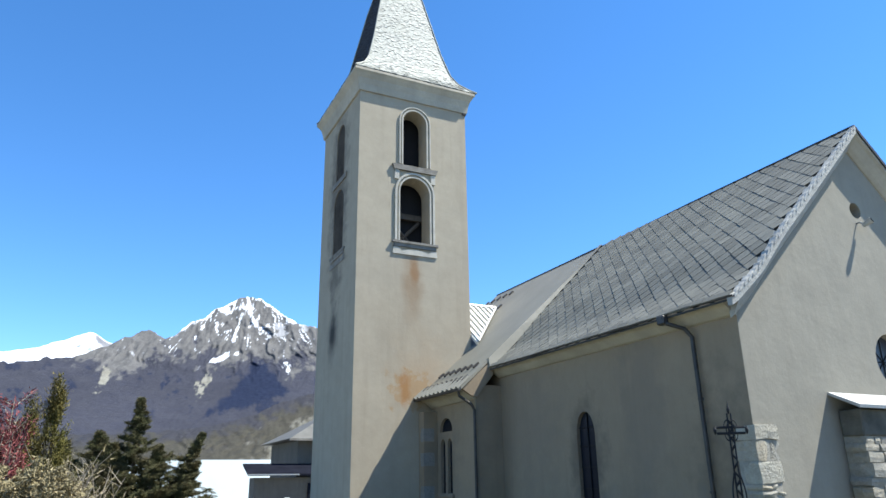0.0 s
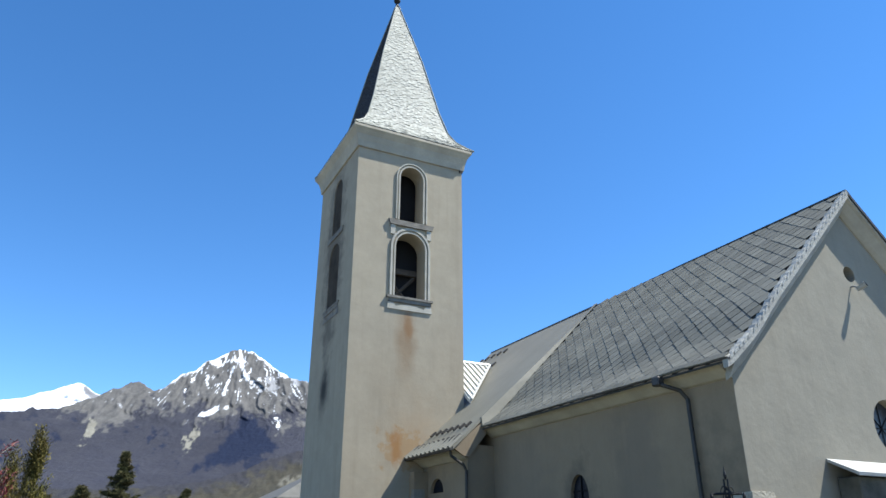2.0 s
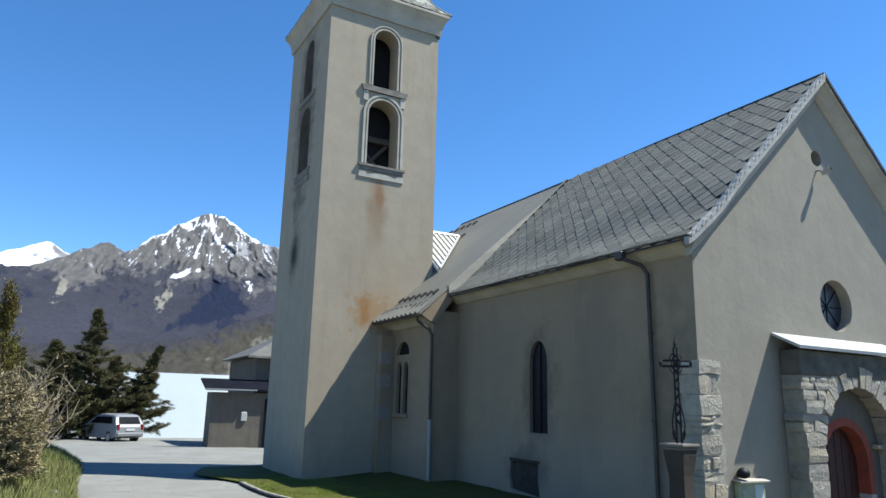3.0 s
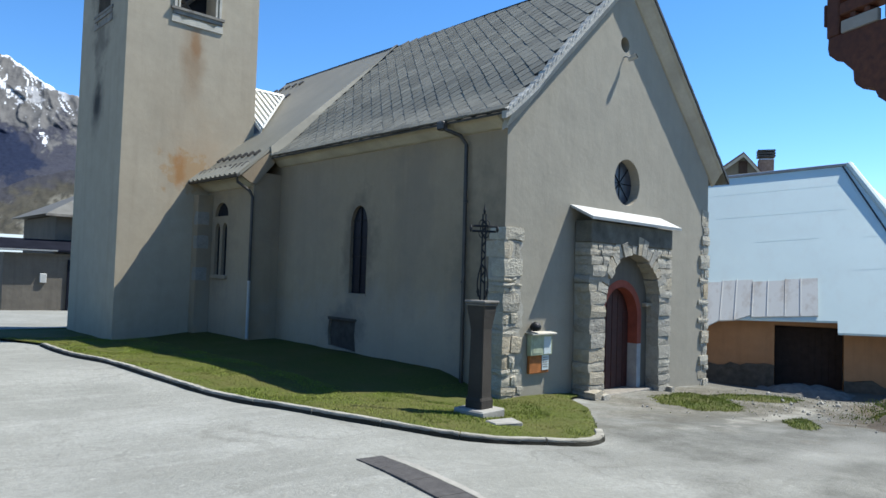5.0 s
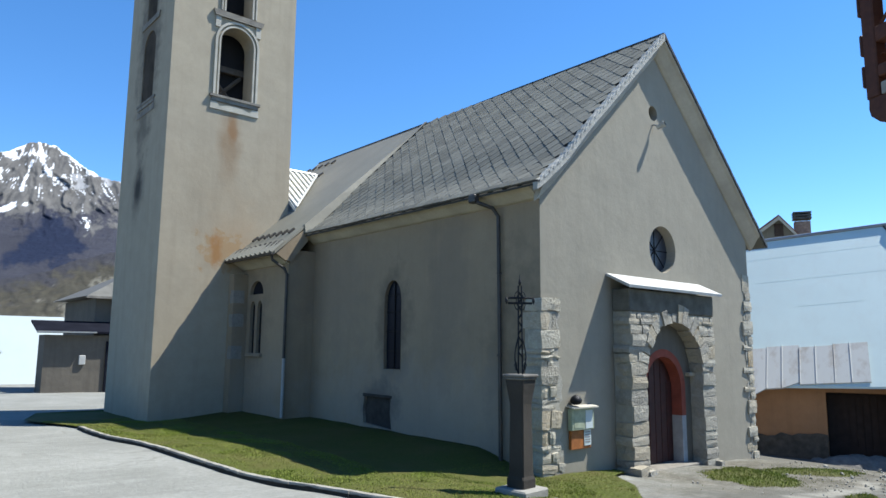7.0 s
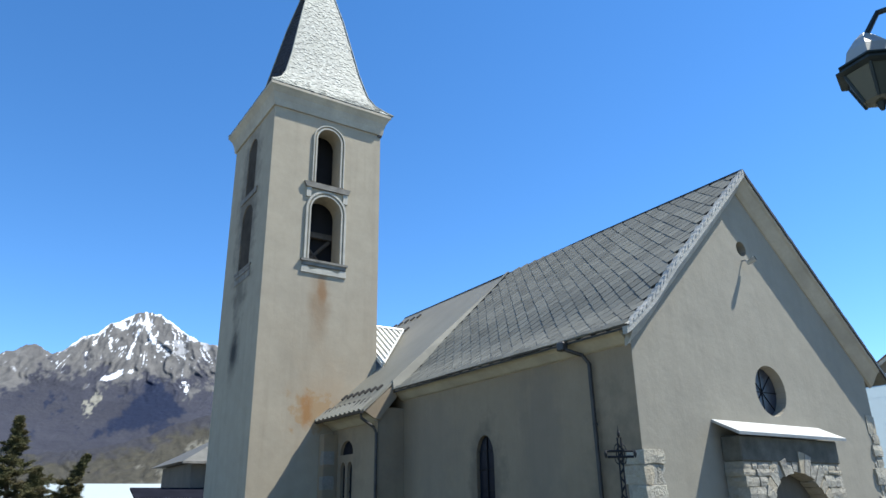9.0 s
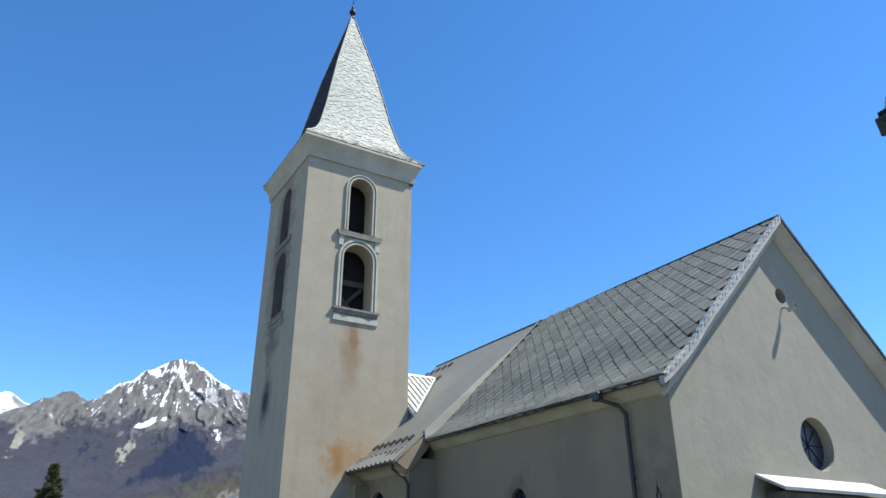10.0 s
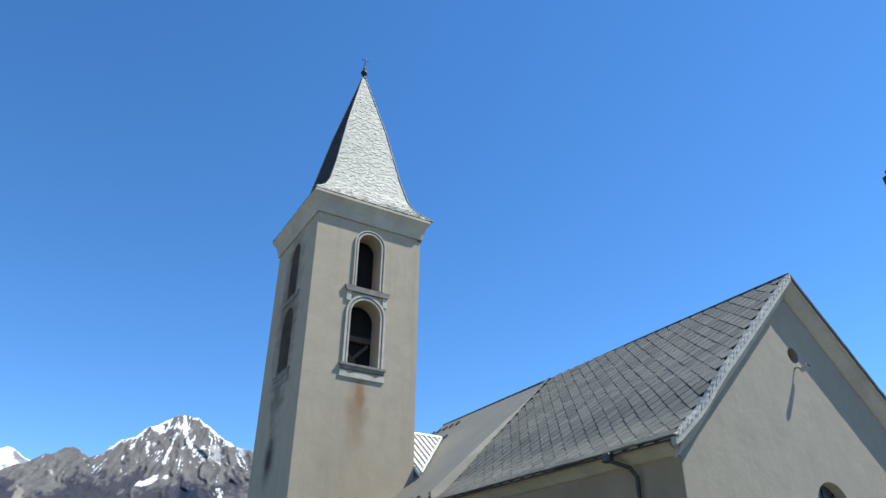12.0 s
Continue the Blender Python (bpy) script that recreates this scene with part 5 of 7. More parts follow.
side_chapel()

choir = thing("choir_roof", (2.0, 12.2, 5), "low choir behind the tower with white ribbed metal roof", "building")


def choir_part():
    bm = bmesh.new()
    box(bm, 0.52, 3.2, 11.6, 13.0, 3.6, 5.4)
    part("wall", bm, WALL, choir)
    bm = bmesh.new()
    tri = [Vector((0.52, 9.23, 5.752)), Vector((2.3, 11.25, 7.33)), Vector((0.52, 11.25, 7.33))]
    vs = [bm.verts.new(p) for p in tri] + [bm.verts.new(p - Vector((0, -0.03, 0.08))) for p in tri]
    bm.faces.new(vs[:3])
    bm.faces.new(vs[3:][::-1])
    for i in range(3):
        j = (i + 1) % 3
        bm.faces.new((vs[i], vs[j], vs[3 + j], vs[3 + i]))
    sheet = part("roof", bm, RIBBED, choir, "white ribbed sheet-metal roof")
    for k in range(9):
        x = 0.58 + k * 0.19
        t = (x - 0.1) / 2.2
        p = Vector((x, 8.75 + 2.5 * t, 5.38 + 1.95 * t))
        q = Vector((x, 11.25, 7.33))
        bm = bmesh.new()
        tube(bm, [p + Vector((0, -0.02, 0.02)), q + Vector((0, -0.02, 0.02))], 0.03, 6)
        part("roof_rib", bm, RIBBED, sheet)
    bm = bmesh.new()
    tube(bm, [(0.54, 11.25, 7.36), (2.3, 11.25, 7.36)], 0.05, 6)
    part("ridge_cap", bm, RIBBED, sheet)
    bm = bmesh.new()
    tube(bm, [(0.55, 9.24, 5.80), (2.33, 11.25, 7.37)], 0.035, 6)
    part("valley_flashing", bm, WHITE, sheet)


choir_part()


# ---- small things at the church front ----
def floodlight():
    f = thing("floodlight", (3.45, -0.02, 6.52), "small grey floodlight fixed to the gable", "floodlight")
    bm = bmesh.new()
    tube(bm, [(3.46, 0.0, 6.52), (3.46, -0.05, 6.52), (3.47, -0.1, 6.5)], 0.016, 8)
    part("arm", bm, ZINC, f)
    bm = bmesh.new()
    m = Matrix.Translation((3.5, -0.15, 6.47)) @ Matrix.Rotation(radians(-25), 4, "X")
    tube(bm, [m @ Vector((-0.03, 0.06, 0)), m @ Vector((0.0, -0.02, 0)), m @ Vector((0.02, -0.11, 0))], 0.042, 12, 0.062)
    part("housing", bm, ALU, f, "grey metal lamp housing")
    bm = bmesh.new()
    tube(bm, [m @ Vector((0.02, -0.11, 0)), m @ Vector((0.022, -0.118, 0))], 0.052, 12)
    part("lens", bm, GLASS, f)


def notice_board():
    n = thing("notice_board", (0.93, -0.05, 0.4), "church notice board with small roof and papers", "notice board")
    bm = bmesh.new()
    box(bm, 0.63, 1.22, -0.1, -0.004, 0.68, 1.04, None, 0.01)
    part("case", bm, POSTER, n, "olive-green display case")
    bm = bmesh.new()
    box(bm, 0.98, 1.17, -0.106, -0.1, 0.7, 1.0)
    part("notice", bm, PAPER, n, "pale blue-green notice")
    bm = bmesh.new()
    box(bm, 0.68, 0.93, -0.106, -0.1, 0.72, 0.98)
    part("notice", bm, POSTER, n)
    bm = bmesh.new()
    prism(bm, [(-0.004, 1.085), (-0.004, 1.06), (-0.17, 1.04), (-0.17, 1.06)], lambda u, v, w: (w, u, v), 0.59, 1.26)
    part("hood", bm, MOULD, n, "pale metal rain hood")
    bm = bmesh.new()
    box(bm, 0.65, 1.18, -0.06, -0.004, 0.37, 0.675, None, 0.008)
    part("lower_panel", bm, RUSTY, n, "rust-orange lower panel")
    bm = bmesh.new()
    box(bm, 0.98, 1.16, -0.07, -0.061, 0.42, 0.68)
    part("sheet", bm, PAPER, n, "white paper sheet")
    bm = bmesh.new()
    for k in range(5):
        box(bm, 1.0, 1.13, -0.074, -0.07, 0.47 + k * 0.04, 0.485 + k * 0.04)
    part("print_lines", bm, LEDGE, n, "rows of small unreadable print")
    bm = bmesh.new()
    lathe(bm, [(0.04, 0), (0.09, 0.03), (0.1, 0.08), (0.07, 0.13), (0.02, 0.16)], (0.74, -0.1, 1.1), 14)
    lamp = part("bulkhead_lamp", bm, IRON, n, "small dark rounded lamp on the hood", True)


def wayside_cross():
    cx, cy = -1.85, -1.26
    g = level(cx, cy) + 0.06
    c = thing("wayside_cross", (cx, cy, g), "wrought-iron cross on a dark stone pedestal", "cross")
    m = Matrix.Translation((cx, cy, 0)) @ Matrix.Rotation(radians(6), 4, "Z")
    def prt(name, bm, mat, label=""):
        bmesh.ops.transform(bm, matrix=m, verts=bm.verts)
        part(name, bm, mat, c, label)
    bm = bmesh.new()
    box(bm, -0.25, 0.25, -0.25, 0.25, g - 0.1, g + 0.09, None, 0.02)
    roughen(bm, 0.012, 4)
    prt("base_slab", bm, SLAB, "pale worn stone base slab")
    bm = bmesh.new()
    rows = []
    for half, ch, z in ((0.135, 0.012, g + 0.09), (0.135, 0.012, g + 0.2), (0.122, 0.02, g + 0.24), (0.118, 0.02, g + 0.3), (0.108, 0.02, 1.2), (0.108, 0.018, 1.3), (0.122, 0.015, 1.42), (0.14, 0.015, 1.54), (0.146, 0.015, 1.61)):
        ring = []
        for sx, sy in ((-1, -1), (1, -1), (1, 1), (-1, 1)):
            a = (sx * half, sy * (half - ch), z)
            b = (sx * (half - ch), sy * half, z)
            ring += [a, b] if sx * sy > 0 else [b, a]
        rows.append([bm.verts.new(p) for p in ring])
    for a, b in zip(rows, rows[1:]):
        for k in range(8):
            bm.faces.new((a[k], a[(k + 1) % 8], b[(k + 1) % 8], b[k]))
    bm.faces.new(rows[-1])
    bm.faces.new(rows[0][::-1])
    prt("pillar", bm, PILLAR, "dark chamfered stone pillar")
    bm = bmesh.new()
    box(bm, -0.16, 0.16, -0.16, 0.16, 1.61, 1.64, None, 0.012)
    box(bm, -0.172, 0.172, -0.172, 0.172, 1.641, 1.68, None, 0.012)
    prt("cap_slab", bm, CAPSTONE, "grey moulded cap slab")
    # openwork cross: paired bars, rings, scrolls and finials; it faces the square
    turn = Matrix.Translation((cx, cy, 0)) @ Matrix.Rotation(radians(-38), 4, "Z") @ Matrix.Diagonal((0.6, 0.8, 1, 1))
    def iron(name, bm, label=""):
        bmesh.ops.transform(bm, matrix=turn, verts=bm.verts)
        part(name, bm, IRON, c, label)
    for s in (-1, 1):
        bm = bmesh.new()
        tube(bm, [(s * 0.045, 0, 1.68), (s * 0.04, 0, 2.3), (s * 0.035, 0, 2.84)], 0.019, 6)
        iron("upright_bar", bm)
        bm = bmesh.new()
        tube(bm, [(-0.27, 0, 2.64 + s * 0.035), (0.27, 0, 2.64 + s * 0.035)], 0.017, 6)
        iron("arm_bar", bm)
        # scrolls at the foot
        bm = bmesh.new()
        pts = []
        for k in range(15):
            a = k / 14
            pts.append((s * (0.05 + 0.085 * math.sin(a * math.pi) * (1 - 0.35 * a)), 0, 1.69 + 0.46 * a))
        tube(bm, pts, 0.016, 6)
        iron("scroll", bm)
        bm = bmesh.new()
        pts = [(s * (0.1 + 0.035 * math.cos(k * 0.5) * (1 - k / 20)), 0, 1.78 + 0.05 * math.sin(k * 0.5)) for k in range(14)]
        tube(bm, pts, 0.009, 6)
        iron("scroll", bm)
        for t in (-1, 1):
            bm = bmesh.new()
            pts = [(s * (0.045 + 0.075 * math.sin(k / 8 * math.pi / 2)), 0, 2.64 + t * (0.045 + 0.075 * math.cos(k / 8 * math.pi / 2))) for k in range(9)]
            tube(bm, pts, 0.009, 6)
            iron("corner_scroll", bm)
        bm = bmesh.new()
        lathe(bm, [(0.005, -0.05), (0.03, -0.02), (0.034, 0.01), (0.01, 0.05)], (s * 0.3, 0, 2.64), 8)
        iron("finial", bm)
    bm = bmesh.new()
    lathe(bm, [(0.005, -0.05), (0.03, -0.02), (0.034, 0.01), (0.012, 0.06), (0.004, 0.11)], (0, 0, 2.88), 8)
    iron("finial", bm)
    for k in range(9):
        z = 1.9 + k * 0.1
        bm = bmesh.new()
        w = 0.042
        tube(bm, [(-w, 0, z), (w, 0, z + 0.07)] if k % 2 else [(w, 0, z), (-w, 0, z + 0.07)], 0.017, 5)
        iron("lattice_bar", bm)
    bm = bmesh.new()
    tube(bm, [(0.085 * math.cos(a), 0, 2.64 + 0.085 * math.sin(a)) for a in [k * math.pi / 8 for k in range(17)]], 0.012, 6)
    iron("centre_ring", bm)


floodlight()
notice_board()
wayside_cross()


def drain():
    g = thing("drain_grate", (-5.1, -3.6, 0.4), "dark cast-iron channel drain across the asphalt", "drain")
    a, b = Vector((-4.75, -2.64)), Vector((-5.26, -5.3))
    d = (b - a).normalized()
    nrm = Vector((-d.y, d.x))
    n = 6
    step = (b - a).length / n
    for k in range(n):
        p, q0, q1 = (a + d * (step * (k + f)) for f in (0.5, 0.0, 1.0))
        z0, z1 = level(q0.x, q0.y) + 0.006, level(q1.x, q1.y) + 0.006
        m = Matrix.Translation((p.x, p.y, (z0 + z1) / 2)) @ Matrix.Rotation(math.atan2(d.y, d.x), 4, "Z") @ Matrix.Rotation(-math.atan((z1 - z0) / step), 4, "Y")
        bm = bmesh.new()
        box(bm, -step / 2 + 0.006, step / 2 - 0.006, -0.132, 0.132, -0.03, 0.01, m, 0.003)
        cover = part("cover_plate", bm, CAST, g)
    bm = bmesh.new()
    for k in range(26):
        p = a + d * (k * 0.1)
        q = p + nrm * (0.2 + 0.05 * noise.noise((k * 0.7, 0, 0)))
        r = p + nrm * 0.137
        z = level(p.x, p.y) + 0.016
        if k:
            bm.faces.new([bm.verts.new(v) for v in ((*last[0], last[2]), (*last[1], last[2]), (*q, z), (*r, z))])
        last = (r, q, z)
    part("cement_strip", bm, SLAB, g, "pale cement strip beside the drain")


drain()


# ---- barn and house behind the church front ----
barn = thing("barn", (16, 0.5, -1.1), "low ochre barn under a huge pale sheet-metal roof", "barn")
BARN = Matrix.Translation((13.3, 3.1, -1.25)) @ Matrix.Rotation(radians(-70), 4, "Z")


def barn_build():
    """Local x runs along the front, y goes back under the roof, z up from the barn's ground."""
    L = 12.0
    def prt(name, bm, mat, parent, label=""):
        bmesh.ops.transform(bm, matrix=BARN, verts=bm.verts)
        return part(name, bm, mat, parent, label)
    bm = bmesh.new()
    box(bm, -3.0, L, 0.0, 0.4, -0.6, 2.3)
    wall = prt("front_wall", bm, BARN_WALL, barn, "ochre rendered wall, grey and worn at its foot")
    cut = bmesh.new()
    box(cut, 2.15, 4.05, -0.5, 1.0, -0.7, 2.06)
    bmesh.ops.transform(cut, matrix=BARN, verts=cut.verts)
    carve(wall, [cut])
    rnd = random.Random(44)
    for xa, xb, top in ((-3.0, 2.15, 0.78), (4.05, L, 0.5)):
        edge, x = [], xa
        while x < xb - 0.2:
            edge.append((x, top + rnd.uniform(-0.14, 0.1)))
            x += rnd.uniform(0.16, 0.34)
        edge.append((xb, top + rnd.uniform(-0.1, 0.1)))
        bm = bmesh.new()
        prism(bm, [(xb, -0.6), (xa, -0.6), *edge], lambda u, v, w: (u, w, v), -0.1, -0.003)
        roughen(bm, 0.03, 3)
        prt("plinth", bm, BASE_STONE, barn, "bare rubble foot where the render has fallen")
    bm = bmesh.new()
    bmesh.ops.create_grid(bm, x_segments=24, y_segments=12, size=1.0)
    for v in bm.verts:
        k = max(0.0, 1 - v.co.x ** 2) * max(0.0, 1 - v.co.y ** 2)
        v.co = Vector((3.0 + v.co.x * 1.7, -0.9 + v.co.y * 0.85, -0.12 + 0.5 * k ** 0.8 + 0.1 * noise.noise((v.co.x * 6, v.co.y * 4, 2))))
    bmesh.ops.transform(bm, matrix=BARN, verts=bm.verts)
    solid("dirt_mound", bm, HEAP, "low mound of grey dirt before the barn door", "mound", "", True)
    bm = bmesh.new()
    box(bm, 2.15, 4.05, 0.7, 0.76, -0.6, 2.0)
    door = prt("barn_door", bm, WOOD_DARK, barn, "dark brown plank double door")
    for k in range(10):
        bm = bmesh.new()
        box(bm, 2.16 + k * 0.19, 2.34 + k * 0.19, 0.66, 0.699, -0.55, 1.98)
        prt("plank", bm, WOOD_DARK, door)
    bm = bmesh.new()
    box(bm, -3.0, -2.6, 0.403, 7.0, -0.6, 3.0)
    prt("end_wall", bm, BARN_WALL, barn)
    bm = bmesh.new()
    box(bm, L - 0.4, L, 0.403, 7.0, -0.6, 2.5)
    prt("end_wall", bm, BARN_WALL, barn)
    bm = bmesh.new()
    box(bm, -3.0, L, 7.0, 7.4, -0.6, 2.5)
    prt("back_wall", bm, BARN_WALL, barn)
    # main roof: front slope with hipped end
    E0, RZ, RY = 2.15, 7.53, 3.4
    hip, LZ = 4.35, 6.93
    def slab(name, pts, mat, label="", parent=barn):
        bm = bmesh.new()
        top = [bm.verts.new(p) for p in pts]
        bot = [bm.verts.new((x, y, z - 0.06)) for x, y, z in pts]
        bm.faces.new(top)
        bm.faces.new(bot[::-1])
        for i in range(len(pts)):
            j = (i + 1) % len(pts)
            bm.faces.new((top[i], top[j], bot[j], bot[i]))
        return prt(name, bm, mat, parent, label)
    def slope(x, y):
        return (x, y, LZ + 0.077 * (x + 3.2) - (RY - y) * 1.34)
    front = [slope(-3.2, -0.2), slope(3.85, -0.47), slope(3.85, -0.72), slope(7.35, -0.86), slope(hip, RY), slope(-3.2, RY)]
    roof = slab("front_roof", front, BARN_ROOF, "huge pale blue-grey sheet-metal slope")
    slab("hip_roof", [(7.37, -0.84, 2.02), (10.2, 7.8, E0 - 0.3), (hip + 0.02, RY, RZ)], BARN_ROOF, "pale hip end of the roof")
    slab("back_roof", [(hip, RY + 0.01, RZ), (10.2, 7.8, E0 - 0.35), (-3.2, 7.8, E0), (-3.2, RY + 0.01, LZ)], BARN_ROOF)
    # sheet seams running up the slope and long laps
    def on(x, s):
        x, y, z = slope(x, -0.35 + (RY + 0.35) * s)
        return (x, y, z + 0.006)
    for s, x0, x1 in ((0.27, 4.3, 5.6), (0.49, 1.5, 3.4), (0.48, 4.6, 5.9), (0.68, 0.2, 4.2), (0.86, -0.5, 4.6)):
        bm = bmesh.new()
        a, b = on(x0, s + 0.0012), on(x1, s + 0.0012)
        c, d = on(x1, s - 0.0012), on(x0, s - 0.0012)
        vs = [bm.verts.new(p) for p in (a, b, c, d)]
        bm.faces.new(vs)
        prt("sheet_lap", bm, BARN_ROOF, roof)
    for name, a, b, r, mat in (("ridge_cap", (-3.2, RY, LZ + 0.03), (hip, RY, RZ + 0.03), 0.06, ZINC), ("hip_cap", (hip, RY, RZ + 0.03), (7.37, -0.86, 2.06), 0.12, BARN_ROOF), ("hip_edge", (hip - 0.2, RY - 0.02, RZ - 0.02), slope(6.75, -0.85), 0.025, GUTTER)):
        bm = bmesh.new()
        tube(bm, [a, b], r, 8)
        prt(name, bm, mat, roof)
    # old patch of sheets over the door with raised ribs
    for k in range(5):
        x0 = -1.3 + k * 0.93
        lift = 0.03 + 0.008 * (k % 2)
        s0 = -0.005 if k > 2 else -0.02
        s1 = 0.215 + 0.008 * (k % 3)
        bm = bmesh.new()
        droop = 0.05 if k == 1 else 0.0
        pts = [on(x0, s0 - droop * 0.4), on(x0 + 0.45, s0 - droop), on(x0 + 0.926, s0 + 0.03 * (k == 2)), on(x0 + 0.926, s1), on(x0, s1)]
        top = [bm.verts.new((x, y - 0.02, z + lift)) for x, y, z in pts]
        bot = [bm.verts.new((x, y - 0.01, z + lift - 0.03)) for x, y, z in pts]
        bm.faces.new(top)
        bm.faces.new(bot[::-1])
        for i in range(5):
            bm.faces.new((top[i], top[(i + 1) % 5], bot[(i + 1) % 5], bot[i]))
        sh = prt("roof_sheet", bm, LEAN_ROOF, roof, "old brownish-grey corrugated sheet")
        for u in (0.02, 0.45):
            bm = bmesh.new()
            a, b = on(x0 + u, s0), on(x0 + u, s1)
            tube(bm, [(a[0], a[1] - 0.02, a[2] + lift + 0.008), (b[0], b[1] - 0.02, b[2] + lift + 0.008)], 0.012, 6)
            prt("sheet_rib", bm, LEAN_ROOF, sh)


barn_build()

far_house = thing("far_house", (24, 5, 0), "far rendered house gable with a brick chimney", "house")


def far_house_build():
    m = Matrix.Translation((26.0, 6.4, -0.8)) @ Matrix.Rotation(radians(-62), 4, "Z") @ Matrix.Translation((-0.95, 0, 0))
    def prt(name, bm, mat, label="", parent=far_house):
        bmesh.ops.transform(bm, matrix=m, verts=bm.verts)
        return part(name, bm, mat, parent, label)
    bm = bmesh.new()
    prism(bm, [(-1.9, -1), (1.0, -1), (1.0, 8.2), (0.1, 9.2), (-1.9, 7.8)], along_y, 0, 6)
    prt("wall", bm, GREY_WALL, "grey rendered gable")
    bm = bmesh.new()
    prism(bm, [(-2.3, 7.6), (0.1, 9.36), (1.2, 8.05), (1.2, 7.93), (0.1, 9.22), (-2.3, 7.46)], along_y, -0.35, 6.3)
    prt("roof", bm, RED_ROOF, "weathered red-brown roof")
    for pts in ([(-2.3, 7.5), (0.1, 9.26), (0.1, 9.1), (-2.3, 7.34)], [(0.1, 9.26), (1.2, 7.97), (1.2, 7.81), (0.1, 9.1)]):
        bm = bmesh.new()
        prism(bm, pts, along_y, -0.4, -0.353)
        prt("barge_board", bm, PLANK, "pale weathered barge board")
    bm = bmesh.new()
    box(bm, -0.1, 0.3, -0.06, -0.004, 8.35, 8.95)
    prt("gable_board", bm, WOOD_DARK, "dark gable opening")
    bm = bmesh.new()
    box(bm, 0.92, 1.62, 1.0, 1.6, 6.0, 9.2)
    ch = prt("chimney", bm, BRICK, "brick chimney stack")
    for z in (9.32, 9.46, 9.6):
        bm = bmesh.new()
        box(bm, 0.86, 1.68, 0.95, 1.65, z, z + 0.08)
        prt("chimney_cap", bm, GUTTER, "dark stacked chimney plates", ch)
    for x in (0.95, 1.48):
        bm = bmesh.new()
        box(bm, x, x + 0.1, 1.05, 1.55, 9.3, 9.62)
        prt("cap_leg", bm, GUTTER, "", ch)


far_house_build()

def rubble():
    """Loose stones and clods on the dirt between the church corner and the yard."""
    rnd = random.Random(91)
    bm = bmesh.new()
    for _ in range(300):
        x, y = rnd.gauss(5.6, 1.7), rnd.gauss(-2.7, 1.1)
        if y > -0.6 or x < 2.0 or math.hypot(x - 3.75, y + 1.6) < 1.0:
            continue
        r = rnd.uniform(0.01, 0.03) * (2.2 if rnd.random() < 0.08 else 1)
        m = Matrix.Translation((x, y, level(x, y) + r * 0.25)) @ Euler((rnd.uniform(0, 3), rnd.uniform(0, 3), rnd.uniform(0, 3))).to_matrix().to_4x4() @ Matrix.Diagonal((r, r * rnd.uniform(0.6, 1), r * rnd.uniform(0.4, 0.7), 1))
        bmesh.ops.create_icosphere(bm, subdivisions=1, radius=1.0, matrix=m)
    solid("rubble", bm, RUBBLE, "scattered grey rubble stones on the dirt", "stones", "stuff")


rubble()

def earth_bank():
    """A ragged ridge of dug earth along the far side of the dirt track."""
    a, b = Vector((2.6, -5.25)), Vector((10.5, -3.3))
    d = (b - a).normalized()
    n = Vector((-d.y, d.x))
    bm = bmesh.new()
    rows = []
    for i in range(70):
        t = i / 69
        row = []
        for j in range(13):
            v = j / 6 - 1
            p = a.lerp(b, t) + n * v * (0.55 + 0.15 * math.sin(t * 11))
            k = max(0.0, 1 - v * v) * min(1.0, t * 5) * min(1.0, (1 - t) * 6)
            h = 0.30 * k * (0.75 + 0.6 * noise.noise((t * 9, v, 3))) + 0.09 * k * noise.noise((p.x * 4, p.y * 4, 7))
            row.append(bm.verts.new((p.x, p.y, level(p.x, p.y) + h - 0.03)))
        rows.append(row)
    for p, q in zip(rows, rows[1:]):
        for j in range(12):
            bm.faces.new((p[j], p[j + 1], q[j + 1], q[j]))
    solid("earth_bank", bm, EARTH, "ridge of dug brown earth beside the dirt track", "bank", "structure", True)


earth_bank()
tufts("bank_tufts", "rough green tufts on the dug earth", 2600, (6.8, -4.25), (1.6, 0.3), 0.05, GRASS, 15, 0.1)
tufts("track_tufts", "thin green tufts between the wheel tracks", 900, (5.2, -1.9), (1.3, 0.4), 0.04, GRASS, 16)


def loose_slab():
    bm = bmesh.new()
    x, y = -2.1, -1.92
    z = lawn_height(x, y)
    box(bm, -0.2, 0.2, -0.14, 0.14, -0.04, 0.035, Matrix.Translation((x, y, z)) @ Matrix.Rotation(radians(-20), 4, "Z"), 0.012)
    roughen(bm, 0.02, 7)
    solid("loose_slab", bm, SLAB, "pale flat stone lying in the grass", "stone")


loose_slab()

# ---- house with balcony beside the square ----
CORNER = Matrix.Translation((-4.557, -6.699, 0)) @ Matrix.Rotation(radians(-25), 4, "Z")
house = thing("balcony_house", (-4.0, -9, 0.4), "dark shaded house corner with a timber balcony", "house")
balcony = thing("balcony", (-4.3, -6.4, 3.3), "red-brown carved timber balcony on consoles", "balcony")


def local(name, bm, mat, parent, label=""):
    bmesh.ops.transform(bm, matrix=CORNER, verts=bm.verts)
    return part(name, bm, mat, parent, label)


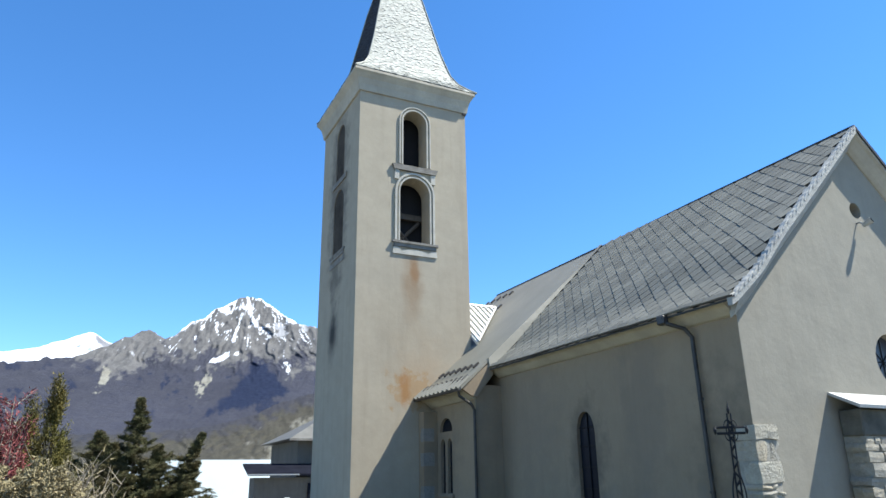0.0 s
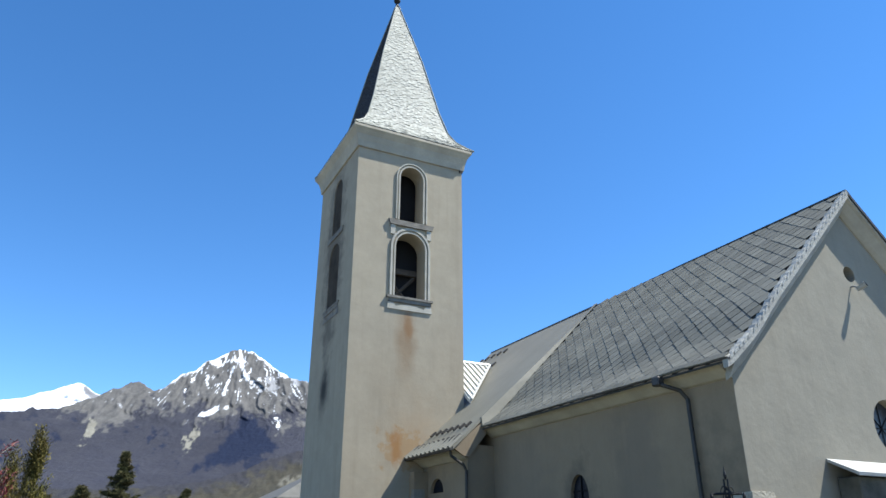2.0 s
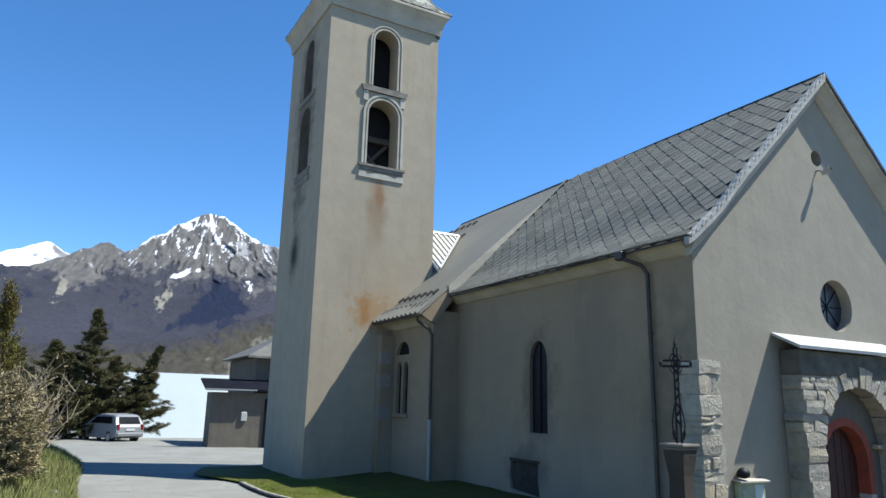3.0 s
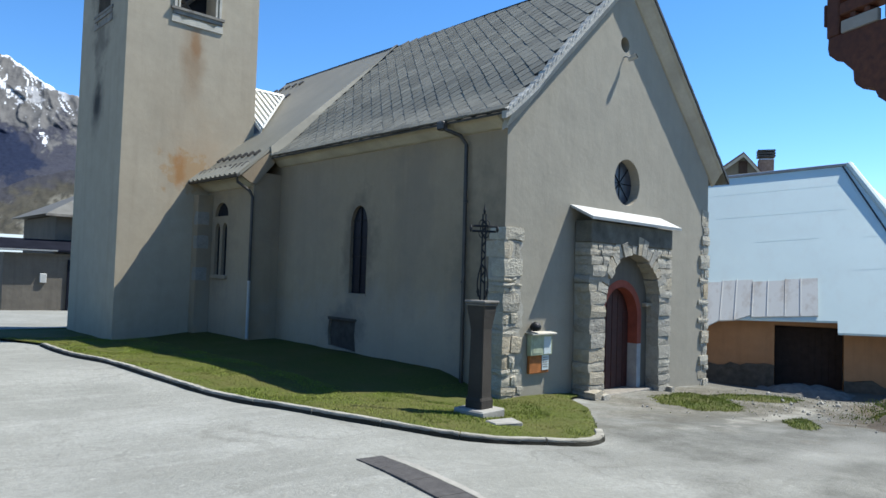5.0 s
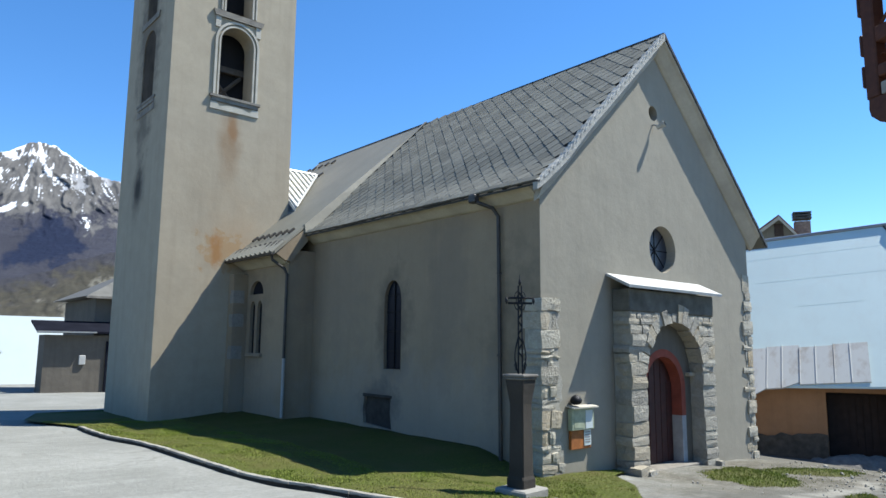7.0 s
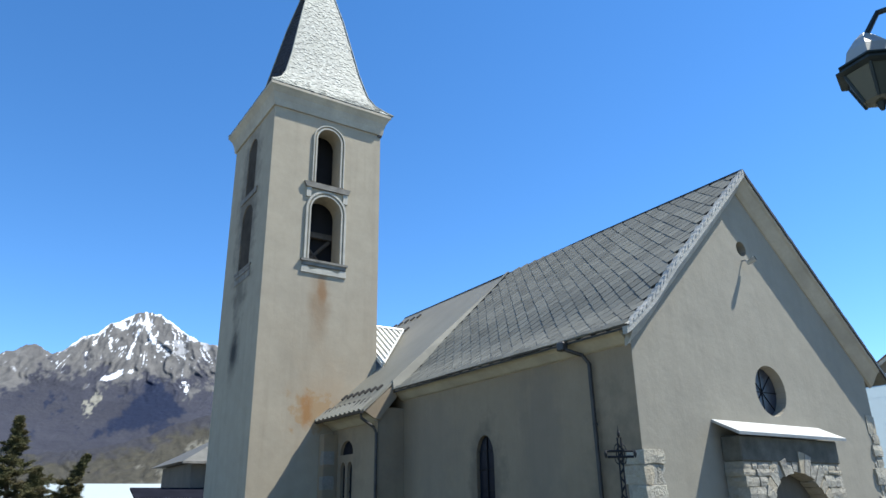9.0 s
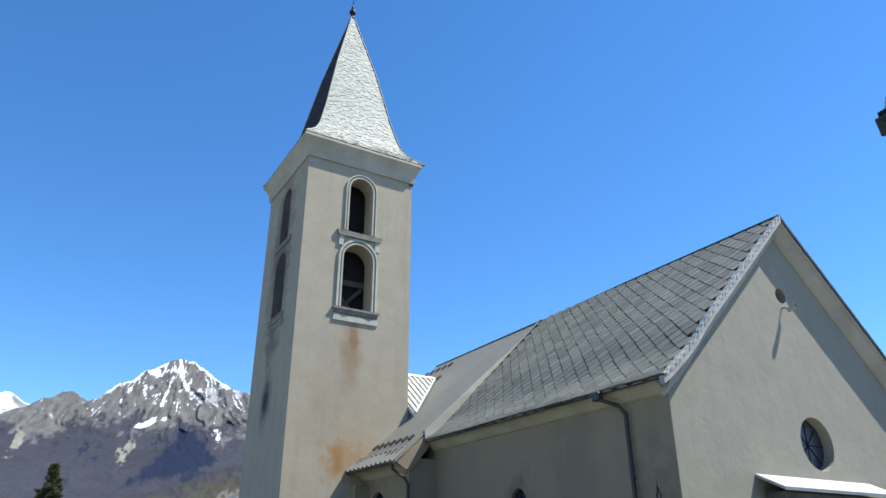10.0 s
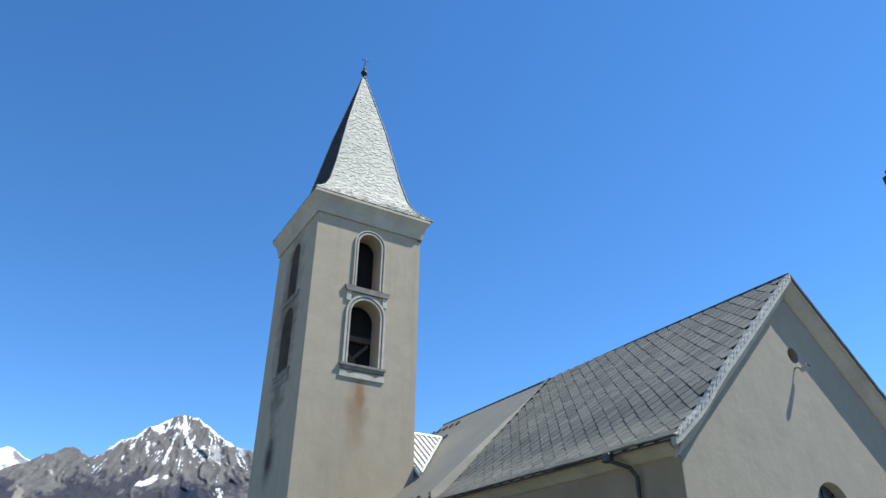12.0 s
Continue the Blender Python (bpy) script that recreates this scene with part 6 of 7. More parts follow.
def balcony_house():
    """Local x along the north wall, y out of it."""
    bm = bmesh.new()
    box(bm, 0, 6.0, -6.0, 0, -0.3, 5.6)
    local("wall", bm, HOUSE_WALL, house, "dark rendered wall in shade")
    bm = bmesh.new()
    prism(bm, [(-6.4, 5.45), (-3.0, 6.9), (0.1, 5.6), (0.1, 5.5), (-3.0, 6.75), (-6.4, 5.3)], along_x, -0.1, 6.2)
    local("roof", bm, ANNEX_ROOF, house, "grey slate roof")
    bm = bmesh.new()
    tube(bm, [(-0.02, -0.06, 0.2), (-0.02, -0.06, 2.9)], 0.045, 10)
    local("downspout", bm, GUTTER, house, "dark downspout at the corner")


balcony_house()


def balcony_build():
    """Its end frame faces the square; consoles step out from the wall."""
    def beam(name, u0, u1, z0, z1, x0=0.0, x1=0.09, mat=BALCONY, label="", bevel=0.008):
        bm = bmesh.new()
        box(bm, x0, x1, u0, u1, z0, z1, None, bevel)
        return local(name, bm, mat, balcony, label)
    steps = [(0.0, 2.925), (0.05, 2.965), (0.1, 3.005), (0.125, 3.06), (0.15, 3.072), (0.19, 3.07), (0.235, 3.105), (0.25, 3.13), (0.255, 3.19), (0.3, 3.235), (0.33, 3.268), (0.36, 3.272), (0.415, 3.32), (0.425, 3.36), (0.42, 3.42), (0.0, 3.42)]
    for x in (0.0, 1.1, 2.2):
        bm = bmesh.new()
        prism(bm, steps, along_x, x, x + 0.13)
        local("console", bm, BALCONY, balcony, "carved stepped timber console")
    for k in range(7):
        beam("floor_board", 0.0, 0.42, 3.421, 3.44, k * 0.36 + 0.1, k * 0.36 + 0.44, PLANK)
    beam("foot_plank", 0.1, 0.33, 3.421, 3.492, -0.012, 0.02, PLANK, "grey weathered plank", 0.004)
    beam("corner_post", 0.355, 0.44, 3.421, 4.5)
    beam("wall_post", -0.05, 0.07, 3.421, 4.5)
    for z0, z1 in ((3.53, 3.605), (3.735, 3.83), (4.12, 4.2), (4.42, 4.5)):
        beam("rail", 0.071, 0.354, z0, z1)
    for u in (0.16, 0.25):
        beam("baluster", u, u + 0.035, 3.493, 3.529)
    for k in range(3):
        beam("lattice_bar", 0.13 + k * 0.07, 0.142 + k * 0.07, 3.606, 3.734, 0.02, 0.05)
    beam("lattice_bar", 0.071, 0.354, 3.664, 3.676, 0.03, 0.06)
    for a, b in (((0.075, 3.84), (0.35, 4.11)), ((0.35, 3.84), (0.075, 4.11))):
        bm = bmesh.new()
        tube(bm, [(0.04, a[0], a[1]), (0.04, b[0], b[1])], 0.01, 6)
        local("lattice_bar", bm, BALCONY, balcony)
    for z in (3.5, 3.69, 3.93):
        beam("edge_block", 0.441, 0.462, z, z + 0.13)
    bm = bmesh.new()
    box(bm, 0.091, 2.4, 0.37, 0.43, 4.42, 4.5)
    local("front_rail", bm, BALCONY, balcony)
    for k in range(9):
        bm = bmesh.new()
        box(bm, 0.24 + k * 0.25, 0.275 + k * 0.25, 0.385, 0.415, 3.442, 4.419)
        local("front_baluster", bm, BALCONY, balcony)


balcony_build()


def lantern():
    c = Vector((-4.625, -6.095, 4.40))
    ln = thing("street_lantern", c, "dark street lantern with pale cap and greenish glass", "street lamp")
    def ring(r, z, n=6):
        return [(c.x + r * math.cos(2 * math.pi * k / n + 0.35), c.y + r * math.sin(2 * math.pi * k / n + 0.35), c.z + z) for k in range(n)]
    def shell(rows):
        bm = bmesh.new()
        rs = [[bm.verts.new(p) for p in ring(r, z)] for r, z in rows]
        for a, b in zip(rs, rs[1:]):
            for k in range(6):
                bm.faces.new((a[k], a[(k + 1) % 6], b[(k + 1) % 6], b[k]))
        bm.faces.new(rs[0][::-1])
        bm.faces.new(rs[-1])
        return bm
    part("glass_body", shell([(0.06, -0.2), (0.09, -0.19), (0.165, -0.005)]), BOWL, ln, "greenish frosted tapered glass")
    part("rim", shell([(0.17, -0.012), (0.212, -0.002), (0.212, 0.006), (0.172, 0.014), (0.172, 0.035), (0.188, 0.04), (0.188, 0.05), (0.14, 0.066)]), LANTERN, ln, "dark stepped metal rim")
    part("cap", shell([(0.145, 0.066), (0.12, 0.15), (0.06, 0.23), (0.02, 0.27)]), ALU, ln, "pale grey conical cap")
    bm = bmesh.new()
    tube(bm, [c + Vector((0, 0, 0.24)), c + Vector((0.06, -0.08, 0.4)), c + Vector((0.2, -0.35, 0.42)), Vector((-4.45, -6.76, 4.75))], 0.018, 8)
    part("arm", bm, LANTERN, ln, "dark curved wall arm")
    bm = bmesh.new()
    tube(bm, [c + Vector((0, 0, -0.2)), c + Vector((0, 0, -0.25))], 0.03, 8, 0.012)
    part("drop_finial", bm, LANTERN, ln)
    for k in range(6):
        a = 2 * math.pi * k / 6 + 0.35
        bm = bmesh.new()
        tube(bm, [c + Vector((0.09 * math.cos(a), 0.09 * math.sin(a), -0.195)), c + Vector((0.168 * math.cos(a), 0.168 * math.sin(a), 0.0))], 0.01, 5)
        part("cage_bar", bm, LANTERN, ln)


lantern()

# ---- annex behind the tower, white-roofed shed, car ----
annex = thing("annex_house", (1.0, 27.5, 0.2), "grey rendered annex with slate roof and dark lean-to", "house")


def annex_build():
    bm = bmesh.new()
    box(bm, 0.15, 6.0, 26.5, 32.0, -0.5, 4.15)
    part("wall", bm, GREY_WALL, annex, "shaded grey rendered wall")
    bm = bmesh.new()
    vs = [bm.verts.new(p) for p in ((-0.35, 26.0, 4.2), (6.4, 26.0, 4.2), (6.4, 32.5, 4.2), (-0.35, 32.5, 4.2), (2.9, 29.2, 6.0), (3.5, 29.2, 6.0))]
    for f in ((0, 1, 5, 4), (1, 2, 5), (2, 3, 4, 5), (3, 0, 4), (3, 2, 1, 0)):
        bm.faces.new([vs[i] for i in f])
    part("roof", bm, ANNEX_ROOF, annex, "pale grey slate hipped roof")
    bm = bmesh.new()
    box(bm, -0.38, 6.43, 25.97, 26.1, 4.1, 4.2)
    part("fascia", bm, LEDGE, annex)
    bm = bmesh.new()
    box(bm, -2.0, 6.0, 25.4, 26.497, -0.5, 2.45)
    wall = part("lean_to_wall", bm, GREY_WALL, annex, "grey lean-to wall")
    bm = bmesh.new()
    prism(bm, [(25.1, 2.52), (25.1, 2.6), (26.49, 3.08), (26.49, 3.0)], along_x, -2.35, 1.4)
    part("lean_to_roof", bm, LEAN_DARK, annex, "dark lean-to roof")
    bm = bmesh.new()
    sweep(bm, [(-0.05, 0.0), (-0.04, -0.06), (0.04, -0.06), (0.05, 0.0)], [((x, 25.05, 2.6), (0, 1, 0), (0, 0, 1)) for x in (-2.36, -0.1)])
    part("gutter", bm, WHITE, annex, "white gutter")
    bm = bmesh.new()
    box(bm, -0.66, -0.4, 25.3, 25.397, 1.2, 1.6, None, 0.02)
    part("meter_box", bm, WHITE, annex, "white meter box on the wall")
    bm = bmesh.new()
    box(bm, 0.4, 2.6, 25.32, 25.396, -0.3, 2.2)
    part("side_door", bm, LEAN_DARK, annex, "dark doorway in the lean-to")


annex_build()

shed = thing("long_shed", (-4, 44, -0.3), "long shed with dazzling white sheet roof reaching low", "shed")


def shed_build():
    m = Matrix.Translation((-3.0, 41.5, -0.4)) @ Matrix.Rotation(radians(-2), 4, "Z")
    def prt(name, bm, mat, label="", parent=shed):
        bmesh.ops.transform(bm, matrix=m, verts=bm.verts)
        return part(name, bm, mat, parent, label)
    bm = bmesh.new()
    prism(bm, [(0.0, 0.12), (2.6, 4.15), (5.2, 0.12)], along_x, -4.0, 5.8)
    prt("wall", bm, GREY_WALL)
    for k in range(10):
        bm = bmesh.new()
        x0 = -4.2 + k * 1.04
        pts = [(x0, -0.3, 0.05), (x0 + 1.0395, -0.3, 0.05), (x0 + 1.0395, 2.6, 4.25), (x0, 2.6, 4.25)]
        top = [bm.verts.new(p) for p in pts]
        bot = [bm.verts.new((x, y + 0.02, z - 0.05)) for x, y, z in pts]
        bm.faces.new(top)
        bm.faces.new(bot[::-1])
        for i in range(4):
            bm.faces.new((top[i], top[(i + 1) % 4], bot[(i + 1) % 4], bot[i]))
        prt("roof_sheet", bm, SNOW_ROOF)
    bm = bmesh.new()
    prism(bm, [(2.62, 4.24), (5.6, 0.05), (5.6, 0.0), (2.62, 4.18)], along_x, -4.2, 6.0)
    prt("back_roof", bm, SNOW_ROOF)


shed_build()


def car_build():
    c = thing("parked_car", (-5.0, 32.8, level(-5.0, 32.8)), "silver-grey hatchback parked under a conifer", "car", "parked cars")
    m = Matrix.Translation((-5.3, 33.5, -0.12)) @ Matrix.Rotation(radians(115), 4, "Z") @ Matrix.Diagonal((0.9, 0.87, 0.93, 1))
    def prt(name, bm, mat, label="", parent=c, smooth=False):
        bmesh.ops.transform(bm, matrix=m, verts=bm.verts)
        return part(name, bm, mat, parent, label, smooth)
    # local x forward, rear at x=-2
    side = [(-2.0, 0.35), (-2.05, 0.6), (-2.02, 0.85), (-1.95, 0.98), (-1.72, 1.38), (-1.55, 1.5), (-0.5, 1.55), (0.3, 1.48), (1.05, 1.02), (1.7, 0.9), (2.02, 0.7), (2.05, 0.35), (1.6, 0.25), (-1.6, 0.25)]
    bm = bmesh.new()
    rows = []
    for y, sx, top in ((-0.86, 0.985, 0.80), (-0.84, 1.0, 0.9), (-0.66, 1.0, 1.0), (0.66, 1.0, 1.0), (0.84, 1.0, 0.9), (0.86, 0.985, 0.80)):
        row = []
        for x, z in side:
            yy = y
            if z > 1.05:
                yy = y * (1 - 0.16 * (z - 1.05) / 0.5)
                zz = z
            else:
                zz = z if abs(y) < 0.7 else min(z, 1.0)
            row.append(bm.verts.new((x * sx, yy, zz if abs(y) < 0.7 or z < 1.05 else z - 0.06)))
        rows.append(row)
    n = len(side)
    for a, b in zip(rows, rows[1:]):
        for i in range(n):
            bm.faces.new((a[i], a[(i + 1) % n], b[(i + 1) % n], b[i]))
    bm.faces.new(rows[0][::-1])
    bm.faces.new(rows[-1])
    prt("body", bm, CAR_PAINT, "silver-grey painted body")
    def panel(name, pts, mat, label=""):
        bm = bmesh.new()
        bm.faces.new([bm.verts.new(p) for p in pts])
        bmesh.ops.solidify(bm, geom=bm.faces, thickness=0.012)
        return prt(name, bm, mat, label)
    panel("rear_window", [(-1.955, -0.66, 1.02), (-1.955, 0.66, 1.02), (-1.74, 0.6, 1.38), (-1.74, -0.6, 1.38)], GLASS, "rear window reflecting the sky")
    panel("side_window", [(-1.55, 0.862, 1.02), (0.75, 0.862, 1.02), (0.2, 0.80, 1.36), (-1.35, 0.80, 1.38)], GLASS)
    panel("side_window", [(-1.55, -0.862, 1.02), (0.75, -0.862, 1.02), (0.2, -0.80, 1.36), (-1.35, -0.80, 1.38)], GLASS)
    panel("windscreen", [(0.95, -0.62, 1.1), (0.95, 0.62, 1.1), (0.4, 0.58, 1.45), (0.4, -0.58, 1.45)], GLASS)
    for s in (-1, 1):
        bm = bmesh.new()
        box(bm, -2.06, -1.93, s * 0.74 - 0.08, s * 0.74 + 0.08, 0.7, 1.0, None, 0.02)
        prt("tail_light", bm, TAIL, "red tail light")
        bm = bmesh.new()
        box(bm, 1.9, 2.03, s * 0.6 - 0.15, s * 0.6 + 0.15, 0.62, 0.76, None, 0.02)
        prt("headlight", bm, ALU, "clear headlight")
    bm = bmesh.new()
    box(bm, -2.12, -1.95, -0.8, 0.8, 0.38, 0.56, None, 0.03)
    prt("bumper", bm, CAR_PAINT, "silver rear bumper")
    bm = bmesh.new()
    box(bm, -2.075, -2.05, -0.26, 0.26, 0.66, 0.77)
    prt("number_plate", bm, PAPER, "plain pale plate")
    for x in (-1.28, 1.3):
        for y in (-0.76, 0.76):
            bm = bmesh.new()
            tube(bm, [(x, y - 0.1, 0.3), (x, y + 0.1, 0.3)], 0.31, 20)
            w = prt("wheel", bm, TYRE, "black tyre")
            bm = bmesh.new()
            tube(bm, [(x, y - 0.106, 0.3), (x, y + 0.106, 0.3)], 0.19, 14)
            prt("rim", bm, ALU, "grey wheel rim", w)
    return c


car = car_build()
copy_thing(car, Matrix.Translation((-9.75, 32.9, level(-5.0, 32.8))))

# ---- plants ----
BANK_X = -7.75


def bank_z(x, y):
    side = BANK_X - 0.25 * math.sin(y * 0.3) + 0.05 * math.sin(y * 2.3) - x
    if side < 0:
        return level(x, y) + 0.02 + 0.8 * side
    u = side
    return level(x, y) + 0.02 + 0.9 * (1 - math.exp(-u * 0.75)) * min(1.0, max(0.0, (y + 2.0) / 4.0)) + 0.05 * noise.noise((x, y, 9))


def bank():
    bm = bmesh.new()
    xs = [BANK_X + 0.3 - 0.1 * k for k in range(64)]
    ys = [-2.2 + 0.2 * k for k in range(112)]
    g = []
    for x in xs:
        g.append([bm.verts.new((x, y, bank_z(x, y))) for y in ys])
    for i in range(len(xs) - 1):
        for j in range(len(ys) - 1):
            bm.faces.new((g[i][j], g[i + 1][j], g[i + 1][j + 1], g[i][j + 1]))
    solid("grass_bank", bm, BANK_SOIL, "grassy bank along the road edge", "bank", "structure", True)
    rnd = random.Random(17)
    verts, faces = [], []
    for _ in range(42000):
        y = rnd.uniform(-1.5, 16)
        x = BANK_X + 0.06 - 0.25 * math.sin(y * 0.3) - abs(rnd.gauss(0, 1.1)) - 0.12 * rnd.random()
        h = rnd.uniform(0.06, 0.22) * (1 + 0.6 * noise.noise((x * 1.5, y * 1.5, 0)))
        a = rnd.uniform(0, 6.28)
        p = Vector((x, y, bank_z(x, y) - 0.02))
        s = Vector((math.cos(a), math.sin(a), 0)) * 0.008
        b = len(verts)
        verts += [p - s, p + s, p + Vector((rnd.uniform(-0.1, 0.1), rnd.uniform(-0.1, 0.1), h))]
        faces.append((b, b + 1, b + 2))
    me = bpy.data.meshes.new("bank_grass")
    me.from_pydata(verts, [], faces)
    me.materials.append(BANK_GRASS)
    tagged(new("bank_grass", me), "rough spring grass on the bank", "grass", kind="stuff")


bank()


def sprays(name, mat, shoots, seed, width=0.02):
    """Leaf or needle sprays: small blades along given twigs; shoots are (base, tip, density)."""
    rnd = random.Random(seed)
    verts, faces = [], []
    for a, b, n, size in shoots:
        a, b = Vector(a), Vector(b)
        d = b - a
        for _ in range(n):
            t = rnd.random()
            p = a + d * t + Vector((rnd.gauss(0, 1), rnd.gauss(0, 1), rnd.gauss(0, 0.7))) * size * 0.35
            w = Vector((rnd.gauss(0, 1), rnd.gauss(0, 1), rnd.gauss(-0.1, 0.6))).normalized()
            e = p + (w * 0.7 + d.normalized() * 0.6) * size * rnd.uniform(0.5, 1.1)
            s = w.cross(Vector((rnd.uniform(-1, 1), rnd.uniform(-1, 1), rnd.uniform(-1, 1)))).normalized() * width * rnd.uniform(0.6, 1.3)
            k = len(verts)
            verts += [p - s * 0.5, p + s, e]
            faces.append((k, k + 1, k + 2))
    me = bpy.data.meshes.new(name)
    me.from_pydata(verts, [], faces)
    me.materials.append(mat)
    return me


def leafy_shrub(place, tall, spread, seed, count=150):
    """A dense twiggy mound that keeps its small dry leaves."""
    rnd = random.Random(seed)
    x, y = place
    z = bank_z(x, y)
    t = thing("dry_shrub", (x, y, z), "dense rounded shrub with small tan dry leaves", "shrub", "dry shrubs on the bank")
    bm = bmesh.new()
    shoots = []
    for k in range(count):
        a, u = rnd.uniform(0, 6.28), rnd.random()
        el = math.asin(u) * rnd.uniform(0.75, 1.0)
        r = spread * (0.82 + 0.3 * noise.noise((math.cos(a) * 1.5, math.sin(a) * 1.5, seed + u)))
        tip = Vector((x + r * math.cos(a) * math.cos(el), y + r * math.sin(a) * math.cos(el), z + 0.1 + tall * (0.82 + 0.25 * rnd.random()) * math.sin(el)))
        base = Vector((x + 0.25 * r * math.cos(a), y + 0.25 * r * math.sin(a), z - 0.03))
        mid = base.lerp(tip, 0.55) + Vector((0, 0, 0.08))
        tube(bm, [base, mid, tip], 0.012, 4, 0.003)
        shoots.append((mid, tip, 170, 0.075))
        for _ in range(3):
            q = mid.lerp(tip, rnd.uniform(0.2, 1.0))
            shoots.append((q, q + Vector((rnd.uniform(-0.22, 0.22), rnd.uniform(-0.22, 0.22), rnd.uniform(-0.08, 0.2))), 70, 0.07))
    part("stem_frame", bm, PALE_BARK, t, "pale thin twigs")
    cr = new("crown", sprays("crown", DRY_GRASS, shoots, seed, 0.016))
    cr.parent = t
    cr.matrix_parent_inverse = t.matrix_world.inverted()


leafy_shrub((-9.25, 3.5), 1.35, 0.8, 1)
leafy_shrub((-10.0, 4.0), 1.4, 0.85, 2)
leafy_shrub((-9.3, 4.9), 1.15, 0.65, 3, 110)

GROVE = "conifers by the parking place"


def conifer(place, tall, spread, seed, lean=(0, 0), skirt=0.1, count=95, label="dark ragged conifer with drooping limbs"):
    rnd = random.Random(seed)
    x, y = place
    z = level(x, y)
    t = thing("conifer", (x, y, z), label, "tree", GROVE)
    bm = bmesh.new()
    top = Vector((x + lean[0], y + lean[1], z + tall))
    tube(bm, [(x, y, z - 0.1), (x + lean[0] * 0.4, y + lean[1] * 0.4, z + tall * 0.5), top], 0.16 * tall / 6, 8, 0.015)
    trunk = part("trunk", bm, BARK, t)
    shoots = []
    limbs = bmesh.new()
    for k in range(count):
        u = skirt + (1 - skirt) * (k / count) ** 0.9
        c = Vector((x, y, z)) + Vector((lean[0] * u, lean[1] * u, tall * u))
        long = rnd.uniform(0.25, 1.0) if rnd.random() < 0.72 else rnd.uniform(1.0, 1.55)
        r = spread * (1 - u) ** 0.8 * (1 - 0.6 * min(1.0, max(0.0, (u - 0.5) / 0.35))) * long + 0.08
        a = k * 2.4 + rnd.uniform(-0.7, 0.7)
        rise = rnd.uniform(-0.1, 0.5)
        mid = c + Vector((math.cos(a) * r * 0.55, math.sin(a) * r * 0.55, r * (rise - 0.16)))
        tip = c + Vector((math.cos(a) * r, math.sin(a) * r, r * rise))
        tube(limbs, [c, mid, tip], 0.03 * (1 - u) + 0.008, 5, 0.006)
        shoots.append((mid, tip, int(130 + 190 * r), 0.17))
        shoots.append((c, mid, int(30 + 60 * r), 0.17))
        for _ in range(5):
            w = rnd.uniform(0.3, 0.98)
            q = c.lerp(mid, w * 2) if w < 0.5 else mid.lerp(tip, w * 2 - 1)
            e = q + Vector((rnd.uniform(-0.5, 0.5), rnd.uniform(-0.5, 0.5), rnd.uniform(-0.3, 0.35))) * (0.25 + 0.45 * r)
            shoots.append((q, e, int(50 + 50 * r), 0.14))
    part("limb_frame", limbs, BARK, t, "thin dark limbs")
    cr = new("crown", sprays("crown", NEEDLES, shoots, seed, 0.019))
    cr.parent = t
    cr.matrix_parent_inverse = t.matrix_world.inverted()
    return t


conifer((-6.45, 35.6), 6.9, 2.5, 51, count=135)
conifer((-7.3, 35.2), 4.4, 2.4, 56, (-0.3, 0), 0.03, 100, "brown-green ragged conifer with dead lower twigs")
conifer((-5.7, 35.0), 4.3, 2.2, 57, (0.4, 0), 0.05, 100, "bushy olive-brown conifer over the parked car")
conifer((-8.1, 35.9), 5.1, 3.0, 52, (-0.2, 0), 0.03, 115, "brown-green bushy conifer behind the parked car")
conifer((-5.0, 35.4), 5.1, 1.3, 53, (2.0, 0.1), 0.2, 75, "leaning conifer with ragged limbs over the car")
conifer((-4.7, 35.6), 3.5, 2.0, 54, (1.5, 0), 0.12, 80, "low spreading conifer with drooping limbs")
conifer((-9.9, 36.2), 4.6, 2.4, 55, (0, 0), 0.03, 100, "brown-green conifer at the end of the parking place")


def thuja(place, tall, spread, seed):
    rnd = random.Random(seed)
    x, y = place
    z = bank_z(x, y)
    t = thing("thuja", (x, y, z), "yellow-green upright thuja with brown inner twigs", "tree")
    bm = bmesh.new()
    tube(bm, [(x, y, z - 0.1), (x + 0.03, y, z + tall * 0.8)], 0.06, 7, 0.02)
    part("trunk", bm, BARK, t)
    shoots = []
    for k in range(110):
        u = rnd.uniform(0.05, 1.0)
        r = spread * (1 - u) ** 0.6 * (0.55 + 0.45 * rnd.random())
        a = rnd.uniform(0, 6.28)
        b = Vector((x + r * 0.4 * math.cos(a), y + r * 0.4 * math.sin(a), z + tall * u * 0.9))
        e = b + Vector((math.cos(a) * r * 0.6, math.sin(a) * r * 0.6, rnd.uniform(0.2, 0.5)))
        shoots.append((b, e + Vector((0, 0, rnd.uniform(0.0, 0.35))), 110, 0.09))
    cr = new("crown", sprays("crown", THUJA, shoots, seed, 0.012))
    cr.parent = t
    cr.matrix_parent_inverse = t.matrix_world.inverted()


thuja((-9.35, 6.4), 2.75, 0.55, 61)
thuja((-9.75, 7.2), 2.3, 0.6, 62)


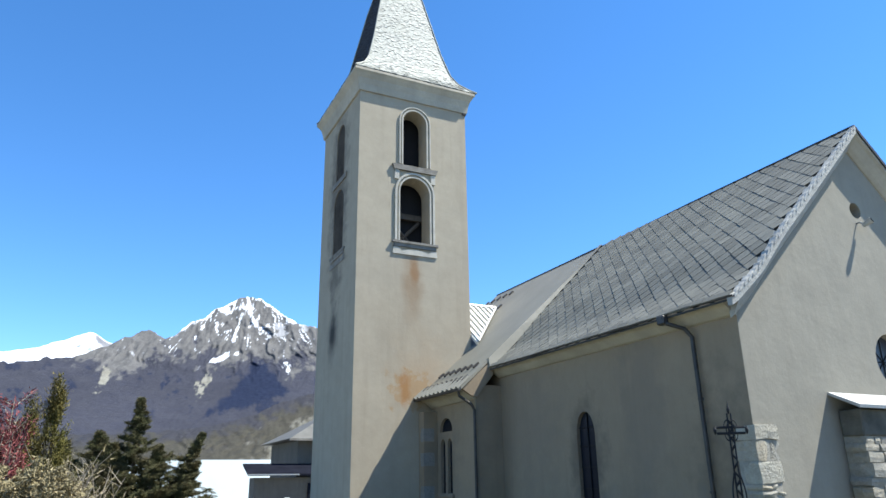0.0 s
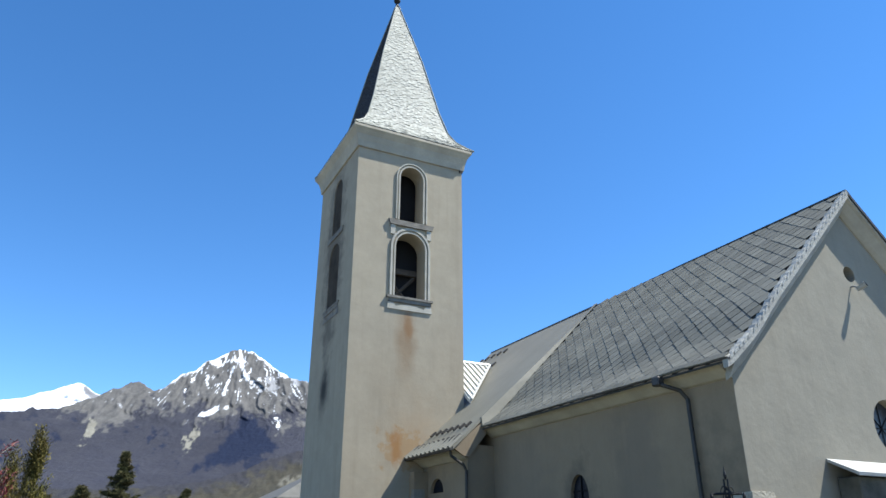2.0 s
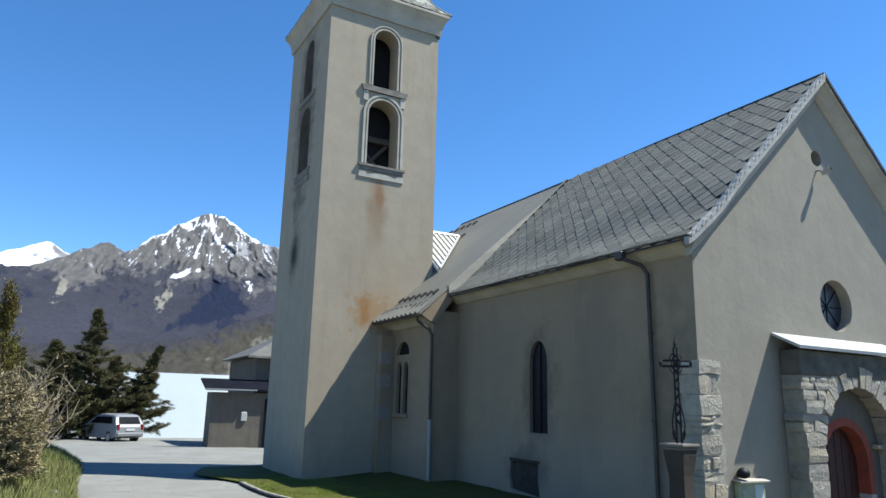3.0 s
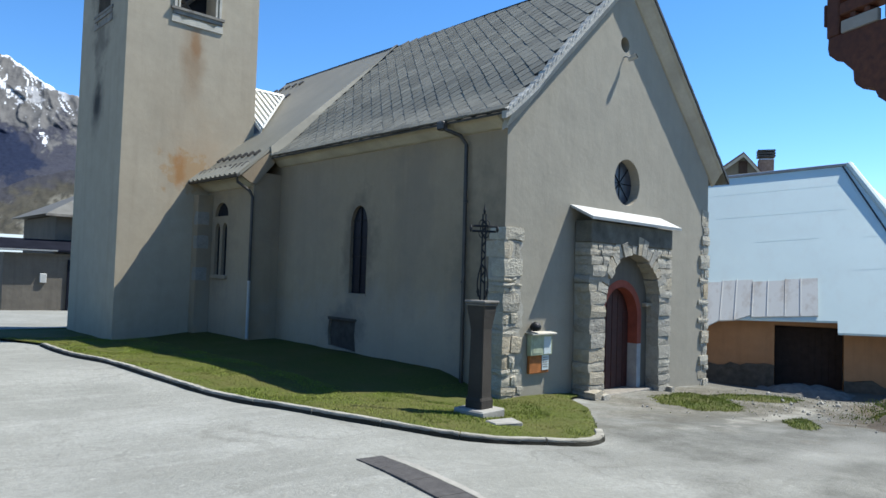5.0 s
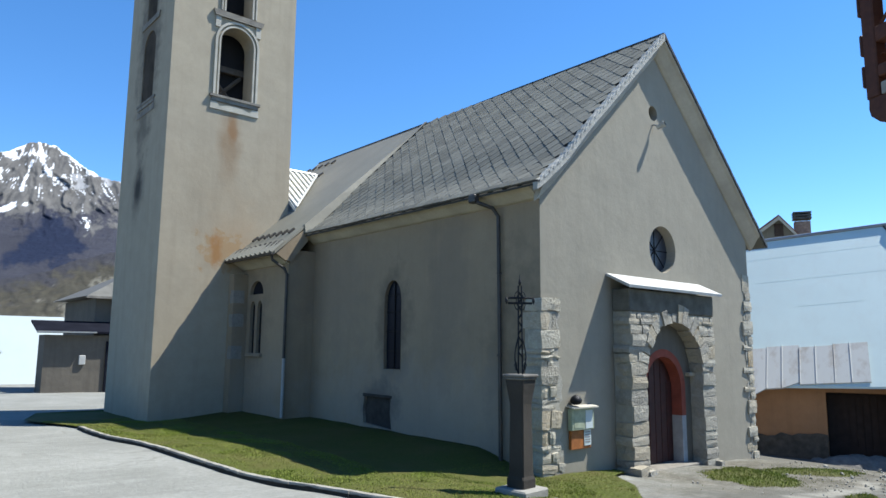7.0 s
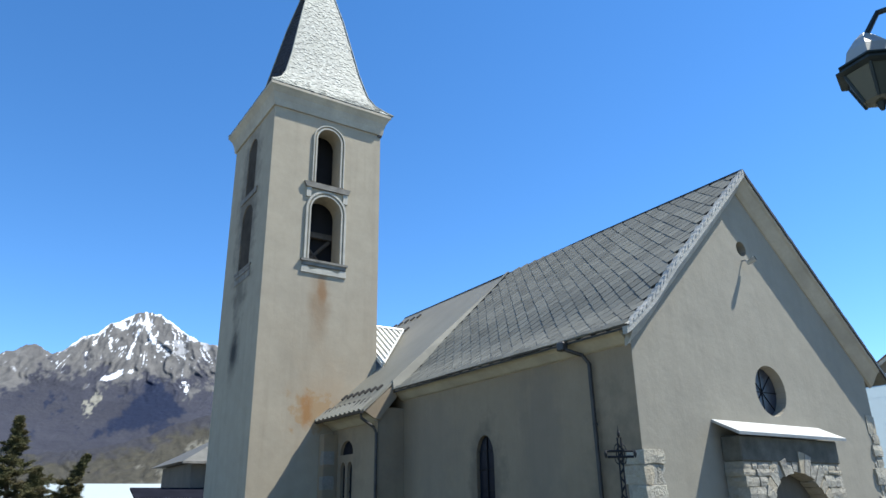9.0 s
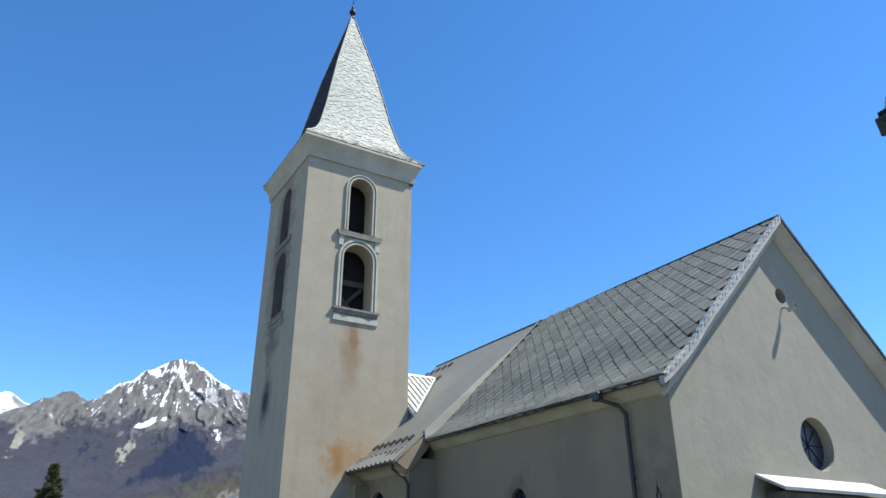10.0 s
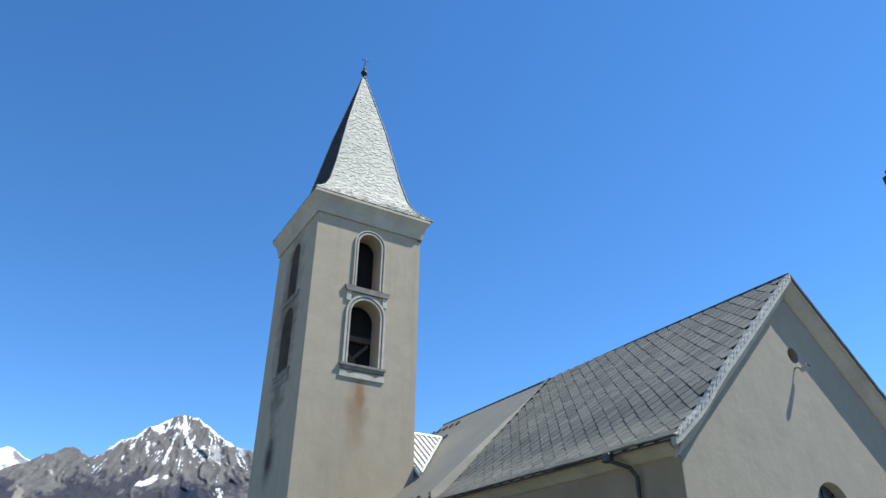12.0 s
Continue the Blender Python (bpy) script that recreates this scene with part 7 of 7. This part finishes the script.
def bush(place, tall, spread, seed, mat, label, bark, leaves, lean=(0, 0)):
    """Bare upright shrub: forked stems with a haze of twigs."""
    rnd = random.Random(seed)
    x, y = place
    z = bank_z(x, y)
    t = thing("bare_shrub", (x, y, z), label, "shrub")
    bm = bmesh.new()
    shoots = []
    for k in range(16):
        a = rnd.uniform(0, 6.28)
        r = spread * rnd.uniform(0.2, 1.0)
        h = tall * rnd.uniform(0.6, 1.0)
        p0 = Vector((x + 0.1 * math.cos(a), y + 0.1 * math.sin(a), z - 0.05))
        p2 = Vector((x + lean[0] + r * math.cos(a), y + lean[1] + r * math.sin(a), z + h))
        p1 = p0.lerp(p2, 0.5) + Vector((rnd.uniform(-0.1, 0.1), rnd.uniform(-0.1, 0.1), 0.1))
        tube(bm, [p0, p1, p2], 0.02, 5, 0.005)
        for _ in range(5):
            q = p0.lerp(p2, rnd.uniform(0.35, 0.95))
            e = q + Vector((rnd.uniform(-0.3, 0.3), rnd.uniform(-0.3, 0.3), rnd.uniform(0.1, 0.5)))
            tube(bm, [q, e], 0.008, 4, 0.003)
            shoots.append((q, e, leaves, 0.11))
        shoots.append((p1, p2, leaves, 0.12))
    part("stem_frame", bm, bark, t)
    if leaves:
        cr = new("crown", sprays("crown", mat, shoots, seed, 0.016))
        cr.parent = t
        cr.matrix_parent_inverse = t.matrix_world.inverted()


bush((-10.3, 6.4), 2.6, 0.8, 71, REDLEAF, "red-budded shrub with pale bare stems", PALE_BARK, 60)
bush((-10.0, 5.6), 1.9, 0.5, 72, REDLEAF, "small red-budded shrub on the bank", PALE_BARK, 40)
bush((-9.2, 5.6), 1.75, 0.8, 73, DRY_GRASS, "bare pale-stemmed shrub with few dry leaves", PALE_BARK, 6, (0.3, 0))
bush((-8.85, 6.3), 1.5, 0.6, 74, DRY_GRASS, "low bare shrub with pale arching stems", PALE_BARK, 4, (0.2, 0))


def boulder():
    bm = bmesh.new()
    bmesh.ops.create_icosphere(bm, subdivisions=3, radius=0.07)
    for v in bm.verts:
        v.co *= 1 + 0.25 * noise.noise(v.co * 6)
        v.co.z *= 0.8
    bmesh.ops.translate(bm, vec=(-8.35, 4.35, bank_z(-8.35, 4.35) + 0.06), verts=bm.verts)
    solid("white_stone", bm, WHITE, "white rounded stone at the foot of the bank", "stone", "", True)


boulder()

# ---- mountains ----
def mountain_material(name, rock, wood, forest, scale=1.0):
    """Rock, bare woods, dark forest, scree and snow, laid out by the mesh's cover attribute."""
    m = material(name, 0.95, 0, 0.05)
    v = coords(m, (0.001 * scale, 0.001 * scale, 0.001 * scale))
    cover = m.node_tree.nodes.new("ShaderNodeAttribute")
    cover.attribute_name = "cover"
    sep = m.node_tree.nodes.new("ShaderNodeSeparateColor")
    link(m, cover.outputs["Color"], sep.inputs[0])
    big, mid, fine = noisy(m, v, 4, 6, 0.6, 0.35, 0.65), noisy(m, v, 18, 7, 0.68, 0.35, 0.66), noisy(m, v, 70, 6, 0.7, 0.35, 0.68)
    c = blend(m, mid, tuple(x * 0.72 for x in rock), rock)
    c = blend(m, math_node(m, "MULTIPLY", fine, 0.25), c, tuple(x * 0.6 for x in rock))
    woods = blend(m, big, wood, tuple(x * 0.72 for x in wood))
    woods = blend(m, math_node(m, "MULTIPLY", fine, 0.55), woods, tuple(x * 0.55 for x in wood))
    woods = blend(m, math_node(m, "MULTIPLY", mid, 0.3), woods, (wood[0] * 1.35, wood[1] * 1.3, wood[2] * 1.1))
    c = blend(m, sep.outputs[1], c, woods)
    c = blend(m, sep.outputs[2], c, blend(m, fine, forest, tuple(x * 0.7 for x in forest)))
    c = blend(m, cover.outputs["Alpha"], c, blend(m, mid, (0.17, 0.16, 0.13), (0.25, 0.24, 0.20)))
    c = blend(m, sep.outputs[0], c, (0.72, 0.74, 0.78))
    paint(m, c)
    relief(m, math_node(m, "ADD", fine, mid), 0.35, 10.0)
    return m


def profile_at(points, az):
    if az <= points[0][0]:
        return points[0][1]
    for (a, p), (b, q) in zip(points, points[1:]):
        if az <= b:
            t = (az - a) / (b - a)
            t = t * t * (3 - 2 * t) * 0.5 + t * 0.5
            return p + (q - p) * t
    return points[-1][1]


def clamp(x):
    return max(0.0, min(1.0, x))


def ease(x, a, b):
    t = clamp((x - a) / (b - a))
    return t * t * (3 - 2 * t)


def main_cover(az, el, top, gully):
    """Snow, woods, dark forest and scree on the rocky mountain, by bearing and height angle."""
    n1 = noise.fractal((az * 0.45, el * 0.6, 3.1), 0.8, 2.2, 5)
    n2 = noise.fractal((az * 1.6, el * 1.6, 7.7), 0.7, 2.2, 4)
    spread = 0.7 + 0.13 * (15 - el)
    u = (az - 10.1) / spread
    warp = 0.5 * noise.noise((az * 0.7, el * 0.7, 1.3)) + 0.16 * n2
    line = abs(noise.noise((u * 2.1 + warp * 1.4, el * 0.28 + warp, 5.5)))
    gate = ease(noise.noise((az * 0.55, el * 0.75, 21.0)) + 0.12 * (el - 10.6), -0.05, 0.35)
    snow = ease(0.005 + 0.011 * (el - 8.0) - line, 0.0, 0.025) * gate * ease(el, 7.4, 8.6)
    cap = ease(el + 1.1 * n2 + 0.9 * gully + 0.6 * n1 - 0.16 * abs(az - 10.1) ** 1.4, 13.95, 14.2)
    rim = ease(el - top + 0.35 + 0.5 * n2 + 0.3 * n1, 0.1, 0.35) * ease(az, 2.8, 6.0) * ease(el, 10.8, 11.4) * ease(15.5 - az, 0, 2)
    shade = 0.25 + 0.75 * ease(11.4 - az, -1.2, 0.6)
    patch = shade * ease(n2 + 0.7 * gully + 0.1 * (el - 12.0), 0.42, 0.54) * ease(el, 8.8, 10.5)
    chain = ease(1.0 - math.hypot((az - 13.7 - 0.3 * (8.6 - el)) / 0.45, (el - 8.5) / 1.1) + 1.1 * n2, 0.62, 0.8)
    foot = ease(1.0 - math.hypot((az - 8.6) / 1.6, (el - 9.5 - 0.35 * (az - 8.6)) / 0.22) + 0.9 * n2, 0.3, 0.55)
    gutters = 0.0
    for (ax, ay), (bx, by), wide in (((10.15, 14.2), (10.35, 13.1), 0.16), ((10.35, 13.1), (10.85, 12.0), 0.11), ((9.75, 12.9), (9.35, 11.3), 0.09), ((9.35, 11.3), (8.95, 9.9), 0.11), ((8.95, 9.9), (8.3, 9.4), 0.14)):
        t = clamp(((az - ax) * (bx - ax) + (el - ay) * (by - ay)) / ((bx - ax) ** 2 + (by - ay) ** 2))
        gap = math.hypot(az - ax - (bx - ax) * t, el - ay - (by - ay) * t)
        gutters = max(gutters, ease(wide + 0.16 * n2 - gap, 0.0, 0.06))
    cap *= shade
    snow = max(snow, cap, rim * 0.95, patch, chain, foot, gutters)
    edge = 9.3 + 1.5 * n1 + 0.9 * n2 + 2.6 * gully - 1.1 * math.exp(-((az - 1.2) / 1.6) ** 2) + 0.6 * math.exp(-((az - 5) / 2) ** 2)
    woods = ease(edge - el, -0.35, 0.45)
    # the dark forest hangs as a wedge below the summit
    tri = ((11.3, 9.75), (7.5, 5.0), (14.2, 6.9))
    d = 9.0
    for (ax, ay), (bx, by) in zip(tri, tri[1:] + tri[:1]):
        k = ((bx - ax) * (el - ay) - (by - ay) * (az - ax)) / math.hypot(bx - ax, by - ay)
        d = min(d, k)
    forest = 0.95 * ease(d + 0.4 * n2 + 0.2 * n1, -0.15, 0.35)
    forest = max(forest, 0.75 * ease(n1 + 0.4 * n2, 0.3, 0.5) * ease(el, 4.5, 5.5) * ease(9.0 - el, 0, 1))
    scree = 0.0
    for cx, cy, rx, ry in ((7.1, 6.9, 0.42, 1.0), (0.3, 7.7, 0.3, 0.8)):
        q = math.hypot((az - cx - 0.25 * (el - cy)) / rx, (el - cy) / ry) + 1.0 * n2 + 0.5 * n1
        scree = max(scree, ease(1.0 - q, 0.0, 0.35))
    return snow, woods, forest * (1 - scree), scree


def massif_cover(az, el, top, gully):
    n2 = noise.fractal((az * 1.6, el * 1.6, 2.7), 0.7, 2.2, 4)
    rock = ease(az + 0.9 * (el - 10.4) + 0.35 * n2, -0.75, -0.45) * ease(top - el + 0.16 * n2, 0.0, 0.12)
    return clamp(1 - rock * 0.9), 0.0, 0.0, 0.0


def hill_cover(az, el, top, gully):
    n2 = noise.fractal((az * 0.9, el * 1.6, 12.7), 0.7, 2.2, 4)
    field = ease(n2 + 0.25 * (az - 12) - 0.35 * (el - 3.5), 0.25, 0.6) * 0.5
    return 0.0, clamp(0.8 + 0.6 * n2), ease(el - top + 1.6 + 1.1 * n2, 0.2, 1.5), clamp(field * (1 - ease(el - top + 1.4, 0, 1)))


def ridge(name, label, mat, crest, near, far, el0, rough, deep, cover, seed, wild=1.0, step=0.075, rows=170, tilt=0.5, bare=7.0):
    """A range round the valley: crest gives its height angle by bearing, gullies fan out from the summit."""
    peak = max(q for _, q in crest)
    azs = [-44 + 2.0 * k for k in range(14)] + [-16 + step * k for k in range(int(35 / step) + 1)] + [20 + 1.6 * k for k in range(12)]
    verts, faces, tint = [], [], []
    for az in azs:
        ca, sa = math.cos(radians(az)), math.sin(radians(az))
        even = profile_at(crest, az)
        wob = rough * (0.22 * noise.fractal((az * 0.9, seed, 0), 0.9, 2.1, 5) + 0.05 * noise.noise((az * 9, seed, 4)))
        top = even + wob
        for j in range(rows + 1):
            v = j / rows
            el = el0 + (even - el0) * v + wob * v ** 10
            u = (az - 10.1) / (0.7 + 0.13 * max(1.0, 15 - el))
            warp = 0.55 * noise.noise((az * 0.6, el * 0.6, seed)) + 0.2 * noise.noise((az * 1.9, el * 1.9, seed + 2))
            g = noise.ridged_multi_fractal((u * wild + warp, el * tilt + warp * 0.8, seed), 1.1, 2.15, 4, 0.95, 2.0)
            g = clamp(g / 1.9)
            d = near + (far - near) * clamp((el - el0) / (peak - el0)) ** 0.9 - deep * (g - 0.45) * min(1.0, v * 4) * (1 - 0.6 * v ** 8) * (0.03 + 0.97 * ease(el, bare, bare + 3.0))
            verts.append((-8.7 + d * sa, -7.6 + d * ca, 2.05 + d * math.tan(radians(el))))
            tint.extend(cover(az, el, top, 0.5 - g))
        d = far + 400
        verts.append((-8.7 + d * sa, -7.6 + d * ca, 0.0))
        tint.extend((0.0, 1.0, 0.0, 0.0))
    n = rows + 2
    for i in range(len(azs) - 1):
        for j in range(n - 1):
            a = i * n + j
            faces.append((a, a + n, a + n + 1, a + 1))
    me = bpy.data.meshes.new(name)
    me.from_pydata(verts, [], faces)
    for p in me.polygons:
        p.use_smooth = True
    layer = me.attributes.new("cover", "FLOAT_COLOR", "POINT")
    layer.data.foreach_set("color", tint)
    me.materials.append(mat)
    return tagged(new(name, me), label, "mountain", kind="structure")


# distance haze is put into the base colours as the blue of woods and forest
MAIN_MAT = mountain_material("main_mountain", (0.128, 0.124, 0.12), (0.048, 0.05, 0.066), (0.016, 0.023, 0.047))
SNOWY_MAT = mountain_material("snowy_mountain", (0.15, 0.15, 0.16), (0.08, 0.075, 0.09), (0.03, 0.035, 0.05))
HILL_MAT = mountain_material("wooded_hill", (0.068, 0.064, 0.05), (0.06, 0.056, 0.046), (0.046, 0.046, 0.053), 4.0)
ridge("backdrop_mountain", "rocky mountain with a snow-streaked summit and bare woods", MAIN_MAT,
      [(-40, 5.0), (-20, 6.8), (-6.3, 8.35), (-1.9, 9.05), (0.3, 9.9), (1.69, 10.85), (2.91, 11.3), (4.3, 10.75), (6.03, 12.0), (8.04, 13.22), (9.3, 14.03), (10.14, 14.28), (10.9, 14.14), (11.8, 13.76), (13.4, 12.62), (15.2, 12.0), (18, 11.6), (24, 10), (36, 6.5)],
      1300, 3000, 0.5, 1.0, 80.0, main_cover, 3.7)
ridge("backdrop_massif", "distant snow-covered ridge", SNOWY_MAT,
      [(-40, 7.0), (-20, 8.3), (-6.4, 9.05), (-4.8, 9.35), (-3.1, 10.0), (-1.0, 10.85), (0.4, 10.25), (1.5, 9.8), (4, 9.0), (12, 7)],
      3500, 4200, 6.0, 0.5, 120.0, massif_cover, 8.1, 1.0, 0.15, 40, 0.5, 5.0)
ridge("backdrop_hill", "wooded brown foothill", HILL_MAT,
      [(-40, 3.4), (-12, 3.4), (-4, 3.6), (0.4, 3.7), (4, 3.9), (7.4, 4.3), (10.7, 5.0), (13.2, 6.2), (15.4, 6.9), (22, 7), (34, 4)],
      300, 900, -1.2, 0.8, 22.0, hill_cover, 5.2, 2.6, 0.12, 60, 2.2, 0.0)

# ---- slates of the old roof ----
def slates():
    """Square slates laid on the diagonal; the nearest are parts, the others joined."""
    e = 0.35
    half = e / 2
    rise, run = RIDGE_Z - EAVE_Z, MID + OUT
    length = math.hypot(rise, run)
    ang = math.atan2(rise, run)
    rnd = random.Random(77)
    t = 0.009
    me0 = []
    for k in range(6):
        bm = bmesh.new()
        q = half * 0.993
        j = [rnd.uniform(-0.006, 0.006) for _ in range(8)]
        top = [(q + j[0], j[1]), (j[2], q + j[3]), (-q + j[4], j[5]), (j[6], -q + j[7])]
        lo = [bm.verts.new((x, y, 0.0)) for x, y in top]
        hi = [bm.verts.new((x, y, t)) for x, y in top]
        bm.faces.new(hi)
        for i in range(4):
            bm.faces.new((lo[i], lo[(i + 1) % 4], hi[(i + 1) % 4], hi[i]))
        m = done(bm, "slate")
        m.materials.append(SLATE)
        me0.append(m)
    spots = []
    rows = int(length / half) + 1
    cols = int((SPLIT + FRONT) / e) + 1
    for r in range(rows):
        for c in range(cols):
            y = -FRONT + 0.2 + (c + (0.5 if r % 2 else 0.0)) * e
            u = r * half + 0.05
            if y > SPLIT - 0.1 or u > length - 0.1 or u < 0.1:
                continue
            spots.append((y, u))
    spots.sort()
    rest_v, rest_f = [], []
    for i, (y, u) in enumerate(spots):
        f = u / length
        x = -OUT + run * f
        z = roof_z(x) + 0.004
        # each slate leans out a touch at its lower corner
        lean = math.atan((roof_z(x + 0.1) - roof_z(x - 0.1)) / 0.2) if x < MID - 0.12 else ang
        m = Matrix.Translation((x, y, z)) @ Matrix.Rotation(-lean, 4, "Y") @ Matrix.Rotation(0.012 + rnd.uniform(-0.02, 0.02), 4, (0.7071, 0.7071, 0)) @ Matrix.Rotation(0.018 + rnd.uniform(-0.012, 0.012), 4, "Y") @ Matrix.Rotation(rnd.uniform(-0.012, 0.012), 4, "Z")
        src = me0[i % 6]
        if i < 300:
            ob = new("slate", src)
            ob.parent = LEFT_DECK
            ob.matrix_basis = m
        else:
            b = len(rest_v)
            rest_v.extend([m @ v.co for v in src.vertices])
            rest_f.extend([tuple(b + k for k in p.vertices) for p in src.polygons])
    me = bpy.data.meshes.new("slates")
    me.from_pydata(rest_v, [], rest_f)
    me.materials.append(SLATE_REST)
    ob = new("slate_covering", me)
    ob.parent = LEFT_DECK
    tagged(ob, "grey diamond slates further along the roof", kind="stuff")


slates()
